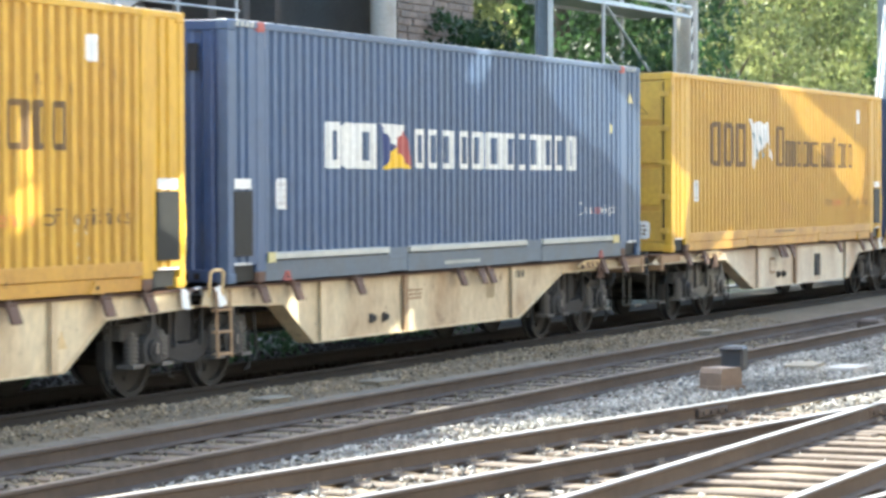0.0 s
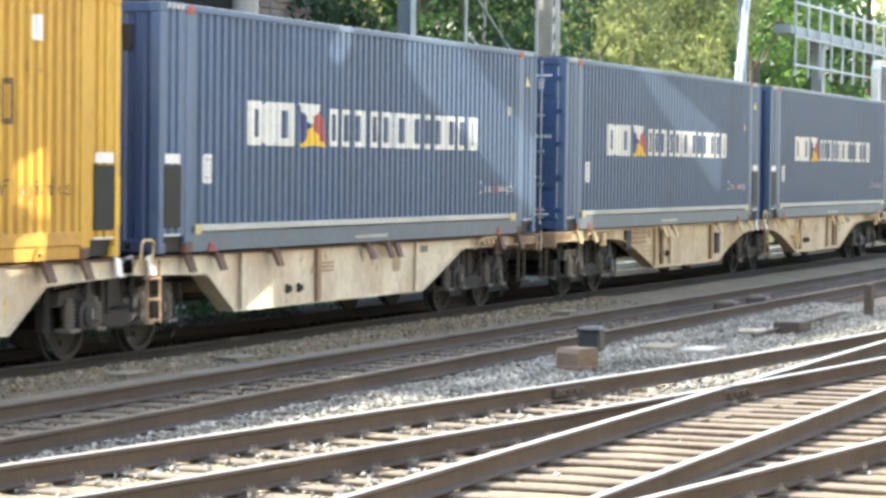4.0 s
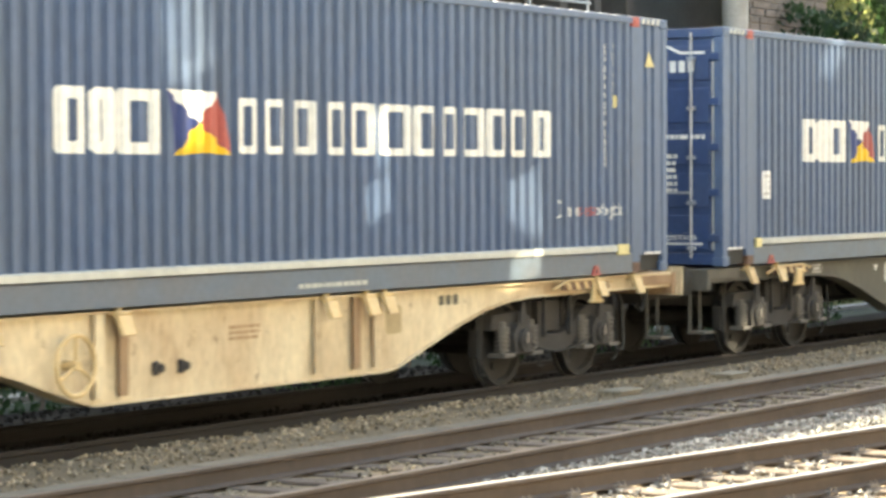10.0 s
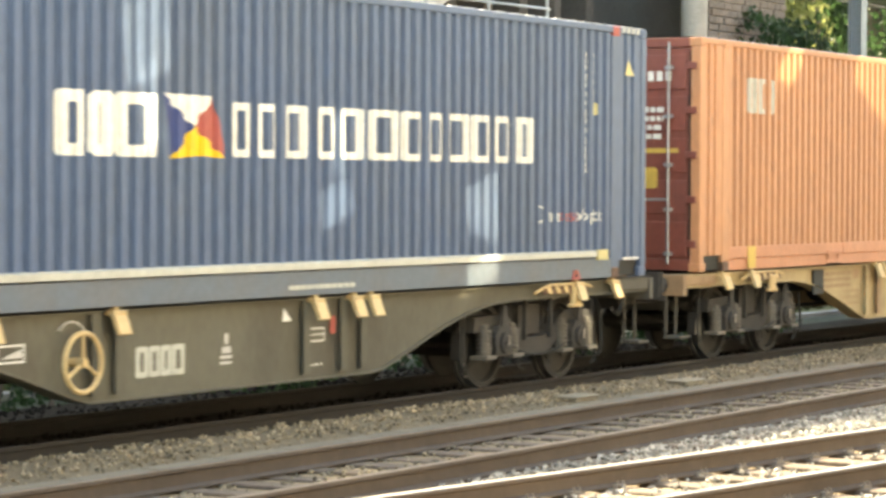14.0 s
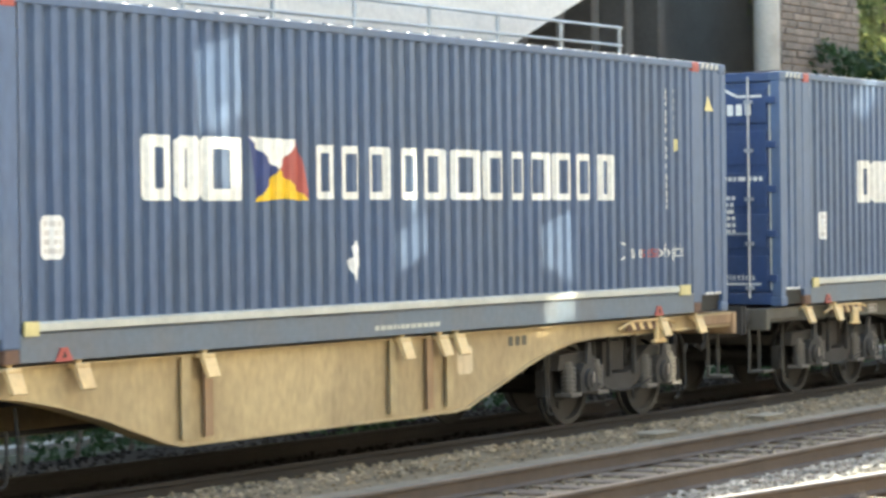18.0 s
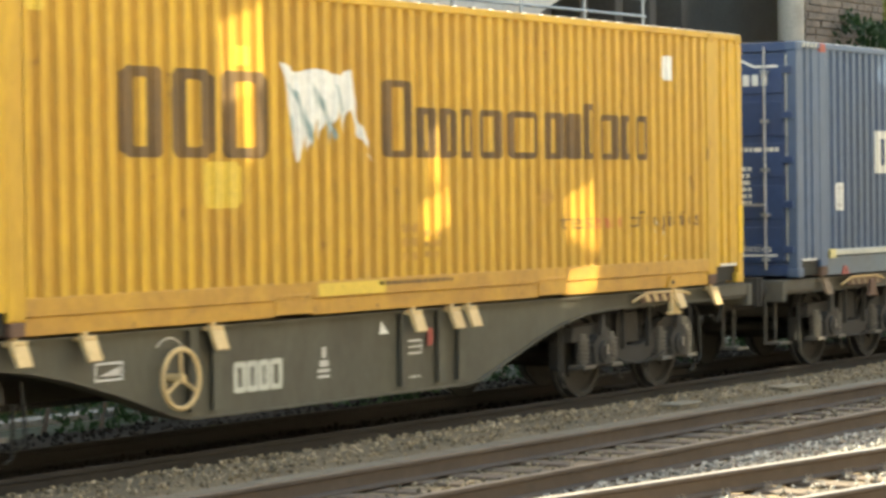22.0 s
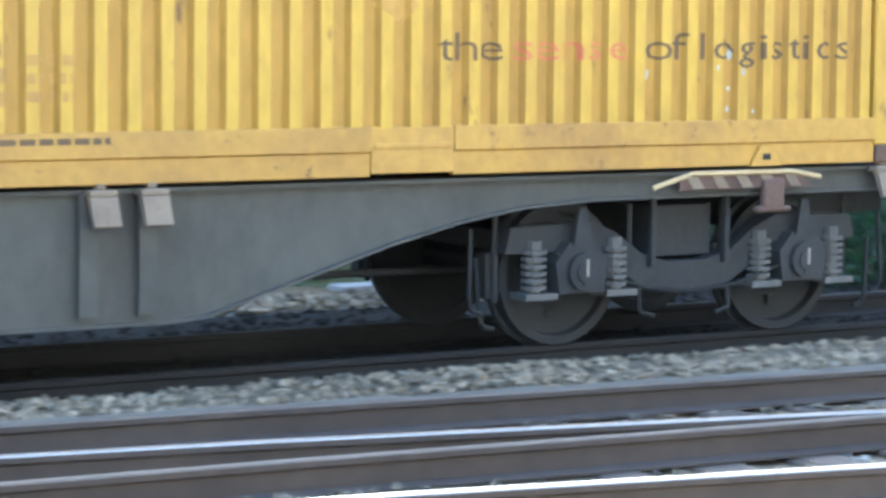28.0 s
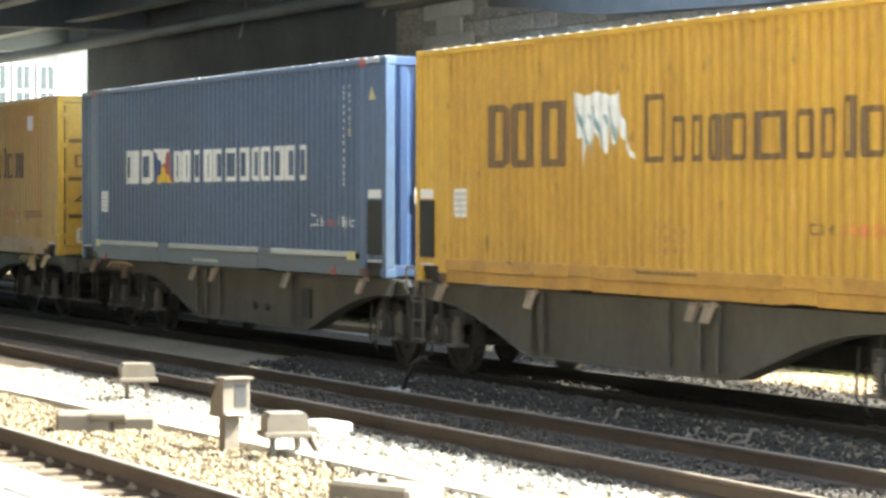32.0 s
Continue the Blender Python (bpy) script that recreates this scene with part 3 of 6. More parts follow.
    bmesh.ops.recalc_face_normals(bm, faces=bm.faces)
    return bm


BLUE_PO = [(2.50, 2.92), (2.95, 3.28), (3.32, 3.93)]
BLUE_NAME = [(5.04, 5.37), (5.46, 5.83), (5.95, 6.33), (6.49, 6.84), (6.90, 7.35), (7.45, 8.02), (8.08, 8.51), (8.62, 8.95), (9.01, 9.46), (9.52, 9.93), (9.99, 10.40), (10.52, 10.89)]
YELLOW_PO = [(2.10, 2.70), (2.76, 3.42), (3.50, 4.23)]
YELLOW_NAME = [(6.02, 6.53, 0.62), (6.60, 6.96, 0.41), (7.02, 7.33, 0.41), (7.39, 7.67, 0.41), (7.73, 8.21, 0.41), (8.30, 8.97, 0.41), (9.05, 9.47, 0.41), (9.53, 9.84, 0.41), (9.90, 10.17, 0.50), (10.23, 10.68, 0.41), (10.75, 10.99, 0.41), (11.05, 11.38, 0.41)]


def logo_shape(a, b, z0, z1, upright, level, fill=0.9, y=0.0):
    """A brand's letter drawn as a plain hollow block of its size and weight of stroke."""
    m, w = (a + b) / 2, (b - a) * fill / 2
    c = 0.3 * upright
    u = min(upright, 0.8 * w)

    def loop(x0, x1, za, zb, c):
        return [(x0 + c, za), (x1 - c, za), (x1, za + c), (x1, zb - c), (x1 - c, zb), (x0 + c, zb), (x0, zb - c), (x0, za + c)]
    bm = bmesh.new()
    outer = [bm.verts.new((x, y, z)) for x, z in loop(m - w, m + w, z0, z1, c)]
    inner = [bm.verts.new((x, y, z)) for x, z in loop(m - w + u, m + w - u, z0 + level, z1 - level, 0.3 * c)]
    for i in range(8):
        k = (i + 1) % 8
        bm.faces.new((outer[i], outer[k], inner[k], inner[i]))
    return bm


def corner_casting():
    bm = boxes((-0.09, 0.09, 0.0, 0.16, 0.0, 0.118), bevel=0.012)
    box(bm, -0.035, 0.035, -0.003, 0.004, 0.03, 0.09)
    return bm


def container(kind, door_left, pockets, label, plated=True):
    """A 45-foot high-cube container with doors at one end, at its low near corner."""
    c = thing("freight_container", label, "container", group="containers on the train")
    side, railm, endm = {"blue": ("blue", "blue_rail", "blue_end"), "yellow": ("yellow", "yellow_rail", "yellow_end"), "orange": ("orange", "orange_rail", "orange_end")}[kind]
    low = 0.315 if kind == "blue" else 0.30
    hi = TALL - 0.075
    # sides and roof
    part("side_panel", corrugated(WAVE0, WAVE1, low - 0.01, hi + 0.01, grimy=True), (side, {"yellow": "yellow_dust_shade", "blue": "blue_shade", "orange": "orange_shade"}[kind]), c)
    part("side_panel", corrugated(WAVE0, WAVE1, low - 0.01, hi + 0.01, WIDE, -1), side, c)
    for a, b in ((0.13, 0.69), (13.02, 13.59)):
        fold = [(a, 0.05), (a, 0.014)]
        for i in range(3):
            u = a + (b - a) * (i + 1) / 3
            fold += [(u - 0.085, 0.014), (u - 0.06, 0.05), (u - 0.012, 0.05), (u, 0.014)] if i < 2 else [(b, 0.014)]
        bm = bmesh.new()
        rings = [[bm.verts.new((x, y, z)) for x, y in fold] for z in (0.20, hi)]
        for i in range(len(fold) - 1):
            bm.faces.new((rings[0][i], rings[0][i + 1], rings[1][i + 1], rings[1][i]))
        part("end_bay_panel", bm, side, c)
        part("end_bay_panel", boxes((a, b, WIDE - 0.05, WIDE - 0.015, 0.2, hi)), side, c)
    roof = bmesh.new()
    prev = None
    for i in range(66):
        x = 0.1 + 13.5 * i / 65
        z = TALL + 0.014 - 0.022 * ((i // 2) % 2)
        cur = (roof.verts.new((x, 0.06, z)), roof.verts.new((x, WIDE - 0.06, z)))
        if prev:
            roof.faces.new((prev[0], cur[0], cur[1], prev[1]))
        prev = cur
    part("roof_panel", roof, "roof", c)
    for y in (0.0, WIDE - 0.07):
        part("top_rail", boxes((0.09, LONG - 0.09, y, y + 0.07, hi, TALL - 0.003), bevel=0.006), side, c, "rail along the top of the side")
    # Crests added and shaped to catch the sun as bright dashes.
    crests = bmesh.new()
    for i in range(40):
        x = 0.28 + i * 0.337
        prism([(x, TALL - 0.004), (x + 0.23, TALL - 0.004), (x + 0.20, TALL + 0.010), (x + 0.03, TALL + 0.010)], 0.02, 0.075, crests)
    part("roof_edge", crests, "roof", c, "roof sheet crests that catch the sun in a row")
    bm = boxes((0.12, LONG - 0.12, 0.08, WIDE - 0.08, 0.13, 0.17))
    for i in range(34):
        x = 0.4 + i * 0.39
        box(bm, x, x + 0.05, 0.08, WIDE - 0.08, 0.03, 0.13)
    part("floor", bm, "bogie", c)
    # bottom rails
    gaps = [(4.25, 4.83), (8.9, 9.48)] if pockets else []
    cuts = [0.90] + [v for g in gaps for v in g] + [12.82]
    for a, b in zip(cuts[::2], cuts[1::2]):
        bm = bmesh.new()
        if kind == "blue":
            box(bm, a, b, 0.004, 0.07, 0.004, 0.235)
        else:
            box(bm, a, b, 0.004, 0.07, 0.15, low)
            box(bm, a, b, 0.022, 0.07, 0.002, 0.148)
        bmesh.ops.bevel(bm, geom=bm.edges[:], offset=0.006, segments=1, affect="EDGES")
        part("bottom_rail", bm, railm, c)
    for a, b in gaps:
        part("fork_pocket", boxes((a, b, 0.012, 0.30, 0.02, low), (a + 0.02, b - 0.02, 0.004, 0.02, 0.17, 0.2), bevel=0.004), "yellow_rail" if kind == "yellow" else railm, c, "grimy inset pocket of the bottom rail")
    part("bottom_rail", boxes((0.9, 12.82, WIDE - 0.07, WIDE, 0.03, low)), railm, c)
    if kind == "blue":
        for a, b in zip(cuts[::2], cuts[1::2]):
            bm = prism([(-0.02, 0.25), (0.05, 0.25), (0.05, 0.325), (0.012, 0.325), (-0.02, 0.312)], a + 0.18 if a < 1 else a + 0.03, b - 0.42 if b > 12 else b - 0.03, None, "x")
            part("rail_flange", bm, "stripe", c, "chalky white flange above the bottom rail")
    # posts and castings
    for x in (0.0, LONG - 0.13):
        for y in (0.0, WIDE - 0.13):
            part("corner_post", boxes((x, x + 0.13, y, y + 0.13, 0.118, TALL - 0.118), bevel=0.008), side if y == 0 else endm, c)
    for x in (0.69, 12.80):
        part("lift_post", boxes((x, x + 0.22, 0.002, 0.07, 0.115, TALL - 0.1), bevel=0.012), side, c)
    cast = mesh_of("corner_casting", corner_casting(), "casting")
    cast2 = mesh_of("corner_casting", corner_casting(), side)
    cast3 = mesh_of("corner_casting", corner_casting(), "red" if kind == "blue" else side)
    for x in (0.09, LONG - 0.09):
        for y, flip in ((0, 0), (WIDE, 180)):
            for z in (0.0, TALL - 0.118):
                part("corner_casting", cast2, None, c, at=pose(x, y - 0.002 if not flip else y + 0.002, z, 0, 0, flip))
    for x in (0.80, 12.91):
        part("corner_casting", cast, None, c, "rust-brown lower casting", at=pose(x, -0.004, 0.0))
        part("corner_casting", cast3, None, c, "red-painted upper casting" if kind == "blue" else "", at=pose(x, -0.004, TALL - 0.118))
        part("tunnel_recess", boxes((0.15 if x < 2 else 13.02, 0.69 if x < 2 else 13.57, 0.05, 0.2, 0.02, 0.2)), "black", c)
    # ends
    for left in (True, False):
        x = 0.0 if left else LONG
        s = 1 if left else -1
        is_door = left == door_left
        part("end_sill", boxes((min(x + s * 0.005, x + s * 0.12), max(x + s * 0.005, x + s * 0.12), 0.13, WIDE - 0.13, 0.02, 0.16), bevel=0.006), endm, c)
        part("end_header", boxes((min(x + s * 0.005, x + s * 0.12), max(x + s * 0.005, x + s * 0.12), 0.13, WIDE - 0.13, TALL - 0.12, TALL - 0.006), bevel=0.006), endm, c)
        if not is_door:
            bm = bmesh.new()
            fold = [(0.13, 0.05)]
            for i in range(9):
                u = 0.13 + (WIDE - 0.26) * i / 9
                fold += [(u + 0.06, 0.05), (u + 0.09, 0.018), (u + 0.19, 0.018), (u + 0.22, 0.05)]
            fold.append((WIDE - 0.13, 0.05))
            rings = [[bm.verts.new((x + s * dx, y, z)) for y, dx in fold] for z in (0.15, TALL - 0.11)]
            for i in range(len(fold) - 1):
                bm.faces.new((rings[0][i], rings[0][i + 1], rings[1][i + 1], rings[1][i]))
            bmesh.ops.recalc_face_normals(bm, faces=bm.faces)
            w = part("end_wall", bm, "blue_end" if kind == "blue" else endm if kind == "orange" else "yellow", c)
            part("notice_plate", to_end(blocks([(1.72, 1.97, 0.36, 0.73)] if left else [(0.42, 0.62, 0.95, 1.2)]), x + s * 0.012, left), "label", w)
            if kind == "blue" and left:
                part("pennant", to_end(poly((1.70, 2.58), (1.84, 2.66), (1.88, 2.46), (1.76, 2.45)), x + s * 0.011, left), "red", w)
                part("pennant", to_end(poly((1.76, 2.45), (1.88, 2.46), (1.94, 2.37), (1.66, 2.36)), x + s * 0.010, left), "flag_yellow", w)
                part("vent", boxes((x + s * 0.0 - 0.006, x + 0.03, 0.37, 0.50, 2.34, 2.64), bevel=0.004), "black", w)
                part("lettering_shape", to_end(blocks([(1.70, 1.78, 2.10, 2.25), (1.82, 1.90, 2.10, 2.25)]), x + s * 0.011, left), "white", w)
                part("unit_number", to_end(blocks(bars(1.83, 1.89, 1.16, 2.0, 1, 5, True)), x + s * 0.010, left), "white", w)
                part("lashing_slot", boxes((x - 0.004, x + 0.02, 0.36, 0.43, 0.05, 0.12), (x - 0.004, x + 0.02, 0.5, 0.57, 0.05, 0.12)), "black", w)
            if kind == "yellow" and left:
                part("unit_number", to_end(blocks(bars(1.95, 2.02, 1.0, 2.3, 1, 5, True)), x + s * 0.011, left), "yellow_rail", w)
                part("pennant", to_end(poly((1.5, 2.6), (2.0, 2.62), (2.1, 2.3), (1.9, 2.45), (1.6, 2.3)), x + s * 0.011, left), "label", w)
            continue
        for leaf in (0, 1):
            y0, y1 = (0.14, WIDE / 2 - 0.006) if leaf == 0 else (WIDE / 2 + 0.006, WIDE - 0.14)
            bm = boxes((min(x + s * 0.03, x + s * 0.07), max(x + s * 0.03, x + s * 0.07), y0, y1, 0.17, TALL - 0.13))
            d = part("door", bm, endm, c)
            for za, zb in ((0.18, 0.66), (0.76, 1.34), (1.44, 2.03), (2.13, 2.74)) if kind == "yellow" else [(0.20 + i * 0.515, 0.62 + i * 0.515) for i in range(5)]:
                part("door_panel", boxes((min(x + s * 0.012, x + s * 0.031), max(x + s * 0.012, x + s * 0.031), y0 + 0.05, y1 - 0.05, za, zb), bevel=0.006), endm, d)
                # Strip in the recess between panels, coloured darker for its shade.
                if kind == "yellow" and za > 0.5:
                    part("door_gap", boxes((min(x + s * 0.022, x + s * 0.031), max(x + s * 0.022, x + s * 0.031), y0 + 0.08, y1 - 0.08, za - 0.085, za - 0.015)), "yellow_rail" if left else "brown_print", d)
            for yr in ((y0 + 0.85, y1 - 0.10) if leaf == 0 else (y0 + 0.10, y1 - 0.85)) if kind == "yellow" else (y0 + 0.28, y1 - 0.28):
                b2 = rod((x - s * 0.028, yr, 0.1), (x - s * 0.028, yr, TALL - 0.06), 0.017)
                for zz in (0.2, 0.75, 1.3, 1.9, 2.5):
                    box(b2, min(x - s * 0.045, x + s * 0.01), max(x - s * 0.045, x + s * 0.01), yr - 0.05, yr + 0.05, zz, zz + 0.045)
                part("lock_rod", b2, endm if kind == "yellow" else "galv", d)
                part("door_handle", boxes((min(x - s * 0.06, x - s * 0.045), max(x - s * 0.06, x - s * 0.045), min(yr, yr + 0.3), max(yr, yr + 0.3), 0.88, 0.91)), endm if kind == "yellow" else "galv", d)
            part("door_seal", boxes((min(x + s * 0.004, x + s * 0.03), max(x + s * 0.004, x + s * 0.03), y1 - 0.01 if leaf else y0 - 0.004, y1 + 0.004 if leaf else y0 + 0.012, 0.2, TALL - 0.16)), "stripe" if kind == "blue" else "black", d)
            hy = 0.10 if leaf == 0 else WIDE - 0.10
            for zz in (0.3, 0.85, 1.4, 1.95, 2.5):
                part("hinge", boxes((min(x - s * 0.02, x + s * 0.03), max(x - s * 0.02, x + s * 0.03), hy - 0.05, hy + 0.09 if leaf == 0 else hy + 0.05, zz, zz + 0.09), bevel=0.006), endm, d)
            near = leaf == 0
            ox = 1.30 if near else 0.16
            if not left:
                ox = 0.16 if near else 1.30
            ink = {"blue": "white", "orange": "white", "yellow": "brown_print"}[kind]
            yy = x + s * 0.009
            if kind == "blue":
                part("unit_number", to_end(blocks([(ox + 0.12 * i, ox + 0.12 * i + 0.085, 2.36, 2.50) for i in range(7 if near else 4)]), yy, left), ink, d)
                if near:
                    part("lettering", to_end(words("LEGB", ox + 0.02, 2.20, 0.13, 0.42), yy, left), ink, d)
                    part("lettering", to_end(words("of logistics", ox + 0.06, 0.32, 0.085, 0.78), yy, left), ink, d)
                part("web_address_shape", to_end(blocks(bars(ox, ox + 0.95, 1.53, 1.62, 1, 3 + leaf)), yy, left), ink, d)
                if near:
                    part("data_lines", to_end(blocks(bars(ox + 0.13, ox + 0.58, 0.88, 1.38, 6, 8 + leaf)), yy, left), ink, d)
                else:
                    part("lettering", to_end(words("the", ox + 0.52, 0.32, 0.085, 0.22), yy, left), ink, d)
                    for body, zz, ww in (("MAX. GROSS", 1.30, 0.55), ("TARE", 1.18, 0.24), ("PAYLOAD", 1.04, 0.42), ("CU. CAP", 0.91, 0.38)):
                        part("lettering", to_end(words(body, ox + 0.42, zz, 0.06, ww), yy, left), ink, d)
                part("edge_stripe", to_end(poly((ox - 0.1, 2.66), (ox + 0.45, 2.66), (ox + 0.62, 2.58), (ox + 0.95, 2.58), (ox + 0.95, 2.61), (ox + 0.63, 2.61), (ox + 0.46, 2.69), (ox - 0.1, 2.69)), yy, left), ink, d)
                part("edge_stripe", to_end(blocks([(ox - 0.1, ox + 0.92, 0.26, 0.285)]), yy, left), ink, d)
            elif kind == "orange":
                part("unit_number", to_end(blocks([(ox + 0.12 * i, ox + 0.12 * i + 0.08, 2.36, 2.48) for i in range(7 if near else 4)]), yy, left), ink, d)
                if near:
                    part("lettering", to_end(words("LEG1", ox + 0.02, 2.12, 0.13, 0.4), yy, left), ink, d)
                    part("warning_plate", to_end(blocks([(ox + 0.3, ox + 0.62, 1.03, 1.29)]), yy, left), "hazard", d)
                part("data_lines", to_end(blocks(bars(ox, ox + 0.7, 1.62, 2.06, 4, 8 + leaf)), yy, left), ink, d)
                part("edge_stripe", to_end(blocks([(ox - 0.05, ox + 0.9, 1.47, 1.53)]), yy, left), "hazard", d)
            else:
                ox = 0.32 if near != left else 0.2 + ox
                tri = [(ox + 0.14, 2.23), (ox + 0.60, 2.23), (ox + 0.37, 2.46)]
                for i in range(3):
                    (xa, za), (xb, zb) = tri[i], tri[(i + 1) % 3]
                    n = 0.012 / math.hypot(xb - xa, zb - za)
                    part("warning_triangle", to_end(poly((xa, za), (xb, zb), (xb - n * (zb - za), zb + n * (xb - xa)), (xa - n * (zb - za), za + n * (xb - xa))), yy, left), ink, d)
                for i in range(0 if left else 3):
                    part("brand_shape", to_end(logo_shape(ox + 0.22 * i, ox + 0.2 + 0.22 * i, 1.60, 1.83, 0.05, 0.03), yy, left), ink, d)
                if not left:
                    part("lettering", to_end(words("45", ox, 0.87, 0.31, 0.66), yy, left), ink, d)
                part("notice_plate", to_end(blocks([(ox + 0.04, ox + 0.62, 0.22, 0.5)]), yy, left), "label", d)
                part("data_lines", to_end(blocks(bars(ox + 0.1, ox + 0.56, 0.26, 0.46, 3, 8 + leaf)), yy - s * 0.003, left), ink, d)
    # markings on the near side
    inner = (13.12, 13.56) if door_left else (0.15, 0.55)
    outer = (0.15, 0.55) if door_left else (13.12, 13.56)
    if kind != "orange" and plated:
        part("label_plate", flat([(inner[0], inner[1], 1.04, 1.155)], 0.003), "label", c)
        part("side_plate", boxes((inner[0] - 0.02, inner[1] + 0.02, -0.006, 0.014, 0.30, 1.02), bevel=0.004), "black", c, "scuffed black panel")
    if kind != "orange":
        part("unit_sticker", flat(bars(inner[0], inner[1], 0.19, 0.24, 1, 4), 0.003), "label", c)
        part("unit_sticker", flat(bars(outer[0], outer[1], 0.19, 0.24, 1, 6), 0.003), "label", c)
    if kind == "blue" or kind == "yellow" and plated:
        part("handling_plate", laid(blocks([(1.16, 1.50, 0.81, 1.16)])), "label", c)
        part("handling_print", laid(blocks(bars(1.20, 1.46, 0.84, 1.13, 4, 9)), 0.006), "bars", c)
    if kind == "yellow" and not plated:
        for a, b, z0, z1 in ((3.22, 3.79, 0.97, 1.37), (3.68, 3.88, 2.2, 2.37), (0.94, 1.17, 2.54, 2.80)):
            part("paint_patch", laid(blocks([(a, b, z0, z1)]), 0.0042), "yellow_fresh", c, "fresh lemon-yellow paint patch")
        part("paint_patch", flat([(4.9, 6.0, 0.165, 0.28)], 0.001), "yellow_fresh", c, "fresh lemon-yellow paint patch")
        part("oval_sticker", flat([(0.30, 0.46, 0.70, 0.90)], 0.003), "label", c)
    if kind == "blue":
        for a, b in BLUE_PO:
            part("brand_shape", laid(logo_shape(a, b, 1.28, 1.83, 0.135, 0.10, 0.95)), "white", c)
        for a, b in BLUE_NAME:
            part("brand_shape", laid(logo_shape(a, b, 1.295, 1.79, 0.082, 0.07)), "white", c)
        mid = (4.47, 1.56)
        for pts, mt in ((((4.00, 1.84), (4.78, 1.83), mid), "white"), (((4.00, 1.84), mid, (4.14, 1.27)), "flag_blue"), (((4.78, 1.83), (4.95, 1.28), mid), "red"), (((4.14, 1.27), mid, (4.95, 1.28), (4.55, 1.30)), "flag_yellow")):
            part("pennant", laid(poly(*pts)), mt, c)
        part("lettering", laid(words("the", 11.25, 0.66, 0.14, 0.27)), "white", c)
        part("lettering", laid(words("sense", 11.58, 0.66, 0.14, 0.36)), "red", c)
        part("lettering", laid(words("of logistics", 11.98, 0.66, 0.14, 0.64)), "white", c)
        part("slogan_bracket", laid(poly((11.02, 0.64), (11.18, 0.68), (11.18, 0.80), (11.02, 0.84), (11.02, 0.82), (11.16, 0.785), (11.16, 0.695), (11.02, 0.66))), "white", c)
        part("unit_number", laid(blocks(bars(12.155, 12.235, 1.2, 2.56, 1, 2, True))), "white", c)
        part("unit_number", laid(blocks(bars(12.36, 12.43, 2.03, 2.57, 1, 3, True))), "stripe", c)
        part("height_plate", laid(blocks([(12.36, 12.46, 1.86, 2.0)])), "sticker", c)
        part("warning_triangle", laid(poly((13.14, 2.34), (13.38, 2.34), (13.23, 2.52))), "sticker", c)
        part("corner_plate", boxes((12.42, 12.68, -0.024, 0.0, 0.215, 0.33)), "sticker", c)
        part("corner_plate", boxes((0.93, 1.10, -0.024, 0.0, 0.215, 0.33)), "sticker", c)
        part("web_address_shape", flat(bars(6.0, 7.2, 0.05, 0.12, 1, 12), 0.001), "stripe", c)
        for x in (1.42, 11.9):
            bm = prism([(x - 0.11, 0.0), (x + 0.11, 0.0), (x + 0.04, 0.11), (x - 0.04, 0.11)], -0.012, 0.0)
            lug = part("lifting_lug", bm, "red", c, "small red lug with a hole")
            part("lug_hole", prism([(x - 0.03, 0.03), (x + 0.03, 0.03), (x, 0.085)], -0.014, -0.0125), "black", lug)
        stripes = bmesh.new()
        for a, b in ((0.18, 0.66), (13.05, 13.55)):
            for i in range(4):
                u0 = a + (b - a) * i / 4
                prism([(u0, TALL - 0.07), (u0 + 0.06, TALL - 0.07), (u0 + 0.09, TALL - 0.008), (u0 + 0.03, TALL - 0.008)], -0.004, 0.0, stripes)
        part("hazard_stripes", stripes, "stripe", c)
    elif kind == "yellow":
        for a, b in YELLOW_PO:
            part("brand_shape", laid(logo_shape(a, b, 1.40, 2.15, 0.20, 0.09, 0.92)), "brown_print", c)
        for a, b, h in YELLOW_NAME:
            part("brand_shape", laid(logo_shape(a, b, 1.42, 1.42 + h * 1.17, 0.115, 0.065, 0.92)), "brown_print", c)
        part("pennant", laid(poly((4.40, 2.25), (4.62, 2.17), (4.95, 2.22), (5.30, 2.16), (5.48, 2.22), (5.52, 1.98), (5.60, 1.80), (5.86, 1.38), (5.55, 1.68), (5.46, 1.86), (5.34, 1.62), (5.28, 1.84), (5.14, 1.52), (5.08, 1.80), (4.98, 1.56), (4.92, 1.78), (4.80, 1.46), (4.76, 1.72), (4.62, 1.36), (4.58, 1.74), (4.50, 1.70))), "label", c, "faded waving pennant")
        for i in range(7):
            u, top = 4.46 + 0.13 * i, 2.08 - 0.05 * (i % 3)
            part("pennant_stripe", laid(poly((u, top), (u + 0.035, top - 0.03), (u + 0.14, top - 0.36), (u + 0.13, top - 0.5 + 0.08 * (i % 2)), (u + 0.06, top - 0.22)), 0.005), "flag_teal", c)
        part("lettering", laid(words("the", 9.36, 0.69, 0.17, 0.46)), "brown_print", c)
        part("lettering", laid(words("sense", 9.92, 0.69, 0.17, 0.86)), "red_print", c)
        part("lettering", laid(words("of logistics", 10.92, 0.69, 0.17, 1.66)), "brown_print", c)
        part("handling_plate", laid(blocks([(11.69, 12.0, 2.31, 2.58)])), "label", c)
        part("web_address_shape", flat(bars(5.9, 7.2, 0.22, 0.28, 1, 12), 0.001), "brown_print", c)
        part("scuff_mark", laid(blocks(bars(6.3, 6.62, 0.42, 0.82, 3, 21) + bars(6.7, 7.0, 0.45, 0.75, 3, 22))), "yellow_rail", c, "grimy scuff marks")
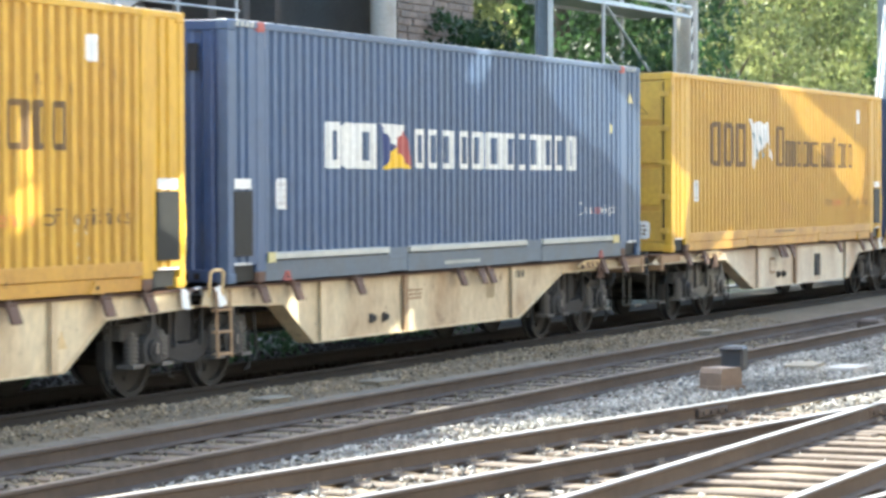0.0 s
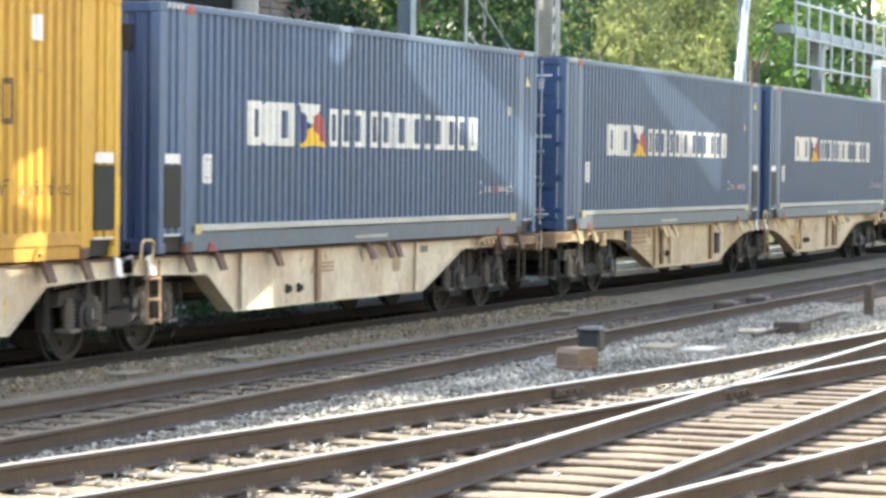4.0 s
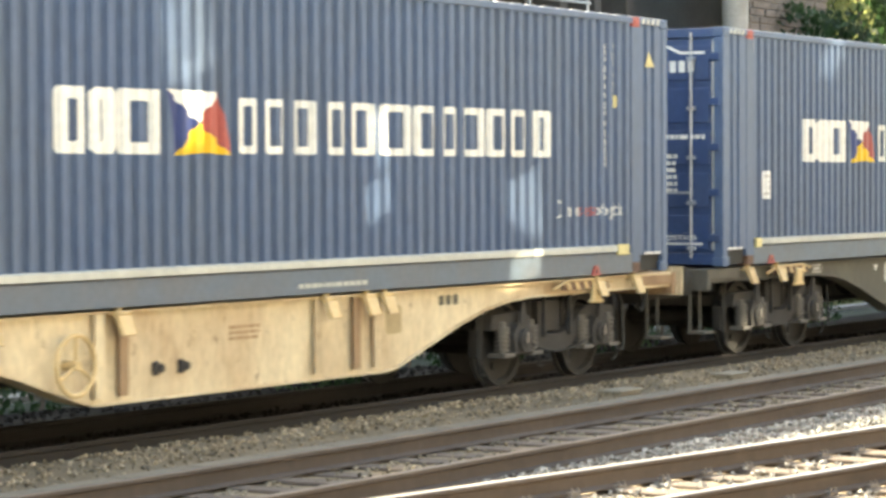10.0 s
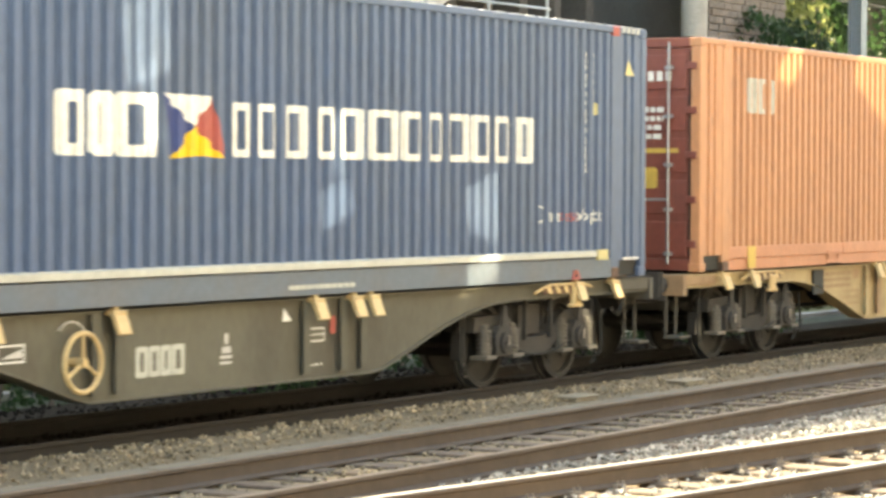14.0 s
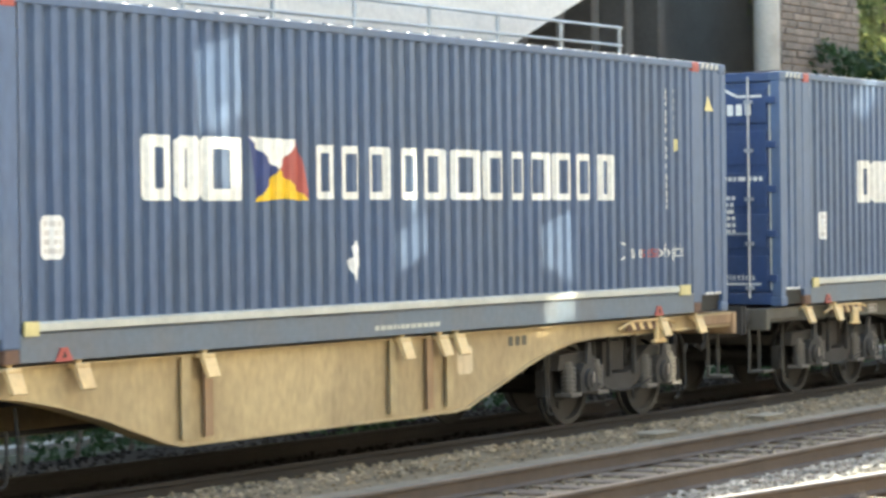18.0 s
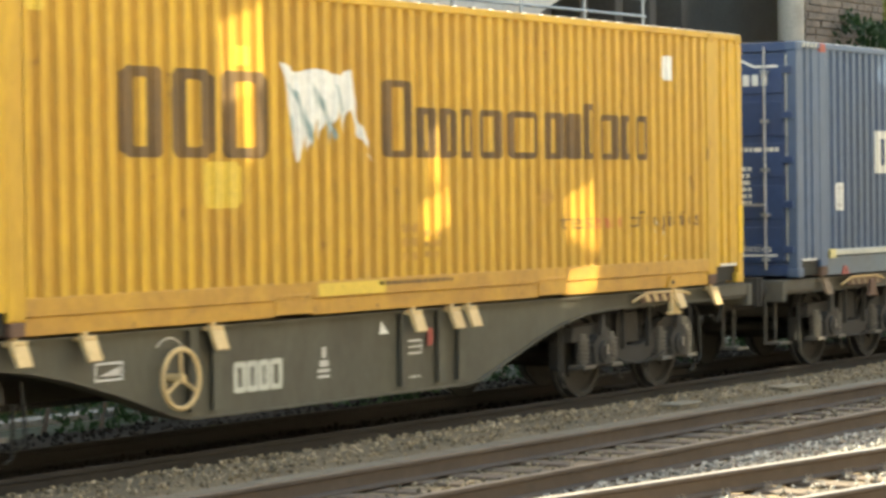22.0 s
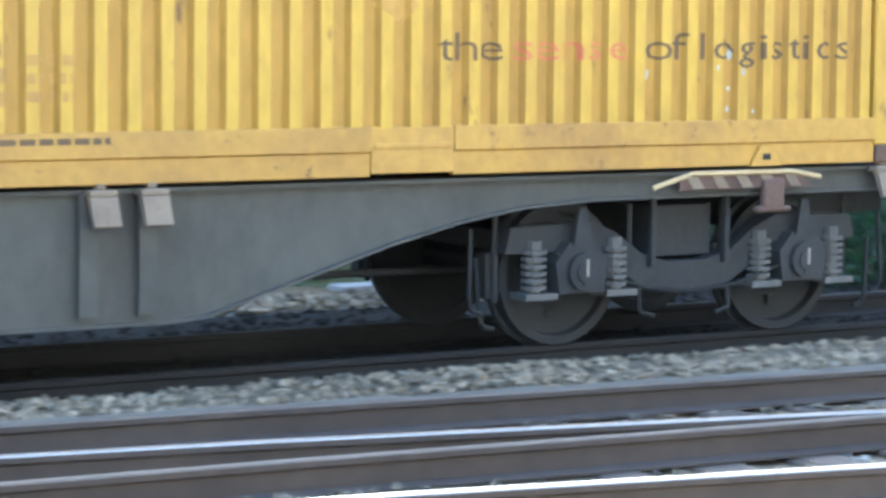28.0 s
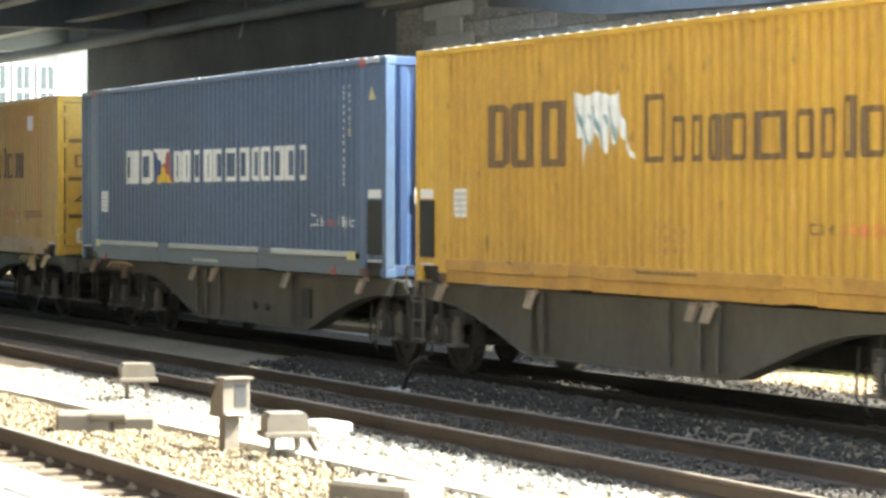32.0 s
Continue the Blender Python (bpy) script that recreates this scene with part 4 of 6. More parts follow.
        for i, (u, v, r) in enumerate(((10.93, 0.60, 0.035), (11.59, 0.72, 0.035), (11.58, 0.37, 0.02), (11.47, 0.64, 0.018), (11.68, 0.61, 0.02), (11.59, 0.50, 0.02), (11.80, 0.35, 0.018))):
            rng = random.Random(60 + i)
            part("paint_flake", laid(poly(*[(u + r * rng.uniform(0.3, 1.0) * math.cos(a * 0.785), v + 1.3 * r * rng.uniform(0.3, 1.0) * math.sin(a * 0.785)) for a in range(8)]), 0.006), "stripe", c)
        part("warning_mark", laid(poly((9.02 - 0.1, 1.02), (9.12, 1.18), (9.32 - 0.1, 1.02), (9.12, 0.9))), "yellow_rail", c)
        part("corner_strip", boxes((13.60, 13.712, -0.004, 0.0, 0.35, 0.9)), "flag_yellow", c, "fresh lemon-yellow strip")
        for x in (11.88,):
            lug = part("lifting_lug", prism([(x - 0.13, 0.0), (x + 0.13, 0.0), (x + 0.05, 0.13), (x - 0.05, 0.13)], -0.004, 0.02), "yellow_rail", c)
            part("lug_hole", prism([(x - 0.035, 0.04), (x + 0.035, 0.04), (x + 0.03, 0.08), (x - 0.03, 0.08)], -0.006, -0.0045), "black", lug)
    else:
        for a, b in ((1.52, 1.78), (1.88, 2.1), (2.24, 2.36)):
            part("brand_shape", laid(logo_shape(a, b, 2.0, 2.45, 0.07, 0.06, 1.0)), "stripe", c)
        part("owner_plate", laid(blocks([(6.73, 7.55, 1.07, 1.36)])), "flag_blue", c, "small dark blue plate with white print")
        part("owner_print", laid(blocks([(6.86, 7.0, 1.18, 1.32), (7.03, 7.14, 1.18, 1.32), (7.18, 7.26, 1.18, 1.32), (7.3, 7.44, 1.18, 1.32)] + bars(6.83, 7.47, 1.08, 1.15, 1, 4)), 0.006), "label", c)
        part("warning_triangle", laid(poly((12.40, 1.50), (12.56, 1.50), (12.48, 1.68))), "hazard", c)
        part("height_plate", laid(blocks([(12.24, 12.44, 0.72, 0.92)])), "hazard", c)
        part("corner_plate", boxes((1.5, 1.74, -0.006, 0.002, 0.02, 0.30)), "hazard", c)
        part("corner_plate", boxes((11.6, 11.8, -0.006, 0.002, 0.15, 0.27)), "hazard", c)
        part("unit_number", laid(blocks(bars(12.48, 12.54, 1.7, 2.4, 1, 2, True))), "label", c)
        for x in (4.2, 8.9):
            part("lashing_bar", boxes((x, x + 0.5, -0.02, 0.0, 0.14, 0.16), (x + 0.06, x + 0.1, -0.01, 0.0, 0.08, 0.14), (x + 0.4, x + 0.44, -0.01, 0.0, 0.08, 0.14)), "orange_rail", c)
    return c


def sill_shape(odd, angular):
    """Side sill outline of one half of the wagon: (x, z), seen from the platform."""
    if angular:
        low = [(14.3, 0.98), (10.55, 0.97), (8.85, 0.40), (2.3, 0.40), (1.5, 0.88), (-0.35, 0.93)]
    else:
        low = [(14.0, 0.97), (10.6, 0.965), (10.05, 0.93), (9.6, 0.86), (9.1, 0.74), (7.85, 0.37), (7.6, 0.35), (3.1, 0.35), (2.85, 0.40), (2.1, 0.63), (1.5, 0.78), (1.0, 0.87), (0.5, 0.92), (-0.3, 0.94)]
    top = [(-0.3, 1.095), (14.0, 1.095)]
    pts = top + low
    return pts if odd else [(LONG - x, z) for x, z in pts][::-1]


def bogie(wagon, cx):
    """A two-axle bogie with coil springs, under the wagon at cx."""
    bm = bmesh.new()
    for y in (0.33, 2.17):
        belly = [(-1.42, 0.62), (-1.38, 0.78), (-0.74, 0.80), (-0.56, 0.72), (-0.36, 0.58), (-0.15, 0.52), (0.15, 0.52), (0.36, 0.58), (0.56, 0.72), (0.74, 0.80), (1.38, 0.78), (1.42, 0.62), (0.72, 0.62), (0.55, 0.48), (0.36, 0.37), (0.15, 0.32), (-0.15, 0.32), (-0.36, 0.37), (-0.55, 0.48), (-0.72, 0.62)]
        prism([(cx + a, z) for a, z in belly], y - 0.06, y + 0.06, bm)
    box(bm, cx - 0.25, cx + 0.25, 0.35, 2.15, 0.55, 0.88)
    box(bm, cx - 1.3, cx - 1.2, 0.3, 2.2, 0.62, 0.74)
    box(bm, cx + 1.2, cx + 1.3, 0.3, 2.2, 0.62, 0.74)
    f = part("bogie_frame", bm, "bogie", wagon, "grimy rust-brown bogie frame")
    for sx in (-0.9, 0.9):
        for y, s in ((0.26, -1), (2.24, 1)):
            b = prism([(cx + sx - 0.17, 0.36), (cx + sx + 0.17, 0.36), (cx + sx + 0.2, 0.56), (cx + sx + 0.1, 0.68), (cx + sx - 0.1, 0.68), (cx + sx - 0.2, 0.56)], y - 0.09, y + 0.09)
            rod((cx + sx, y + s * 0.09, 0.5), (cx + sx, y + s * 0.13, 0.5), 0.12, b, 14)
            rod((cx + sx, y + s * 0.13, 0.5), (cx + sx, y + s * 0.145, 0.5), 0.07, b, 8)
            prism([(cx + sx - 0.07, 0.66), (cx + sx + 0.07, 0.66), (cx + sx + 0.03, 0.9), (cx + sx - 0.03, 0.9)], y - 0.02 + s * 0.08, y + 0.02 + s * 0.08, b)
            box(b, cx + sx - 0.02, cx + sx + 0.02, y + s * 0.13 - 0.006, y + s * 0.13 + 0.006, 0.41, 0.44)
            part("axle_box", b, "bogie", f)
            part("axle_pin", boxes((cx + sx - 0.012, cx + sx + 0.012, y + s * 0.15 - 0.006, y + s * 0.15 + 0.006, 0.47, 0.58), bevel=0.004), "rail_top", f, "bright pin of the axle box")
            for dx in (-0.31, 0.31):
                b = bmesh.new()
                box(b, cx + sx + dx - 0.12, cx + sx + dx + 0.12, y - 0.1, y + 0.1, 0.33, 0.37)
                for i in range(6):
                    z = 0.39 + i * 0.045
                    rod((cx + sx + dx, y, z), (cx + sx + dx, y, z + 0.026), 0.085, b, 10)
                rod((cx + sx + dx, y, 0.37), (cx + sx + dx, y, 0.7), 0.05, b, 8)
                part("coil_spring", b, "spring", f)
        for dx in (-0.52, 0.52):
            for yy in (0.47, 2.03):
                part("brake_shoe", boxes((cx + sx + dx - 0.05, cx + sx + dx + 0.05, yy - 0.06, yy + 0.06, 0.32, 0.62), (cx + sx + dx - 0.02, cx + sx + dx + 0.02, yy - 0.1, yy - 0.06, 0.3, 0.9), bevel=0.012), "bogie", f)
        part("brake_beam", boxes((cx + sx * 0.52 - 0.03, cx + sx * 0.52 + 0.03, 0.5, 2.0, 0.3, 0.36)), "bogie", f)
        w = part("wheelset", WHEELSET, None, f, at=pose(cx + sx, WIDE / 2, 0.46))
        WHEELS.append((w, cx + sx))
    for sx in (-1, 1):
        part("cable_loop", tube([(cx + sx * 1.66, 0.30, 0.78), (cx + sx * 1.68, 0.28, 0.36), (cx + sx * 1.66, 0.28, 0.28), (cx + sx * 1.58, 0.28, 0.25)], 0.016, 6), "black", f)
        part("cable_loop", tube([(cx + sx * 1.60, 0.34, 0.6), (cx + sx * 1.57, 0.32, 0.2), (cx + sx * 1.54, 0.32, 0.16), (cx + sx * 1.47, 0.32, 0.15)], 0.016, 6), "black", f)
        part("step_iron", tube([(cx + sx * 0.36, 0.3, 0.36), (cx + sx * 0.36, 0.28, 0.20), (cx + sx * 0.25, 0.28, 0.17)], 0.014, 6), "bogie", f)
        part("brake_hanger", boxes((cx + sx * 0.3 - 0.02, cx + sx * 0.3 + 0.02, 0.22, 0.27, 0.5, 1.0), bevel=0.006), "bogie", f)
    part("brake_cable", tube([(cx - 1.1, 0.2, 0.62), (cx - 0.7, 0.2, 0.46), (cx - 0.35, 0.2, 0.36), (cx, 0.2, 0.33), (cx + 0.35, 0.2, 0.36), (cx + 0.7, 0.2, 0.46), (cx + 1.1, 0.2, 0.62)], 0.012, 6), "black", f)
    part("brake_cylinder", rod((cx - 0.22, 0.55, 0.74), (cx + 0.28, 0.55, 0.74), 0.11, None, 12), "bogie", f)
    return f


def wheelset_mesh():
    bm = bmesh.new()
    prof = [(0.09, 0.75), (0.09, 0.70), (0.20, 0.70), (0.40, 0.69), (0.41, 0.68), (0.49, 0.68), (0.49, 0.71), (0.463, 0.725), (0.457, 0.815), (0.40, 0.815), (0.39, 0.75), (0.2, 0.72)]
    n = 28
    for s in (-1, 1):
        rings = []
        for i in range(n):
            a = 2 * math.pi * i / n
            rings.append([bm.verts.new((r * math.cos(a), s * y, r * math.sin(a))) for r, y in prof])
        for i in range(n):
            for j in range(len(prof)):
                k = (j + 1) % len(prof)
                fc = bm.faces.new((rings[i][j], rings[(i + 1) % n][j], rings[(i + 1) % n][k], rings[i][k]))
                fc.material_index = 1 if j == 7 else 0
        for i in range(4):
            a = math.pi / 2 * i
            box(bm, 0.26 * math.cos(a) - 0.03, 0.26 * math.cos(a) + 0.03, min(s * 0.72, s * 0.76), max(s * 0.72, s * 0.76), 0.26 * math.sin(a) - 0.03, 0.26 * math.sin(a) + 0.03)
    rod((0, -0.98, 0), (0, 0.98, 0), 0.08, bm, 12)
    bmesh.ops.recalc_face_normals(bm, faces=bm.faces)
    return bm


WHEELSET = mesh_of("wheelset", wheelset_mesh(), ("wheel", "tread"))
WHEELS = []


def clamp_mesh(mat):
    bm = boxes((-0.09, 0.09, -0.10, 0.02, -0.02, 0.02), (-0.03, 0.03, -0.06, 0.0, 0.02, 0.06), bevel=0.008)
    prism([(-0.02, 0.0), (-0.10, -0.02), (-0.16, -0.18), (-0.13, -0.19), (-0.06, -0.04)], -0.085, 0.085, bm, "x")
    return mesh_of("container_clamp", bm, mat)


CLAMPS = {k: clamp_mesh(k) for k in ("clamp", "casting", "clamp_grey")}


def wagon(paint, label, angular, clamp, shape_mark, wheel_at, ladder):
    """An articulated two-part container wagon on three bogies, from the first container's head."""
    w = thing("container_wagon", label, "wagon", group="wagons of the train")
    second = LONG + GAP
    for odd in (False, True):
        x0 = second if odd else 0.0
        pts = [(x + x0, z) for x, z in sill_shape(odd, angular)]
        part("side_sill", prism(pts, 0.13, 0.16), paint, w)
        part("side_sill", prism(pts, WIDE - 0.16, WIDE - 0.13), paint, w)
        shape = sill_shape(odd, angular)
        # bottom and top flanges follow the outline
        lowline = [p for p in shape if p[1] < 1.05]
        lowline.sort()
        for ya, yb in ((0.09, 0.32), (WIDE - 0.32, WIDE - 0.09)):
            bm = bmesh.new()
            for (xa, za), (xb, zb) in zip(lowline, lowline[1:]):
                prism([(xa + x0, za), (xb + x0, zb), (xb + x0, zb - 0.018), (xa + x0, za - 0.018)], ya, yb, bm)
            part("lower_flange", bm, paint, w)
            xs2 = [p[0] for p in shape]
            part("upper_flange", boxes((min(xs2) + x0, max(xs2) + x0, ya - 0.02, yb, 1.096, 1.118)), "casting" if angular else paint, w)
        deep = (2.4, 8.7) if angular else (3.0, 7.7)
        if not odd:
            deep = (LONG - deep[1], LONG - deep[0])
        # stiffeners
        if angular:
            ribs = [deep[0] + (deep[1] - deep[0]) * f for f in (0.02, 0.40, 0.98)]
        else:
            ribs = (3.13, 3.46, 6.43, 7.1, 7.47) if odd else (5.95, 6.40, 7.02, 10.05)
        for i, f in enumerate(ribs):
            xr = x0 + f
            # Every second rib is browner: rust, and the rib's side shade in the colour.
            part("stiffener", boxes((xr - 0.012, xr + 0.012, 0.075, 0.13, 0.40, 1.09), (xr - 0.06, xr + 0.06, 0.07, 0.082, 0.40, 1.09)), "rib_rust" if paint in ("cream", "tan", "cream_pale") and i % 2 == 1 else paint, w)
        for i in range(7):
            xc = x0 + deep[0] + (deep[1] - deep[0]) * i / 6
            part("cross_member", boxes((xc - 0.05, xc + 0.05, 0.16, WIDE - 0.16, 0.75, 1.05)), "bogie", w)
        part("centre_sill", boxes((x0 + (1.6 if odd else -0.1), x0 + (13.8 if odd else 12.1), 1.05, 1.45, 0.72, 0.98)), "bogie", w)
        xa, xb = (x0 + 9.8, x0 + 13.9) if odd else (x0 - 0.2, x0 + 3.9)
        part("end_deck", boxes((xa, xb, 0.16, WIDE - 0.16, 0.99, 1.05)), "bogie", w)
        xa, xb = (x0 - 0.3, x0 + 1.6) if odd else (x0 + 12.1, x0 + LONG + 0.3)
        part("joint_deck", boxes((xa, xb, 0.3, WIDE - 0.3, 0.97, 1.04)), "bogie", w)
        # clamps that hold the containers
        spots = (0.8, 1.65, 3.35, 6.52, 7.22, 7.54, 12.0, 12.91) if odd else (0.8, 1.7, 6.2, 6.46, 6.95, 10.3, 12.05, 12.91)
        if paint == "olive":
            spots = (0.8, 3.35, 7.15, 7.47, 12.91) if odd else (0.8, 6.05, 7.0, 10.1, 12.91)
        for i, u in enumerate(spots):
            part("container_clamp", CLAMPS[clamp], None, w, at=pose(x0 + u, 0.08, 1.10, 0, 0, 0))
        # headstock, buffers, coupling
        xe = x0 + 13.95 if odd else x0 - 0.24
        s = 1 if odd else -1
        part("headstock", boxes((min(xe, xe + s * 0.1), max(xe, xe + s * 0.1), 0.05, WIDE - 0.05, 0.86, 1.12), (min(xe - s * 0.9, xe), max(xe - s * 0.9, xe), 0.07, 0.13, 0.98, 1.1), bevel=0.01), "rib_rust" if paint.startswith("cream") or paint == "tan" else "olive", w, "rust-brown end beam")
        for y in (0.375, WIDE - 0.375):
            b = rod((xe + s * 0.1, y, 1.0), (xe + s * 0.32, y, 1.0), 0.11, None, 14)
            rod((xe + s * 0.32, y, 1.0), (xe + s * 0.47, y, 1.0), 0.075, b, 12)
            box(b, min(xe + s * 0.47, xe + s * 0.5), max(xe + s * 0.47, xe + s * 0.5), y - 0.22, y + 0.22, 0.83, 1.17)
            part("buffer", b, "cream" if paint == "cream" and not angular else "bogie", w)
        part("coupling", boxes((min(xe, xe + s * 0.45), max(xe, xe + s * 0.45), 1.2, 1.3, 0.86, 0.95), (min(xe + s * 0.3, xe + s * 0.4), max(xe + s * 0.3, xe + s * 0.4), 1.17, 1.33, 0.6, 0.9)), "bogie", w)
        part("brake_hose", tube([(xe + s * 0.08, 0.85, 0.92), (xe + s * 0.2, 0.83, 0.75), (xe + s * 0.3, 0.85, 0.62), (xe + s * 0.42, 0.87, 0.7)], 0.025, 6), "black", w)
        part("shunter_step", boxes((xe - s * 0.05 - 0.15, xe - s * 0.05 + 0.15, 0.1, 0.32, 0.34, 0.37), (xe - s * 0.05 - 0.15, xe - s * 0.05 - 0.13, 0.28, 0.31, 0.37, 0.95), (xe - s * 0.05 + 0.13, xe - s * 0.05 + 0.15, 0.28, 0.31, 0.37, 0.95)), "olive", w)
        # hazard-striped corner guard and handrail over the end bogie
        hx = x0 + (11.75 if odd else 2.15)
        bm = prism([(hx - 0.55, 1.0), (hx + 0.55, 1.0), (hx + 0.45, 1.09), (hx - 0.55, 1.09)], 0.03, 0.05)
        g = part("corner_guard", bm, "casting", w)
        for i in range(5):
            u = hx - 0.5 + i * 0.2
            part("hazard_stripe", prism([(u, 1.085), (u + 0.09, 1.085), (u + 0.15, 1.005), (u + 0.06, 1.005)], 0.022, 0.0285), "clamp_grey" if paint == "olive" else "clamp", g)
        part("handle_bar", tube([(hx - 0.75, 0.04, 1.02), (hx - 0.45, 0.02, 1.105), (hx + 0.35, 0.02, 1.105), (hx + 0.62, 0.04, 1.06)], 0.016, 6), "clamp", w)
        part("hook", boxes((hx + 0.12, hx + 0.3, 0.0, 0.06, 0.86, 1.06), (hx + 0.06, hx + 0.36, 0.0, 0.06, 0.84, 0.88), bevel=0.015), "casting" if paint == "olive" else clamp, w)
    bogie(w, 2.28)
    bogie(w, LONG + GAP / 2)
    bogie(w, second + 11.45)
    # joint: leaning plates, ladder, hoses
    j = LONG + GAP / 2
    for dx, lean in ((-0.42, 12), (0.38, -12)):
        part("joint_plate", boxes((-0.07, 0.07, -0.02, 0.0, -0.11, 0.11)), "label" if paint != "olive" else "olive", w, at=pose(j + dx, 0.06, 1.02, -14, lean, 0))
    part("grab_loop", tube([(j + 0.12, 0.05, 1.02), (j + 0.12, 0.03, 1.27), (j + 0.18, 0.03, 1.31), (j + 0.36, 0.03, 1.31), (j + 0.42, 0.03, 1.27), (j + 0.42, 0.05, 1.02)], 0.018, 6), "clamp_grey" if paint == "olive" else "clamp", w)
    part("joint_hose", tube([(j - 0.2, 0.2, 0.95), (j - 0.15, 0.12, 1.1), (j, 0.1, 1.13), (j + 0.08, 0.12, 1.05)], 0.018, 6), "galv", w)
    if ladder:
        bm = tube([(j + 0.30, 0.06, 1.08), (j + 0.30, 0.04, 0.35)], 0.018, 8)
        tb = tube([(j + 0.62, 0.06, 1.08), (j + 0.62, 0.04, 0.35)], 0.018, 8)
        me = bpy.data.meshes.new("tmp")
        tb.to_mesh(me)
        tb.free()
        bm.from_mesh(me)
        bpy.data.meshes.remove(me)
        for z in (0.38, 0.62, 0.86):
            box(bm, j + 0.28, j + 0.62, 0.02, 0.1, z, z + 0.025)
        part("ladder", bm, "rib_rust" if paint.startswith("cream") else paint, w)
    if wheel_at is not None:
        b = ring((wheel_at, 0.0, 0.70), 0.25, 0.022)
        for i in range(3):
            a = math.pi / 2 + i * 2 * math.pi / 3
            rod((wheel_at, 0.0, 0.70), (wheel_at + 0.25 * math.cos(a), 0.0, 0.70 + 0.25 * math.sin(a)), 0.016, b, 6)
        rod((wheel_at, 0.13, 0.70), (wheel_at, -0.03, 0.70), 0.04, b, 10)
        part("hand_brake_wheel", b, "clamp", w, "large hand-brake wheel")
    ink = "label" if paint in ("dark_wagon", "olive") else "bars"
    if shape_mark:
        for a, b in ((3.76, 3.94), (3.95, 4.12), (4.13, 4.29), (4.30, 4.49)):
            part("brand_shape", logo_shape(second + a, second + b, 0.51, 0.78, 0.06, 0.05, 1.0, 0.125), "stripe", w)
        part("lettering", words("GE", 9.44, 0.715, 0.10, 0.2, 0.124), "label", w)
        fr = boxes((9.37, 9.69, 0.122, 0.127, 0.68, 0.70), (9.37, 9.69, 0.122, 0.127, 0.83, 0.85), (9.37, 9.39, 0.122, 0.127, 0.70, 0.83), (9.67, 9.69, 0.122, 0.127, 0.70, 0.83), (9.37, 9.69, 0.122, 0.127, 0.44, 0.46), (9.37, 9.69, 0.122, 0.127, 0.62, 0.64), (9.37, 9.39, 0.122, 0.127, 0.46, 0.62), (9.67, 9.69, 0.122, 0.127, 0.46, 0.62))
        part("sign_frame", fr, "label", w)
        part("warning_triangle", prism([(11.75, 0.78), (11.98, 0.78), (11.865, 0.97)], 0.122, 0.128), "hazard", w)
        x0, x1, z0, z1 = second + 1.87, second + 2.23, 0.73, 0.88
        part("sign_frame", boxes((x0, x1, 0.122, 0.127, z0, z0 + 0.015), (x0, x1, 0.122, 0.127, z1 - 0.015, z1), (x0, x0 + 0.015, 0.122, 0.127, z0, z1), (x1 - 0.015, x1, 0.122, 0.127, z0, z1)), "label", w)
        part("sign_shape", prism([(x0 + 0.05, z0 + 0.04), (x1 - 0.04, z0 + 0.04), (x1 - 0.04, z1 - 0.04)], 0.122, 0.127), "bars", w)
        part("data_panel", flat(bars(8.4, 9.45, 0.84, 1.02, 2, 31) + bars(8.19, 8.42, 0.53, 0.65, 2, 36), 0.126), "bars", w)
        table = [(8.47, 9.15, z, z + 0.012) for z in (0.46, 0.55, 0.63)] + [(8.64, 9.15, 0.71, 0.722)] + [(8.47 + 0.113 * i, 8.482 + 0.113 * i, 0.472, 0.63 if i < 2 else 0.71) for i in range(7)]
        part("data_panel", flat(table, 0.126), "bars", w)
        part("data_panel", flat([(second + 5.05, second + 5.24, 0.56, 0.585), (second + 5.05, second + 5.24, 0.61, 0.64), (second + 5.08, second + 5.22, 0.66, 0.72), (second + 5.12, second + 5.18, 0.74, 0.84)] + bars(second + 6.52, second + 6.78, 0.46, 0.49, 1, 33), 0.126), "bars", w)
        part("rating_plate", flat([(second + 6.49, second + 6.82, 0.69, 0.83)], 0.126), "bars", w)
        part("rating_plate", flat([(second + 6.51, second + 6.80, 0.71, 0.755), (second + 6.51, second + 6.80, 0.77, 0.81)], 0.123), paint, w)
        part("red_tag", flat([(second + 6.88, second + 6.98, 0.76, 0.93)], 0.10), "red", w)
        part("warning_triangle", prism([(second + 6.08, 0.91), (second + 6.23, 0.91), (second + 6.1, 1.03)], 0.122, 0.128), "label", w)
        arc = [(second + 2.85 + 0.24 * math.cos(a * 0.35 + 0.6), 0.122, 0.80 + 0.24 * math.sin(a * 0.35 + 0.6)) for a in range(6)]
        part("turning_arrow", tube(arc, 0.008, 6), "bars", w)
        part("pale_plate", flat([(5.60, 5.88, 0.78, 1.04)], 0.126), "bars", w)
        for z in (0.65, 0.79):
            part("rating_plate", flat([(6.64, 6.95, z, z + 0.012), (6.64, 6.95, z + 0.045, z + 0.057), (6.64, 6.95, z + 0.1, z + 0.112), (6.64, 6.652, z + 0.012, z + 0.1), (6.938, 6.95, z + 0.012, z + 0.1)], 0.126), "bars", w)
        part("warning_triangle", prism([(5.20, 1.02), (5.34, 1.02), (5.27, 0.93)], 0.122, 0.128), "label", w)
        part("sign_frame", flat([(3.06, 3.35, 0.975, 0.99), (3.06, 3.35, 1.065, 1.08), (3.06, 3.075, 0.99, 1.065), (3.335, 3.35, 0.99, 1.065)] + bars(3.10, 3.31, 1.0, 1.055, 1, 44), 0.126), "bars", w)
    else:
        if paint.startswith("cream"):
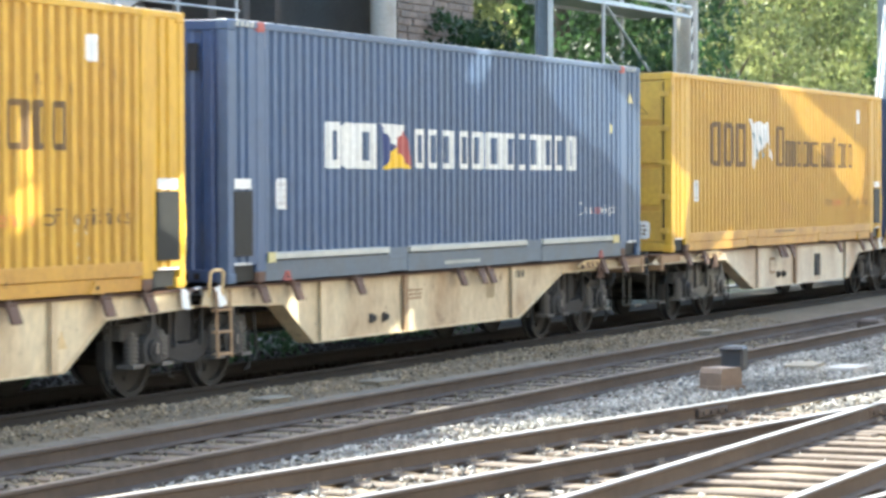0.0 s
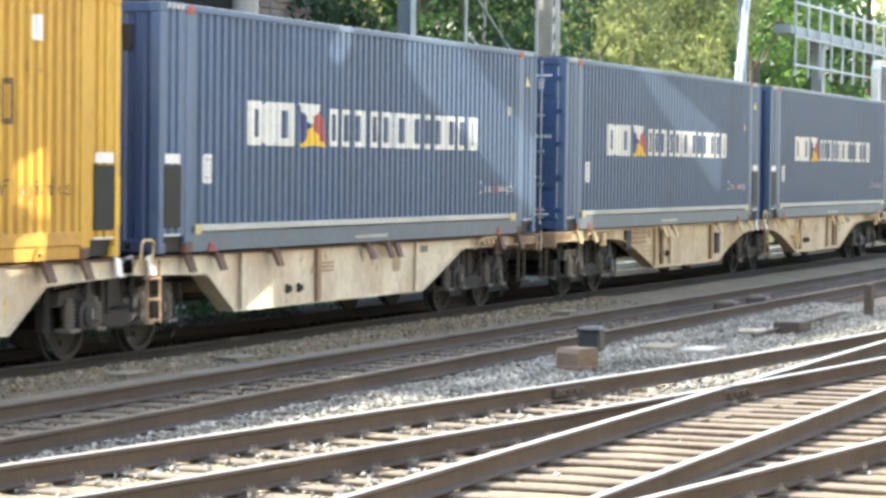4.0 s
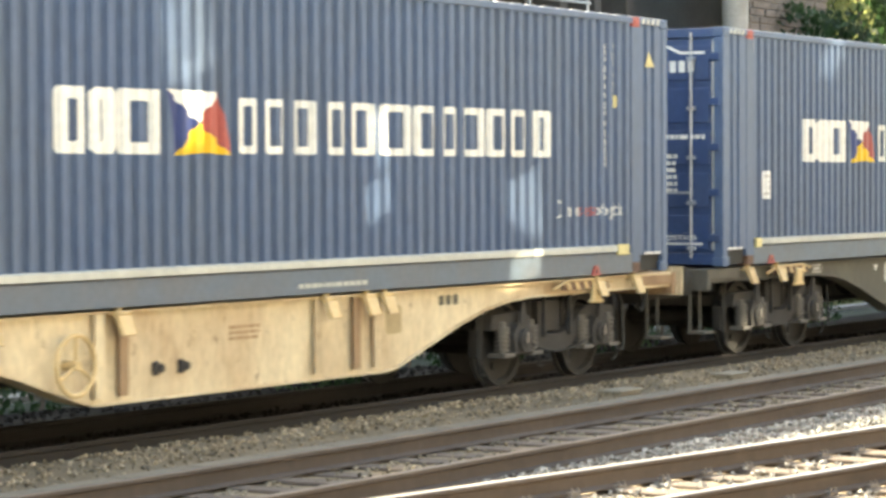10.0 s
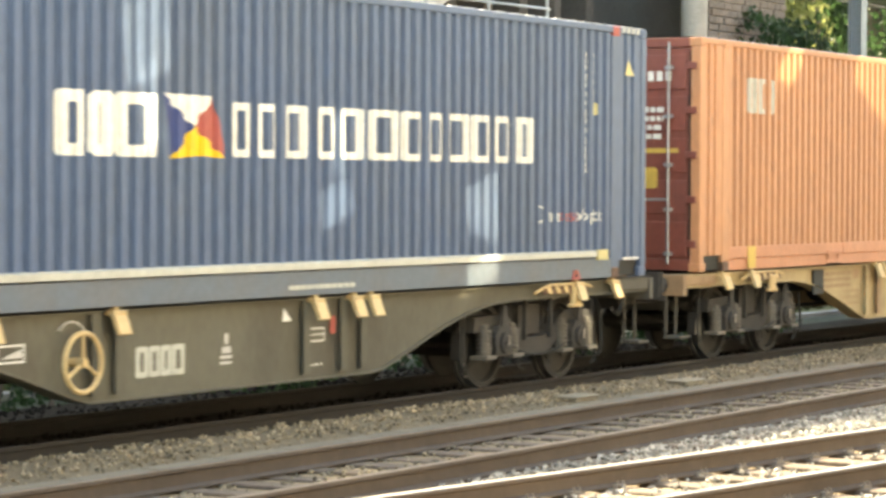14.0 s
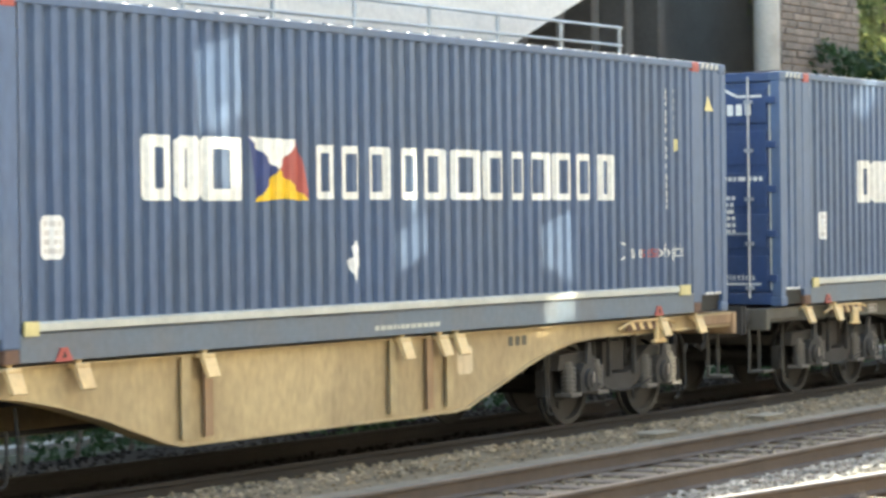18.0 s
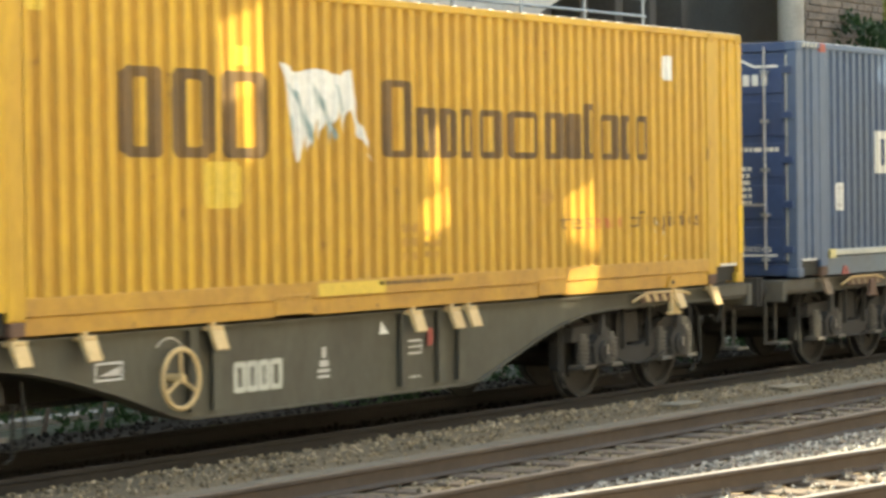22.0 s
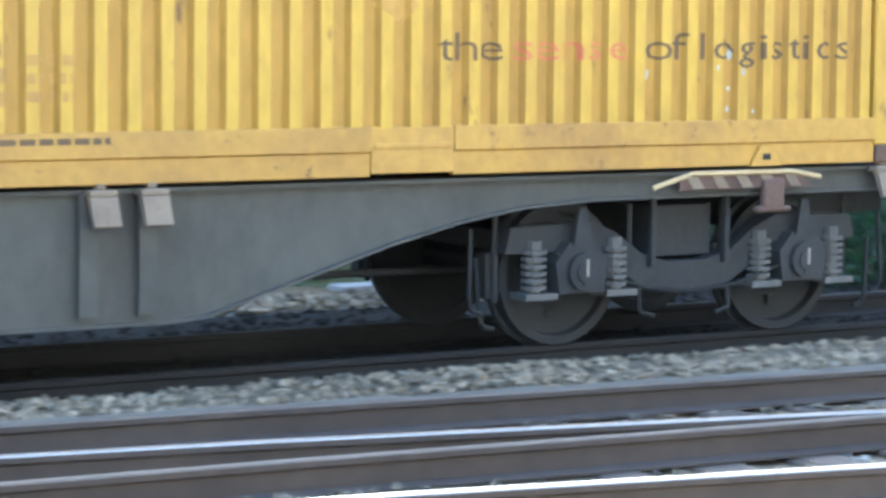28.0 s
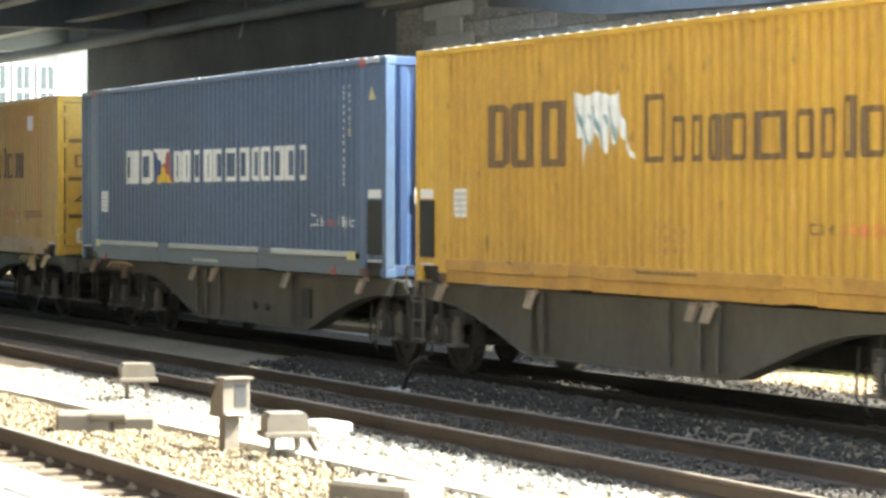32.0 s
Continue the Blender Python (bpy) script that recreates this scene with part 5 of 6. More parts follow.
            part("data_panel", flat(bars(second + 5.06, second + 5.54, 0.77, 0.92, 3, 35), 0.126), "rib_rust", w)
        if paint != "olive":
            part("rating_plate", flat([(second + 7.7, second + 8.0, 0.70, 0.98)], 0.126), "tan" if paint.startswith("cream") else "cream", w)
            for i in range(3):
                part("brand_shape", flat([(second + 8.72 + 0.14 * i, second + 8.82 + 0.14 * i, 0.94, 1.04)], 0.126), "dark_wagon", w)
            part("warning_triangle", prism([(11.3, 0.62), (11.5, 0.62), (11.4, 0.8)], 0.122, 0.128), "clamp", w)
            if not angular:
                # Plain dark panel added on the sill beside the slope.
                part("tool_locker", boxes((3.97, 4.33, 0.09, 0.128, 0.74, 1.08), bevel=0.01), "black", w, "dark panel on the sill")
                part("data_panel", flat(bars(4.42, 5.45, 0.80, 1.05, 3, 41), 0.126), "rib_rust", w)
                part("data_panel", flat([(5.1, 5.78, z, z + 0.012) for z in (0.57, 0.66, 0.75)] + [(5.1 + 0.113 * i, 5.112 + 0.113 * i, 0.582, 0.75) for i in range(7)], 0.126), "rib_rust", w)
                part("rating_plate", flat([(5.5, 5.72, 0.92, 1.05)], 0.126), "rib_rust", w)
            else:
                part("rating_plate", flat([(5.95, 6.35, 0.62, 0.92)], 0.126), "rib_rust", w)
                part("rating_plate", flat([(6.0, 6.3, 0.67, 0.87)], 0.122), paint, w)
        for xl in () if paint == "tan" else (8.49, 9.0) if paint == "olive" else (second + 3.95, second + 4.32, 6.46, 6.81):
            lever = part("brake_lever", boxes((xl - 0.035, xl + 0.035, 0.09, 0.13, 0.54, 0.66), bevel=0.012), "bogie", w)
            part("pivot", rod((xl + 0.05, 0.075, 0.6), (xl + 0.05, 0.13, 0.6), 0.04, None, 10), "bogie", lever)
    part("brake_box", boxes((10.45 if not angular else 9.0, 10.78 if not angular else 9.3, 0.09, 0.125, 0.5, 0.92), bevel=0.01), "bogie" if paint.startswith("cream") else "black", w)
    part("brake_pipe", tube([(-0.2, 0.5, 0.93), (13.6, 0.5, 0.93), (second, 0.5, 0.9), (second + 13.9, 0.5, 0.93)], 0.02, 6), "bogie", w)
    part("air_tank", rod((7.0, 1.25, 0.72), (8.6, 1.25, 0.72), 0.2, None, 14), "bogie", w)
    part("rigging", tube([(1.5, 1.25, 0.42), (6.5, 1.25, 0.5), (10.0, 1.25, 0.5), (second + 7.0, 1.25, 0.45), (second + 12.0, 1.25, 0.42)], 0.025, 6), "bogie", w)
    return w


WAGONS, BOXES = [], []


def build_train():
    looks = [
        ("cream", "cream container wagon with straight-cut sills and rust streaks", True, "casting", False, None, True),
        ("cream_pale", "pale cream container wagon with straight-cut sills and rust stains", True, "casting", False, None, True),
        ("cream", "dusty cream container wagon with a hand-brake wheel", False, "clamp", False, LONG + GAP + 2.72, True),
        ("dark_wagon", "dark grey-brown container wagon with white brand letters", False, "clamp", True, LONG + GAP + 2.85, True),
        ("tan", "dusty tan container wagon with sunlit side", False, "clamp", False, None, True),
        ("dark_wagon", "dark grey-brown container wagon with white brand letters", False, "clamp", True, LONG + GAP + 2.85, True),
        ("olive", "dusty grey-olive container wagon at the tail of the train", False, "clamp_grey", False, None, True),
    ]
    made = {}
    for i, spec in enumerate(looks):
        if spec[:2] in made:
            src = made[spec[:2]]
            w = copy_thing(src, Matrix())
            for ch in w.children_recursive:
                if ch.name.startswith("wheelset"):
                    WHEELS.append((ch, ch.location.x))
        else:
            w = wagon(*spec)
            made[spec[:2]] = w
        WAGONS.append(w)
    kinds = "yellow blue yellow blue blue blue blue blue orange blue blue yellow blue yellow".split()
    cache = {}
    text = {"blue": "blue corrugated freight container with white lettering blocks", "yellow": "yellow corrugated freight container with faded brown lettering blocks", "orange": "faded orange corrugated freight container with a small blue plate"}
    for k, kind in enumerate(kinds):
        pk = kind != "blue" or k in (1, 12)
        key = (kind, k % 2, pk, k != 11)
        if key in cache:
            c = copy_thing(cache[key], Matrix())
        else:
            c = cache[key] = container(kind, k % 2 == 0, pk, text[kind] if k != 11 else "yellow corrugated freight container with plain end bays and lettering blocks", k != 11)
        if k == 9:
            part("paint_flake", laid(poly((5.60, 0.72), (5.66, 0.76), (5.65, 0.86), (5.70, 0.92), (5.74, 0.84), (5.73, 0.76), (5.79, 0.70), (5.72, 0.66), (5.70, 0.52), (5.66, 0.60)), 0.006), "label", c, "bare white blot in the paint")
        BOXES.append(c)


def motions():
    times = [i * 0.5 for i in range(65)]
    for i, w in enumerate(WAGONS):
        walk(w, [(t, pose(train_x(t) + UNIT * i, SIDE_Y, 0)) for t in times])
    for k, c in enumerate(BOXES):
        u = UNIT * (k // 2) + (LONG + GAP) * (k % 2)
        walk(c, [(t, pose(train_x(t) + u, SIDE_Y, DECK_Z)) for t in times])
    spin = [i / 15 for i in range(481)]
    for ob, cx in WHEELS:
        walk(ob, [(t, pose(cx, WIDE / 2, 0.46, 0, math.degrees((train_x(t) - train_x(0)) / 0.46), 0)) for t in spin])
# ---- surroundings beyond the train ----
def scatter_mesh(name, centres, sizes, mats, kind_of, seed=0, smooth=False):
    """Many small pieces (stones or leaves) joined into one mesh."""
    rng = np.random.default_rng(seed)
    n = len(centres)
    if kind_of == "stone":
        base = np.array([(1, 0, -0.2), (-0.9, 0.2, 0), (0.1, 1, 0.1), (0, -1, 0), (0.15, 0.1, 0.75), (-0.1, -0.1, -0.7)])
        tris = [(0, 2, 4), (2, 1, 4), (1, 3, 4), (3, 0, 4), (2, 0, 5), (1, 2, 5), (3, 1, 5), (0, 3, 5)]
    else:
        base = np.array([(-0.5, 0, 0), (0, -0.36, 0.1), (0.55, 0, 0), (0, 0.36, 0.1)])
        tris = [(0, 1, 2, 3)]
    k = len(base)
    a, b, c = rng.uniform(0, 2 * np.pi, (3, n))
    if kind_of == "stone":
        b = rng.normal(0, 0.5, n)
    ca, sa, cb, sb, cc, sc = np.cos(a), np.sin(a), np.cos(b), np.sin(b), np.cos(c), np.sin(c)
    rot = np.empty((n, 3, 3))
    rot[:, 0] = np.stack([ca * cb, ca * sb * sc - sa * cc, ca * sb * cc + sa * sc], 1)
    rot[:, 1] = np.stack([sa * cb, sa * sb * sc + ca * cc, sa * sb * cc - ca * sc], 1)
    rot[:, 2] = np.stack([-sb, cb * sc, cb * cc], 1)
    shape = base[None] * (1 + rng.uniform(-0.25, 0.25, (n, k, 3))) * np.asarray(sizes)[:, None, None]
    verts = np.einsum("nij,nkj->nki", rot, shape) + np.asarray(centres)[:, None, :]
    faces = (np.arange(n)[:, None, None] * k + np.array(tris)[None]).reshape(-1, len(tris[0]))
    me = bpy.data.meshes.new(name)
    me.from_pydata(verts.reshape(-1, 3).tolist(), [], faces.tolist())
    me.materials.append(M[mats])
    return me


def island_tint(key, low, high):
    """Lets each loose piece of a joined mesh take its own tone."""
    nt = M[key].node_tree
    pb = nt.nodes["Principled BSDF"]
    src = pb.inputs["Base Color"].links[0].from_socket
    geo = nt.nodes.new("ShaderNodeNewGeometry")
    mr = nt.nodes.new("ShaderNodeMapRange")
    mr.inputs["To Min"].default_value, mr.inputs["To Max"].default_value = low, high
    hs = nt.nodes.new("ShaderNodeHueSaturation")
    nt.links.new(geo.outputs["Random Per Island"], mr.inputs["Value"])
    nt.links.new(mr.outputs[0], hs.inputs["Value"])
    nt.links.new(src, hs.inputs["Color"])
    nt.links.new(hs.outputs[0], pb.inputs["Base Color"])


island_tint("stone", 0.45, 1.35)
island_tint("stone_brown", 0.5, 1.5)
island_tint("stone_tan", 0.45, 1.5)
for key in ("leaf", "leaf_light", "leaf_dark", "grass"):
    island_tint(key, 0.6, 1.4)


def crown_points(rng, blobs, n):
    """Leaf places in the outer shells of uneven, overlapping clumps."""
    w = np.array([b[3] ** 2 for b in blobs])
    pick = rng.choice(len(blobs), n, p=w / w.sum())
    d = rng.normal(0, 1, (n, 3))
    d /= np.linalg.norm(d, axis=1)[:, None]
    r = rng.uniform(0.55, 1.08, n) ** 0.7
    bl = np.array([(b[0], b[1], b[2], b[3]) for b in blobs])[pick]
    return bl[:, :3] + d * (r * bl[:, 3])[:, None] * np.array([1, 1, 0.85])


def tree(label, x, y, h, spread, leafkey, seed, n=5200, leaf=0.26, low=0.28):
    rng = np.random.default_rng(seed)
    t = thing("tree", label, "tree", at=pose(x, y, -0.3), group="trees behind the tracks")
    bm = rod((0, 0, 0), (0.15, 0.1, h * 0.45), 0.34, None, 10, 0.22)
    rod((0.15, 0.1, h * 0.43), (0.0, 0.3, h * 0.8), 0.22, bm, 8, 0.08)
    blobs = []
    for i in range(13):
        a = rng.uniform(0, 2 * math.pi)
        z = rng.uniform(low, 0.93) * h
        rr = spread * rng.uniform(0.35, 0.85) * (1.1 - 0.5 * z / h)
        p = (rr * math.cos(a), rr * math.sin(a), z)
        blobs.append((*p, spread * rng.uniform(0.24, 0.42)))
        rod((0.1, 0.1, max(1.5, z - rr * 0.8)), p, 0.09, bm, 6, 0.03)
    blobs.append((0, 0, h * 0.9, spread * 0.35))
    part("trunk", bm, "bark", t)
    pts = crown_points(rng, blobs, n)
    part("crown", scatter_mesh("crown", pts, rng.uniform(0.6, 1.3, n) * leaf, leafkey, "leaf", seed), None, t)
    return t


def hedge(name, label, x0, x1, y0, y1, z1, leafkey, n, leaf, seed, category="bush", z0=-0.25):
    rng = np.random.default_rng(seed)
    blobs = []
    m = max(6, int((x1 - x0) * 1.1))
    for i in range(m):
        x = rng.uniform(x0, x1)
        for z in np.arange(z0 + 0.4, z1, 0.9):
            blobs.append((x + rng.normal(0, 0.4), rng.uniform(y0, y1), z * rng.uniform(0.8, 1.05), rng.uniform(0.5, 0.95)))
    pts = crown_points(rng, blobs, n)
    pts = pts[pts[:, 2] > z0]
    t = thing(name, label, category)
    bm = bmesh.new()
    for i in range(m):
        x = x0 + (x1 - x0) * (i + 0.5) / m
        rod((x, (y0 + y1) / 2, z0 - 0.1), (x + 0.3, (y0 + y1) / 2 + 0.1, z1 * 0.8), 0.04, bm, 5, 0.015)
    part("stems", bm, "bark", t)
    part("foliage", scatter_mesh("foliage", pts, rng.uniform(0.6, 1.3, len(pts)) * leaf, leafkey, "leaf", seed), None, t)
    return t


def stone_wall(name, label, x0, x1, y, z0, z1, mat, course, length, seed, depth=0.5, shade=0.12):
    """A wall of separate blocks with recessed joints; its blocks are pieces of their own."""
    w = thing(name, label, "wall", kind="structure")
    part("wall_core", boxes((x0, x1, y + 0.05, y + depth, z0, z1)), "mortar", w)
    rng = random.Random(seed)
    meshes = {}
    z = z0
    r = 0
    while z < z1 - 0.05:
        h = min(course, z1 - z)
        x = x0 - (length * 0.5 if r % 2 else 0)
        while x < x1:
            ln = length * rng.choice((0.7, 0.85, 1.0, 1.2))
            a, b = max(x, x0), min(x + ln, x1)
            if b - a > 0.08:
                key = (round(b - a, 1), round(h, 2))
                if key not in meshes:
                    meshes[key] = mesh_of("stone_block", boxes((0.008, key[0] - 0.008, 0, 0.12, 0.008, h - 0.008), bevel=0.012), mat)
                part("stone_block", meshes[key], None, w, at=pose(a, y - rng.uniform(0.0, 0.03), z))
            x += ln
        z += course
        r += 1
    return w


def build_back():
    # path and grass strip behind the freight track
    solid("path", boxes((-140, 11, 18.9, 19.5, BED_Z - 0.05, BED_Z + 0.06), bevel=0.01), "tan_dust", "trodden tan path edge beyond the freight track", "path", kind="structure")
    solid("path", boxes((-140, 3.4, 20.65, 23.4, BED_Z - 0.2, -0.02), bevel=0.01), "tan_dust", "trodden tan path below the low wall", "path", kind="structure")
    solid("kerb", boxes((-140, 3.4, 20.55, 20.64, BED_Z - 0.2, 0.0), bevel=0.01), "concrete_tan", "low tan kerb of the trodden path", "kerb", kind="structure")
    solid("path", boxes((11.02, 240, 18.9, 19.15, BED_Z - 0.05, BED_Z + 0.10), bevel=0.01), "concrete", "pale concrete service path beyond the freight track", "path", kind="structure")
    # Dark green strip with the shade behind the train put into its colour.
    solid("verge", boxes((12, 62, 17.2, 18.89, BED_Z - 0.06, BED_Z + 0.02), (12, 62, 19.16, 21.0, BED_Z - 0.06, BED_Z + 0.05)), "verge", "dark green verge between the freight track and the path", "ground", kind="structure")
    bm = bmesh.new()
    xs = [-140 + 4 * i for i in range(96)]
    ys = [19.2, 20.8, 22.0, 23.4, 26.0]
    zs = [-0.2, -0.1, 0.1, 0.45, 0.7]
    g = [[bm.verts.new((x, y, (z if x > 4 else -0.17) + (0.12 if x > 4 else 0.03) * noise.noise((x * 0.3, y, 5)))) for y, z in zip(ys, zs)] for x in xs]
    for i in range(len(xs) - 1):
        for j in range(len(ys) - 1):
            bm.faces.new((g[i][j], g[i + 1][j], g[i + 1][j + 1], g[i][j + 1]))
    solid("grass_bank", bm, "grass", "low bank of dry yellow-green grass beyond the path", "grass", kind="structure")
    rng = np.random.default_rng(4)
    n = 26000
    x = rng.uniform(-60, 60, n)
    y = np.where(x > 4, rng.uniform(19.55, 23.3, n), rng.uniform(19.55, 20.45, n))
    z = np.where(x > 4, np.interp(y, ys, zs), -0.15) + 0.02
    blades = scatter_mesh("grass_blades", np.stack([x, y, z + rng.uniform(0, 0.14, n)], 1), rng.uniform(0.06, 0.2, n), "grass", "leaf", 5)
    tagged(new("grass_blades", blades), "tufts of dry grass and weeds on the bank", "grass", kind="stuff")
    # retaining wall of large blocks, ivy and bushes
    # Extended to x = 4 and raised to 5.26 to keep sun off the verge.
    stone_wall("wall_retaining", "sooty retaining wall of large stone blocks", 4.0, 37.0, 23.4, -0.2, 5.26, "brick_sooty", 0.62, 1.3, 3)
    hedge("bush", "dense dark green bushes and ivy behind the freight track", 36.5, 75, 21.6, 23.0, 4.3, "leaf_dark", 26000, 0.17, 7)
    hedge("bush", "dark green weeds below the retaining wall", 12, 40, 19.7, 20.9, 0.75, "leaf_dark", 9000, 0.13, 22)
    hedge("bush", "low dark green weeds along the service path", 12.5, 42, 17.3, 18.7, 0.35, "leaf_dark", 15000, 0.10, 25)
    hedge("bush", "sunlit low green weeds beside the path", 30, 75, 20.5, 21.2, 0.9, "leaf", 9000, 0.12, 8)
    # overpass building: pale slab with a slanted end, ribbed dark wall, columns, brick
    b = thing("overpass_building", "tall concrete overpass building with a dark ribbed wall and pale slab", "building")
    part("pale_slab", prism([(4, 4.9), (37.3, 4.9), (40.6, 6.1), (43.5, 7.2), (43.5, 11.5), (4, 11.5)], 21.6, 23.2), "concrete_white", b, "pale concrete slab with a slanted lower edge")
    for z in (5.15, 5.45):
        part("parapet_rail", rod((28.5, 21.3, z), (41.0, 21.3, z + 0.05), 0.025), "galv", b)
    for i in range(7):
        part("parapet_post", rod((28.6 + i * 2.05, 21.3, 4.9), (28.6 + i * 2.05, 21.3, 5.5), 0.03), "galv", b)
    # The recess's shade is put into the dark concrete of wall and ribs.
    part("ribbed_wall", boxes((37.0, 55, 25.2, 26.2, -0.3, 10.0)), "concrete_dark", b, "dark wall with deep shade in its colour")
    # Unseen storeys, added to cast shade on the ballast past x = 27.
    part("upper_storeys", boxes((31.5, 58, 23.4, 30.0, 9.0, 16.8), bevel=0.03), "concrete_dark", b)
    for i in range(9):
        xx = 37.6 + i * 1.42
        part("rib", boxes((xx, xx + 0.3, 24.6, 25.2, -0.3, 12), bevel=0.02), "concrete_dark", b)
    part("column", rod((48.45, 22.0, -0.3), (48.45, 22.0, 11), 0.26, None, 24), "concrete", b, "round grey concrete column", smooth=True)
    stone_wall("wall_brick", "grey-brown brick wall with ivy at its foot", 50.0, 54.0, 22.4, 4.0, 8.6, "brick", 0.15, 0.42, 5, 0.4)
    solid("wall_plinth", boxes((49.6, 54.2, 22.5, 23.2, -0.3, 4.0)), "concrete_dark", "dark wall base behind ivy", "wall", kind="structure")
    hedge("ivy", "dark ivy on the brick wall", 49.5, 55, 22.0, 22.5, 5.5, "leaf_dark", 6000, 0.16, 9, "ivy", 3.8)
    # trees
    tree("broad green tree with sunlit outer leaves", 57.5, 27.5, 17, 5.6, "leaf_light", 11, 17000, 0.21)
    # These trees get their shade from the dark leaf colour.
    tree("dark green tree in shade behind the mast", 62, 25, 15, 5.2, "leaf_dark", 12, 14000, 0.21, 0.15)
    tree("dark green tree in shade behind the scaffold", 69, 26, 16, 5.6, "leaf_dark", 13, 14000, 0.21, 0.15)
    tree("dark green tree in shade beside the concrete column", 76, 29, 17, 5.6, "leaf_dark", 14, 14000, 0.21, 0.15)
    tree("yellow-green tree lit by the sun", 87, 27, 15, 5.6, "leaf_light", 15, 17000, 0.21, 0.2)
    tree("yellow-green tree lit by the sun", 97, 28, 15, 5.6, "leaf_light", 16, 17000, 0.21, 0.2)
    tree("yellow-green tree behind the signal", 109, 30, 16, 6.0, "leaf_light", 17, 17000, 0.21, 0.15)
    tree("green tree behind the signal", 123, 30, 17, 6.5, "leaf", 18, 14000, 0.25, 0.1)
    tree("distant green tree along the line", 140, 28, 18, 7.5, "leaf", 19, 7000, 0.4, 0.08)
    tree("distant yellow-green tree along the line", 160, 26, 18, 8.0, "leaf_light", 20, 7000, 0.4, 0.05)
    hedge("bush", "distant bushes along the line", 75, 180, 22.5, 26, 4.8, "leaf", 16000, 0.34, 21)
    # Mass added to close sky gaps; its height also shades pillar and trees.
    for x0, x1, top, n, seed in ((52, 92, 16.5, 46000, 23), (92, 230, 12.5, 48000, 24)):
        rng = np.random.default_rng(seed)
        blobs = [(rng.uniform(x0, x1), rng.uniform(35, 41), rng.uniform(0.5, top - 1.5), rng.uniform(1.4, 2.6)) for i in range(int((x1 - x0) * top / 7))]
        pts = crown_points(rng, blobs, n)
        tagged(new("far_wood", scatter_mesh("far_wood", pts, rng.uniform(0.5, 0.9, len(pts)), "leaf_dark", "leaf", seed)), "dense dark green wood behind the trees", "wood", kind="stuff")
    # masts
    m = thing("catenary_mast", "grey steel catenary mast", "mast", at=pose(57.2, 22, -0.25))
    part("post", boxes((-0.17, 0.17, -0.16, -0.14, 0, 10), (-0.17, 0.17, 0.14, 0.16, 0, 10), (-0.012, 0.012, -0.14, 0.14, 0, 10)), "steel_paint", m)
    part("base", boxes((-0.4, 0.4, -0.4, 0.4, -0.1, 0.25), bevel=0.03), "concrete", m)
    m = thing("concrete_pillar", "round grey concrete pillar beside the trees", "pillar", at=pose(67.5, 22, -0.25))
    part("shaft", rod((0, 0, 0), (0, 0, 10), 0.30, None, 24), "concrete", m, smooth=True)
    part("marker_board", boxes((-0.55, -0.40, -0.30, -0.27, 4.2, 7.0)), "white", m, "black and white edge board")
    for i in range(6):
        part("black_band", prism([(-0.552, 4.3 + i * 0.45), (-0.398, 4.45 + i * 0.45), (-0.398, 4.65 + i * 0.45), (-0.552, 4.5 + i * 0.45)], -0.305, -0.302), "black", m)
    s = thing("scaffold_tower", "light metal scaffold tower with diagonal braces", "scaffold", at=pose(0, 0, -0.25))
    for x in (60.0, 65.3):
        for y in (21.6, 23.0):
            part("standard", rod((x, y, 0), (x, y, 9.5), 0.05), "galv", s)
    for z in (2.2, 4.4, 6.75, 7.0):
        for y in (21.6, 23.0):
            part("ledger", rod((58.5, y, z), (66.6, y, z + 0.05), 0.04), "galv", s)
    for p, q in (((60, 21.6, 6.8), (65.3, 21.6, 4.4)), ((60, 21.6, 5.6), (63.8, 21.6, 4.4)), ((65.3, 21.6, 6.9), (62, 21.6, 7.6))):
        part("brace", rod(p, q, 0.035), "galv", s)
    part("platform", boxes((58.8, 66.4, 21.6, 23.0, 6.8, 6.86)), "galv", s)
    m = thing("ladder_mast", "dark mast with a leaning white ladder", "mast", at=pose(88.3, 22, -0.25))
    part("post", boxes((-0.14, 0.14, -0.14, 0.14, 0, 9.5), bevel=0.02), "steel_paint", m)
    part("ladder", tube([(-2.0, -0.2, 4.2), (-0.4, -0.2, 8.4)], 0.06), "label", m)
    part("ladder", tube([(-1.35, -0.2, 4.2), (0.1, -0.2, 8.4)], 0.06), "label", m)
    for i in range(3):
        part("rung", rod((-1.75 + i * 0.5, -0.2, 4.9 + i * 1.2), (-1.15 + i * 0.5, -0.2, 4.9 + i * 1.2), 0.045), "label", m)
    m = thing("signal_gantry", "grey lattice signal gantry with a railed platform", "signal gantry", at=pose(100.0, 22, -0.25))
    part("post", boxes((-0.3, 0.3, -0.2, 0.2, 0, 7.2), (-0.5, 0.5, -0.3, 0.3, 7.0, 7.3)), "steel_paint", m)
    part("beam", boxes((-6, 12, -0.3, 0.3, 7.3, 7.6)), "steel_paint", m)
    for i in range(9):
        part("baluster", rod((-5.6 + i * 2, -0.4, 5.8), (-5.6 + i * 2, -0.4, 8.6), 0.05), "galv", m)
    for z in (6.2, 7.2, 8.4):
        part("handrail", rod((-5.8, -0.4, z), (11.5, -0.4, z), 0.05), "galv", m)
    h = part("signal_head", boxes((7.2, 10.4, -0.9, -0.5, 4.9, 6.9), bevel=0.35), "label", m, "black signal board with a white rim")
    part("signal_face", boxes((7.5, 10.1, -0.93, -0.905, 5.15, 6.65), bevel=0.01), "box_black", h)
    for dx in (8.2, 9.4):
        part("signal_lamp", rod((dx, -1.1, 6.2), (dx, -0.93, 6.2), 0.13, None, 12), "galv", h)
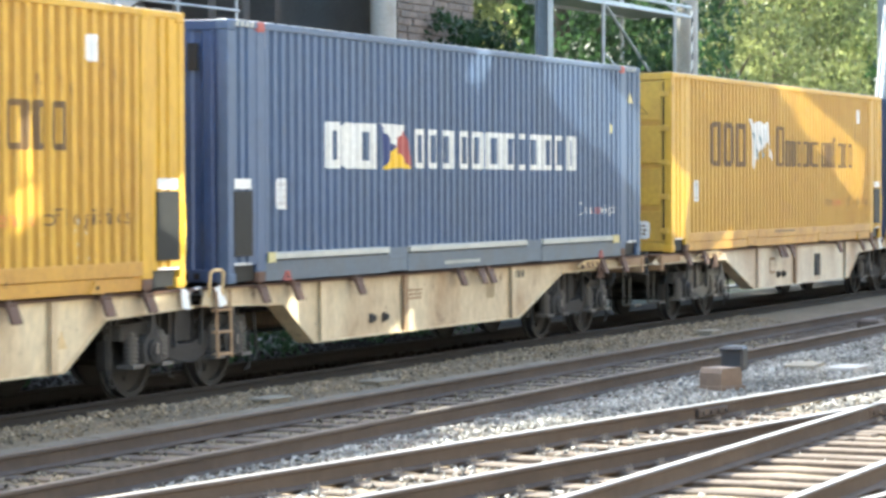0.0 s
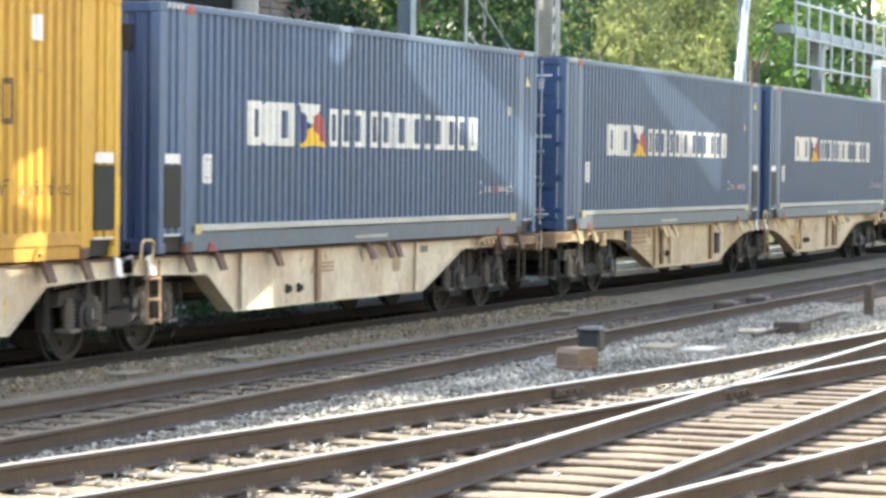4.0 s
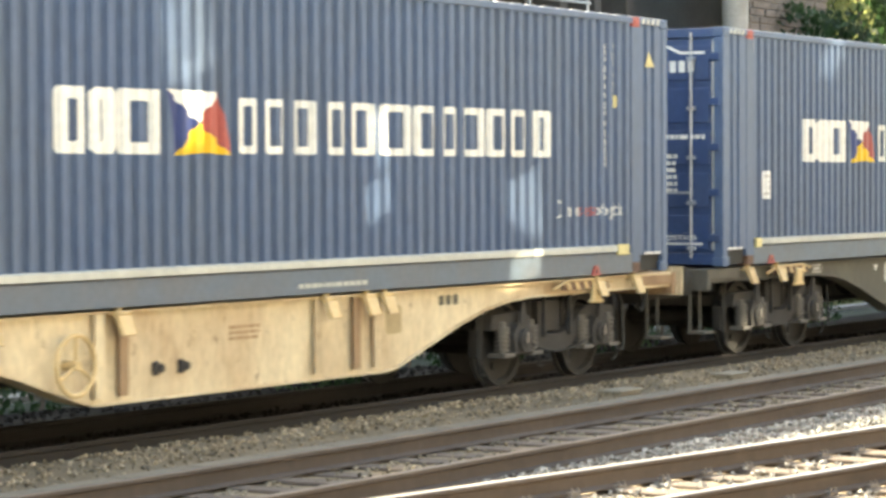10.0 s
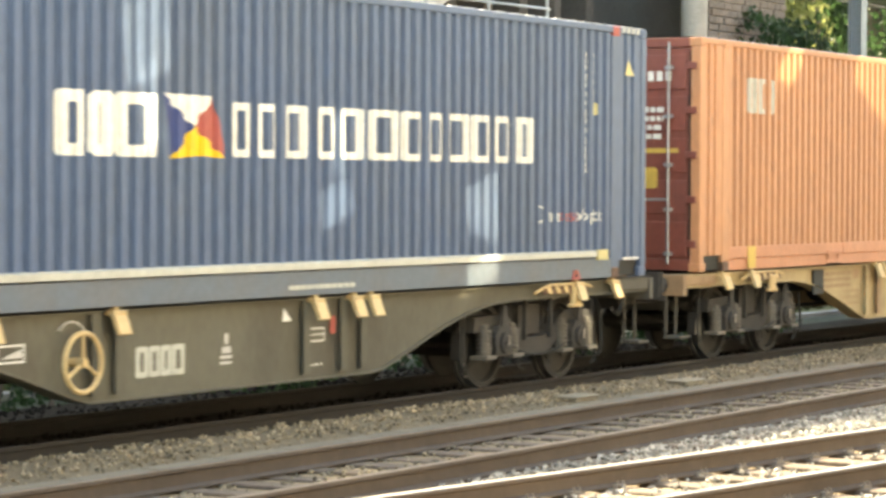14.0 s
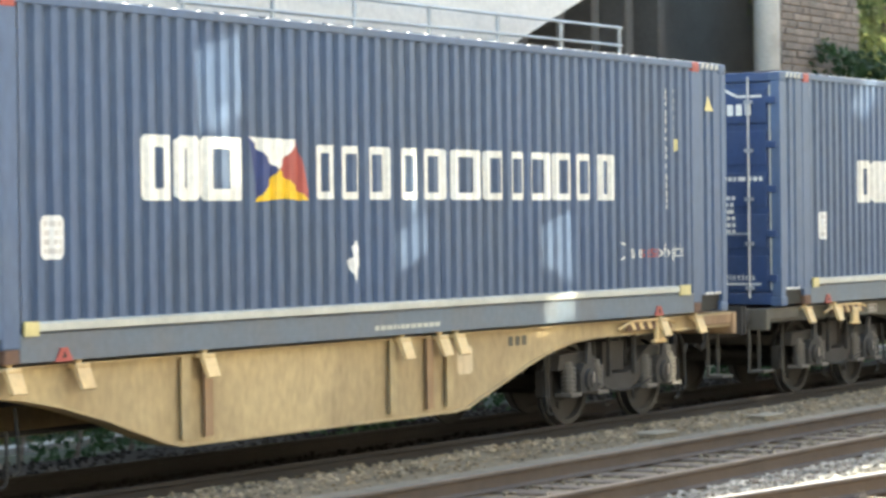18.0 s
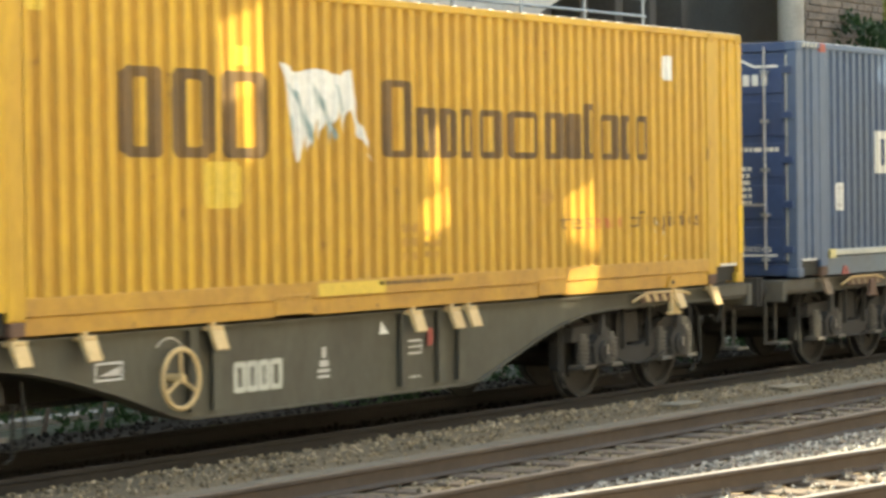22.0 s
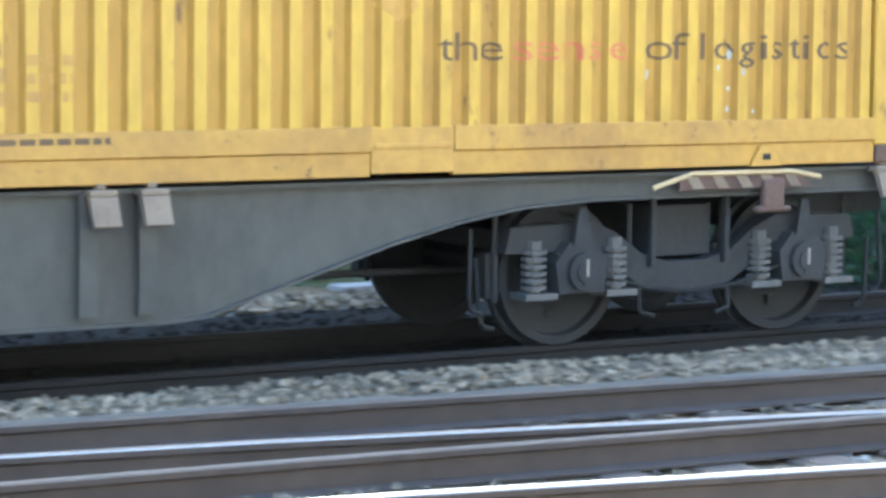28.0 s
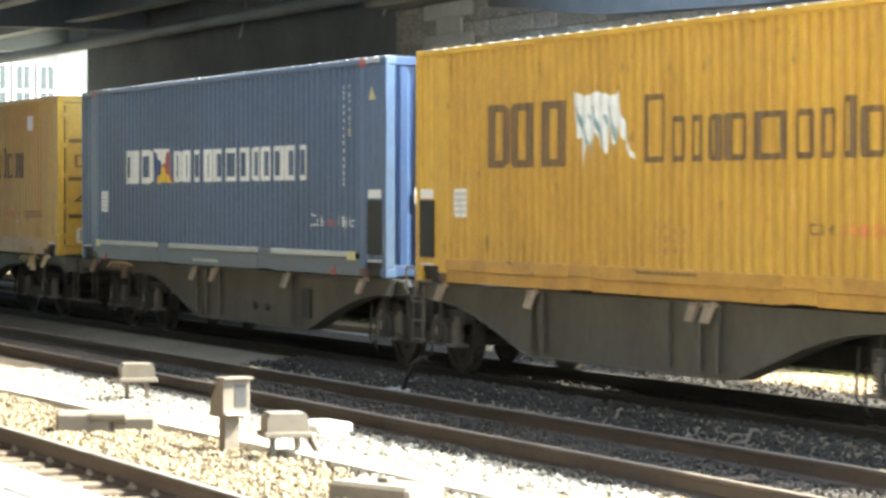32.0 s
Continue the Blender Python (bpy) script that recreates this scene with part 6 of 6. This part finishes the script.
    # bridge and abutment at the other side
    br = thing("road_bridge", "dark road bridge with deep girders over the tracks", "bridge")
    part("deck", boxes((-112, -50, -20, 26, 8.1, 8.9), (-50, -44.5, -20, 22.6, 8.1, 8.9)), "concrete_dark", br)
    for i in range(12):
        yy = 24.5 - i * 3.4
        part("girder", boxes((-112, -50.2, yy - 0.05, yy + 0.05, 7.0, 8.1), (-112, -50.2, yy - 0.25, yy + 0.25, 6.96, 7.0)), "girder", br)
    # Slab out of view, added to keep sky light off train and platform.
    part("near_span", boxes((-44.5, -13, -20, 10.9, 7.3, 8.1)), "concrete_dark", br, "unseen side span added to shade train and platform")
    part("edge_beam", boxes((-44.9, -44.4, -20, 22.7, 7.0, 9.4), bevel=0.02), "girder", br)
    for xx in (-50, -60, -72, -84, -98):
        part("cross_beam", boxes((xx, xx + 0.4, -20, 24.6, 6.8, 7.6)), "girder", br)
    part("pipe", tube([(-111, 22.0, 6.5), (-52, 22.0, 6.5)], 0.16, 10), "girder", br)
    part("cable", tube([(-53, 22.6, 7.2), (-52.8, 22.5, 6.6), (-53.5, 22.6, 6.1)], 0.03, 6), "label", br)
    part("cable", tube([(-62, 22.6, 7.2), (-61.8, 22.5, 6.6), (-62.5, 22.6, 6.1)], 0.03, 6), "label", br)
    stone_wall("wall_abutment", "abutment of pale and sooty stone blocks beside the bridge", -53.5, -30, 22.9, -0.2, 6.2, "ashlar", 0.33, 1.0, 12)
    q = thing("quoin", "pale quoin of large alternating stone blocks at the abutment", "quoin", at=pose(-51.8, 22.78, 0), kind="structure")
    for i in range(18):
        a, b = (0.0, 2.4) if i % 2 else (0.65, 1.85)
        part("stone_block", boxes((a + 0.01, b - 0.01, 0, 0.08, 0.26 + i * 0.33, 0.58 + i * 0.33), bevel=0.015), "concrete_white", q)
    solid("bearing_beam", boxes((-53.6, -47.8, 22.2, 23.3, 6.22, 7.9), bevel=0.03), "concrete", "weathered grey concrete bearing beam on the abutment", "beam", kind="structure")
    solid("bearing_beam", prism([(-47.7, 5.9), (-42.9, 5.45), (-37.7, 5.3), (-30, 5.2), (-30, 8.4), (-47.7, 8.4)], 22.35, 22.85), "concrete_dark", "long grey concrete beam above the stone courses", "beam", kind="structure")
    solid("wall_under_bridge", boxes((-77.3, -53.5, 23.2, 24, -0.3, 8.0)), "blue_concrete", "wall under the bridge with haze in its colour", "wall", kind="structure")
    fb = thing("far_building", "pale building with white windows beyond the bridge", "building", at=pose(-150, 0, -0.3))
    # Dark concrete on wall and wing puts their grey shade into the colour.
    part("wall", boxes((-3, 0, 8, 43.3, 0, 14)), "concrete_dark", fb, "grey wall between tall windows")
    part("annex", boxes((-6, -1, 43.3, 48, 0, 14)), "concrete_dark", fb, "plain grey wing")
    part("plinth", boxes((-1, -0.6, 43.31, 43.85, 0, 9.5), (-1, -0.8, 43.85, 45.1, 0, 9.0)), "concrete", fb, "pale lower part of the wing")
    for i in range(17):
        for z in (3.2, 7.0):
            y = 19.7 + i * 1.4
            w = part("window", boxes((0.0, 0.06, y, y + 1.1, z, z + 3.15)), "white", fb)
            for j in range(2):
                for q in range(2):
                    part("pane", boxes((0.06, 0.07, y + 0.14 + j * 0.43, y + 0.53 + j * 0.43, z + 0.12 + q * 1.5, z + 1.5 + q * 1.5)), "glass", w)
    # low wall of pale blocks continues the bank
    stone_wall("wall_low", "long low wall of sooty stone behind the grass bank", -30, 4, 24.2, -0.2, 2.2, "brick_sooty", 0.45, 1.1, 14)
# ---- between and beside the tracks ----
def clear_of_rails(x, y):
    ok = np.ones(len(x), bool)
    for line, lo, hi in ((centre_freight, -200, 300), (centre_second, -200, 300), (centre_fourth, -200, 300), (centre_cross, -10, 50), (centre_near, 0, 60)):
        c = np.array([line(v) for v in x])
        inside = (x > lo) & (x < hi)
        ok &= ~(inside & (np.abs(np.abs(y - c) - 0.755) < 0.10))
    return ok


def stones(name, label, x0, x1, y0, y1, per_m2, size, level, seed, hump=0.03, mat="stone", fade=None):
    rng = np.random.default_rng(seed)
    n = int((x1 - x0) * (y1 - y0) * per_m2)
    x, y = rng.uniform(x0, x1, n), rng.uniform(y0, y1, n)
    ok = clear_of_rails(x, y)
    ok &= ~((x < -9) & (np.abs(y - 9.6 - 0.03 * x) < 0.16))
    x, y = x[ok], y[ok]
    bare = np.zeros(len(x), bool)
    for line, lo, hi in ((centre_cross, 8, 28), (centre_fourth, -40, 45), (centre_near, 16, 45)):
        bare |= (x > lo) & (x < hi) & (np.abs(y - np.array([line(v) for v in x])) < 1.32)
    keep = ~bare | (rng.uniform(0, 1, len(x)) < 0.16)
    if fade:
        keep &= rng.uniform(0, 1, len(x)) < np.clip((x - fade[0]) / (fade[1] - fade[0]), 0, 1)
    x, y = x[keep], y[keep]
    lvl = np.array([hump * noise.noise((a * 0.5, b * 0.9, seed)) for a, b in zip(x, y)])
    z = level + lvl + rng.uniform(-0.015, 0.02, len(x)) + np.array([lift(a, b) + shoulder(b) for a, b in zip(x, y)])
    me = scatter_mesh(name, np.stack([x, y, z], 1), rng.uniform(0.55, 1.25, len(x)) * size, mat, "stone", seed)
    return tagged(new(name, me), label, "ballast", kind="stuff")


def metal_box(name, label, x, y, w, d, h, leg, mat, lid=0.03, turn=0):
    b = thing(name, label, "trackside box", at=pose(x, y, BED_Z, 0, 0, turn))
    if leg:
        for dx in (-w * 0.3, w * 0.3):
            part("leg", boxes((dx - 0.025, dx + 0.025, -0.03, 0.03, -0.1, leg + 0.02)), mat, b)
    part("housing", prism([(-w / 2, leg), (w / 2, leg), (w / 2, leg + h * 0.75), (w * 0.42, leg + h), (-w * 0.42, leg + h), (-w / 2, leg + h * 0.75)], -d / 2, d / 2), mat, b)
    part("rim", boxes((-w / 2 - lid, w / 2 + lid, -d / 2 - lid, d / 2 + lid, leg - 0.02, leg + 0.03), bevel=0.006), mat, b)
    return b


def build_yard():
    stones("ballast_stones", "loose grey-white ballast stones between the tracks", 12, 46, 13.4, 14.05, 170, 0.027, -0.165, 41, mat="stone_tan")
    stones("ballast_stones", "sparse dusty stones beside the cable trough", 12, 46, 13.14, 13.5, 80, 0.024, -0.165, 50, mat="stone_tan")
    stones("ballast_stones", "heaped dusty stones beside the freight rail", -8, 12, 13.2, 14.12, 260, 0.034, -0.155, 51, mat="stone_tan")
    stones("ballast_stones", "brown stones beside the freight rail", -17, -8, 13.2, 14.12, 150, 0.03, -0.16, 52, mat="stone_brown", fade=(-17, -8))
    stones("ballast_stones", "stones beside the freight rail, darkened for the shade there", -36, -6, 13.2, 14.12, 230, 0.036, -0.16, 53, mat="stone_shaded", fade=(-6, -16))
    stones("ballast_stones", "dusty stones along the rail of the through track", -14, 40, 12.27, 12.8, 60, 0.026, -0.17, 40, mat="stone_tan")
    stones("ballast_stones", "loose grey ballast stones between the rails of the through track", -14, 42, 10.75, 12.05, 60, 0.03, -0.192, 42, mat="stone_brown")
    stones("ballast_stones", "pale ballast stones beside the crossover", 9, 48, 7.2, 10.55, 260, 0.034, -0.19, 43)
    stones("ballast_stones", "pale ballast stones between sunlit sleepers", 13, 34, 3.5, 7.3, 120, 0.028, -0.225, 44)
    stones("ballast_stones", "bright sunlit ballast stones round the ground signals", -36, -9, 8.75, 9.6, 420, 0.034, -0.16, 45)
    # Tan stone here: half shade among the stones is put into the colour.
    stones("ballast_stones", "tan ballast stones round the ground signals", -36, -9, 6.95, 8.75, 420, 0.034, -0.175, 56, mat="stone_tan")
    stones("ballast_stones", "pale ballast stones between the station track's rails", -34, -12, 5.0, 6.75, 150, 0.030, -0.20, 46, mat="stone_tan")
    stones("ballast_stones", "ballast stones under the train, its shade in their colour", -36, 40, 14.36, 17.85, 60, 0.034, -0.165, 47, mat="stone_shaded")
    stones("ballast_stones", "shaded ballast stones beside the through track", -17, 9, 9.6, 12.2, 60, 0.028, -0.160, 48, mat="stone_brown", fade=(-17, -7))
    stones("ballast_stones", "ballast stones of the through track, darkened for the train's shade", -36, -5, 10.2, 13.2, 210, 0.036, -0.168, 54, mat="stone_shaded", fade=(-5, -16))
    stones("ballast_stones", "sunlit ballast stones along the through track", -36, -10, 9.6, 10.2, 380, 0.034, -0.16, 55, fade=(-10, -15))
    stones("ballast_stones", "pale ballast stones along the edge of the service path", -40, 12, 17.95, 18.85, 120, 0.05, -0.17, 49, mat="stone_tan")
    # bolted rail joints
    plate = boxes((-0.35, 0.35, -0.05, 0.05, -0.13, -0.045), bevel=0.01)
    for i in range(4):
        rod((-0.26 + i * 0.175, -0.075, -0.088), (-0.26 + i * 0.175, 0.075, -0.088), 0.02, plate, 6)
    plate = mesh_of("fishplate", plate, "rail_side")
    for line, off, x in ((centre_cross, 0.755, 26.4), (centre_cross, -0.755, 27.0), (centre_fourth, 0.755, -14.0)):
        s = math.degrees(math.atan((line(x + 0.1) - line(x - 0.1)) / 0.2))
        tagged(new("fishplate", plate), "bolted joint plate on the rail", "rail joint", "rail joints").matrix_world = pose(x, line(x) + off, 0, 0, 0, s)
    # cable trough lids
    lid = mesh_of("trough_lid", boxes((0.01, 0.99, -0.14, 0.14, 0, 0.06), bevel=0.008), "trough")
    t = thing("cable_trough", "dust-covered concrete cable trough between the tracks", "cable trough", kind="structure")
    for i in range(40):
        part("trough_lid", lid, None, t, at=pose(-6 + i, 12.98, -0.19 + lift(-5.5 + i, 12.98), 0, 0, 0.4 * math.sin(i)))
    t = thing("cable_trough", "pale concrete cable trough through the bright ballast", "cable trough", kind="structure")
    lid = mesh_of("trough_lid", boxes((0.006, 0.994, -0.14, 0.14, -0.08, 0.05), bevel=0.008), "concrete")
    for i in range(27):
        part("trough_lid", lid, None, t, at=pose(-36 + i, 9.6 + 0.03 * (i - 36), -0.155, 0, 0, 1.7))
    # concrete blocks beside the freight track
    for x, y in ((26.5, 13.4), (29.4, 13.42), (41.5, 13.15)):
        b = thing("concrete_block", "small tan concrete block beside the freight track", "concrete block", at=pose(x, y, BED_Z), group="blocks beside the track")
        part("block", boxes((-0.26, 0.26, -0.12, 0.12, -0.05, 0.10), bevel=0.015), "concrete_tan", b)
        part("lid", boxes((-0.28, 0.28, -0.14, 0.14, 0.10, 0.13), bevel=0.008), "concrete_tan", b)
    # point machine by the crossover
    b = metal_box("junction_box", "rust-brown metal junction box on the ballast", 30.55, 9.54, 0.40, 0.32, 0.24, 0.05, "box_rust", turn=-20)
    m = thing("point_indicator", "black point indicator on a short post", "point indicator", at=pose(31.35, 9.62, BED_Z))
    part("post", boxes((-0.05, 0.05, -0.05, 0.05, 0, 0.3)), "box_black", m)
    part("housing", boxes((-0.12, 0.12, -0.14, 0.14, 0.2, 0.5), bevel=0.03), "box_black", m)
    part("hood", boxes((-0.15, 0.0, -0.15, 0.15, 0.44, 0.48), bevel=0.01), "box_black", m)
    for i, (x, y) in enumerate(((34.3, 9.0), (34.6, 9.66), (38.6, 9.4))):
        solid("cover_slab", boxes((-0.42, 0.42, -0.2, 0.2, 0, 0.07), bevel=0.01), "concrete_tan" if i else "concrete", "flat pale cover slab on the ballast", "slab", at=pose(x, y, BED_Z + 0.02, 0, 0, 6 * i), group="cover slabs")
    m = thing("point_rods", "dark point rods and a lever on the ballast", "point rods", at=pose(40, 8.9, BED_Z))
    part("rod", tube([(-3, 0.1, 0.1), (3.6, 0.2, 0.12)], 0.03, 6), "rail_side", m)
    part("lever_box", boxes((-1.4, -0.6, -0.2, 0.2, 0.02, 0.22), bevel=0.02), "rail_side", m)
    solid("marker_post", boxes((-0.09, 0.09, -0.07, 0.07, 0, 0.55), bevel=0.015), "sleeper", "short brown marker post beside the crossover", "post", at=pose(44.6, 8.9, BED_Z))
    for x in (43.4, 45.6):
        solid("rail_lubricator", boxes((-0.25, 0.25, -0.18, 0.18, 0, 0.26), bevel=0.04), "rail_side", "rusty device bolted inside the rail", "track device", at=pose(x, 11.0, BED_Z), group="track devices")
    # ground signals and boxes on the bright ballast
    s = thing("ground_signal", "grey-brown ground signal with a slanted hood on a post", "ground signal", at=pose(-24.02, 8.58, BED_Z, 0, 0, 8))
    part("post", boxes((-0.06, 0.06, -0.075, 0.075, -0.1, 0.40)), "box_grey", s)
    part("housing", prism([(-0.12, 0.36), (0.15, 0.36), (0.15, 0.70), (0.06, 0.72), (-0.12, 0.50)], -0.14, 0.14, None, "y"), "box_grey", s)
    part("lens_recess", boxes((0.148, 0.156, -0.02, 0.10, 0.45, 0.66)), "box_black", s)
    part("hood", boxes((0.02, 0.19, -0.155, 0.155, 0.71, 0.73)), "box_grey", s)
    part("shelf", boxes((0.14, 0.21, -0.12, 0.09, 0.38, 0.405)), "label", s)
    metal_box("relay_box", "grey-brown relay box on two legs", -30.1, 9.62, 0.38, 0.32, 0.19, 0.30, "box_grey", turn=80)
    metal_box("relay_box", "grey-brown relay box on two legs with loose cables", -23.03, 8.76, 0.38, 0.34, 0.20, 0.26, "box_grey", turn=80)
    c = thing("cables", "loose cables below the relay box", "cable", at=pose(-22.88, 8.9, BED_Z))
    for i in range(3):
        part("cable", tube([(0.05 * i, 0.02, 0.25), (0.06 * i + 0.03, 0.08, 0.1), (0.3 + 0.05 * i, 0.2 + 0.05 * i, 0.02)], 0.012, 6), "casting" if i == 2 else "black", c)
    p = thing("point_machine", "low grey-brown point machine cover beside the rail", "point machine", at=pose(-26.5, 8.1, BED_Z, 0, 0, 70))
    part("cover", boxes((-0.45, 0.1, -0.22, 0.22, 0.0, 0.24), bevel=0.03), "box_grey", p)
    part("side_cover", boxes((0.1, 0.55, -0.16, 0.16, 0.0, 0.2), bevel=0.03), "box_grey", p)
    part("cylinder", rod((-0.1, -0.2, 0.2), (0.25, -0.2, 0.2), 0.06), "box_grey", p)
    p = thing("point_machine", "low tan point machine cover with bolts", "point machine", at=pose(-19.35, 8.2, BED_Z, 0, 0, 22))
    part("cover", boxes((-0.44, 0.44, -0.22, 0.22, 0.0, 0.2), bevel=0.03), "box_grey", p)
    part("bolt", boxes((-0.06, 0.06, -0.05, 0.05, 0.2, 0.24), bevel=0.01), "box_grey", p)
    solid("cable_box", boxes((-0.3, 0.3, -0.2, 0.2, 0, 0.18), bevel=0.02), "concrete_white", "pale concrete cable box on the bright ballast", "cable box", at=pose(-25.1, 9.95, BED_Z, 0, 0, 3))
    solid("stump_post", boxes((-0.065, 0.065, -0.06, 0.06, -0.1, 0.41), (-0.085, 0.085, -0.08, 0.08, 0.41, 0.45), bevel=0.012), "concrete_tan", "short weathered concrete post on the ballast", "post", at=pose(-10.83, 10.06, BED_Z))
    b = thing("trackside_lever", "dark bent lever on a small pale foot beside the freight rail", "lever", at=pose(-30.4, 13.1, BED_Z))
    part("arm", tube([(0, 0, 0.02), (0.1, 0, 0.2), (0.35, 0, 0.42), (0.7, 0, 0.50)], 0.03, 8), "rail_grimy", b)
    part("foot", boxes((-0.35, 0.1, -0.12, 0.12, 0.0, 0.07), bevel=0.01), "concrete", b)
    # platform, and an unseen pale building behind the viewer
    pl = thing("platform", "paved station platform with a concrete edge", "platform", kind="structure")
    part("surface", boxes((-140, 6, -9, 4.0, -0.3, 0.54)), "paving", pl)
    cop = mesh_of("edge_slab", boxes((0.01, 0.99, 0, 0.36, -0.6, 0.01), bevel=0.01), "concrete")
    for i in range(60):
        part("edge_slab", cop, None, pl, at=pose(-54 + i, 4.0, 0.55))
    # Unseen block, added to give the patch lamps panes to hang before.
    ob = thing("office_block", "unseen office block with glass windows, added behind the patch lamps", "building")
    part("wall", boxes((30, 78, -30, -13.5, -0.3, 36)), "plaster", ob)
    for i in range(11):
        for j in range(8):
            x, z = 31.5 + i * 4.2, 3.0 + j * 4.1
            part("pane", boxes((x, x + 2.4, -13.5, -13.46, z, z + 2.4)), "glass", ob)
    # Reflector building: its pale sunlit wall is added to brighten the train's near side.
    sb = thing("station_building", "unseen pale building added behind the platform to bounce light", "building")
    part("wall", boxes((-90, 29, -13, -12, -0.3, 12)), "pale_plaster", sb)
    part("roof", boxes((-91, 29.5, -24, -11.4, 12, 12.4)), "concrete_dark", sb)
    for i in range(19):
        x = -84 + i * 6
        w = part("window", boxes((x, x + 1.8, -12.02, -11.96, 2.2, 4.6)), "white", sb)
        part("pane", boxes((x + 0.1, x + 0.85, -11.96, -11.95, 2.3, 4.5)), "glass", w)
        part("pane", boxes((x + 0.95, x + 1.7, -11.96, -11.95, 2.3, 4.5)), "glass", w)
build_tracks()
build_train()
build_back()
build_yard()
motions()
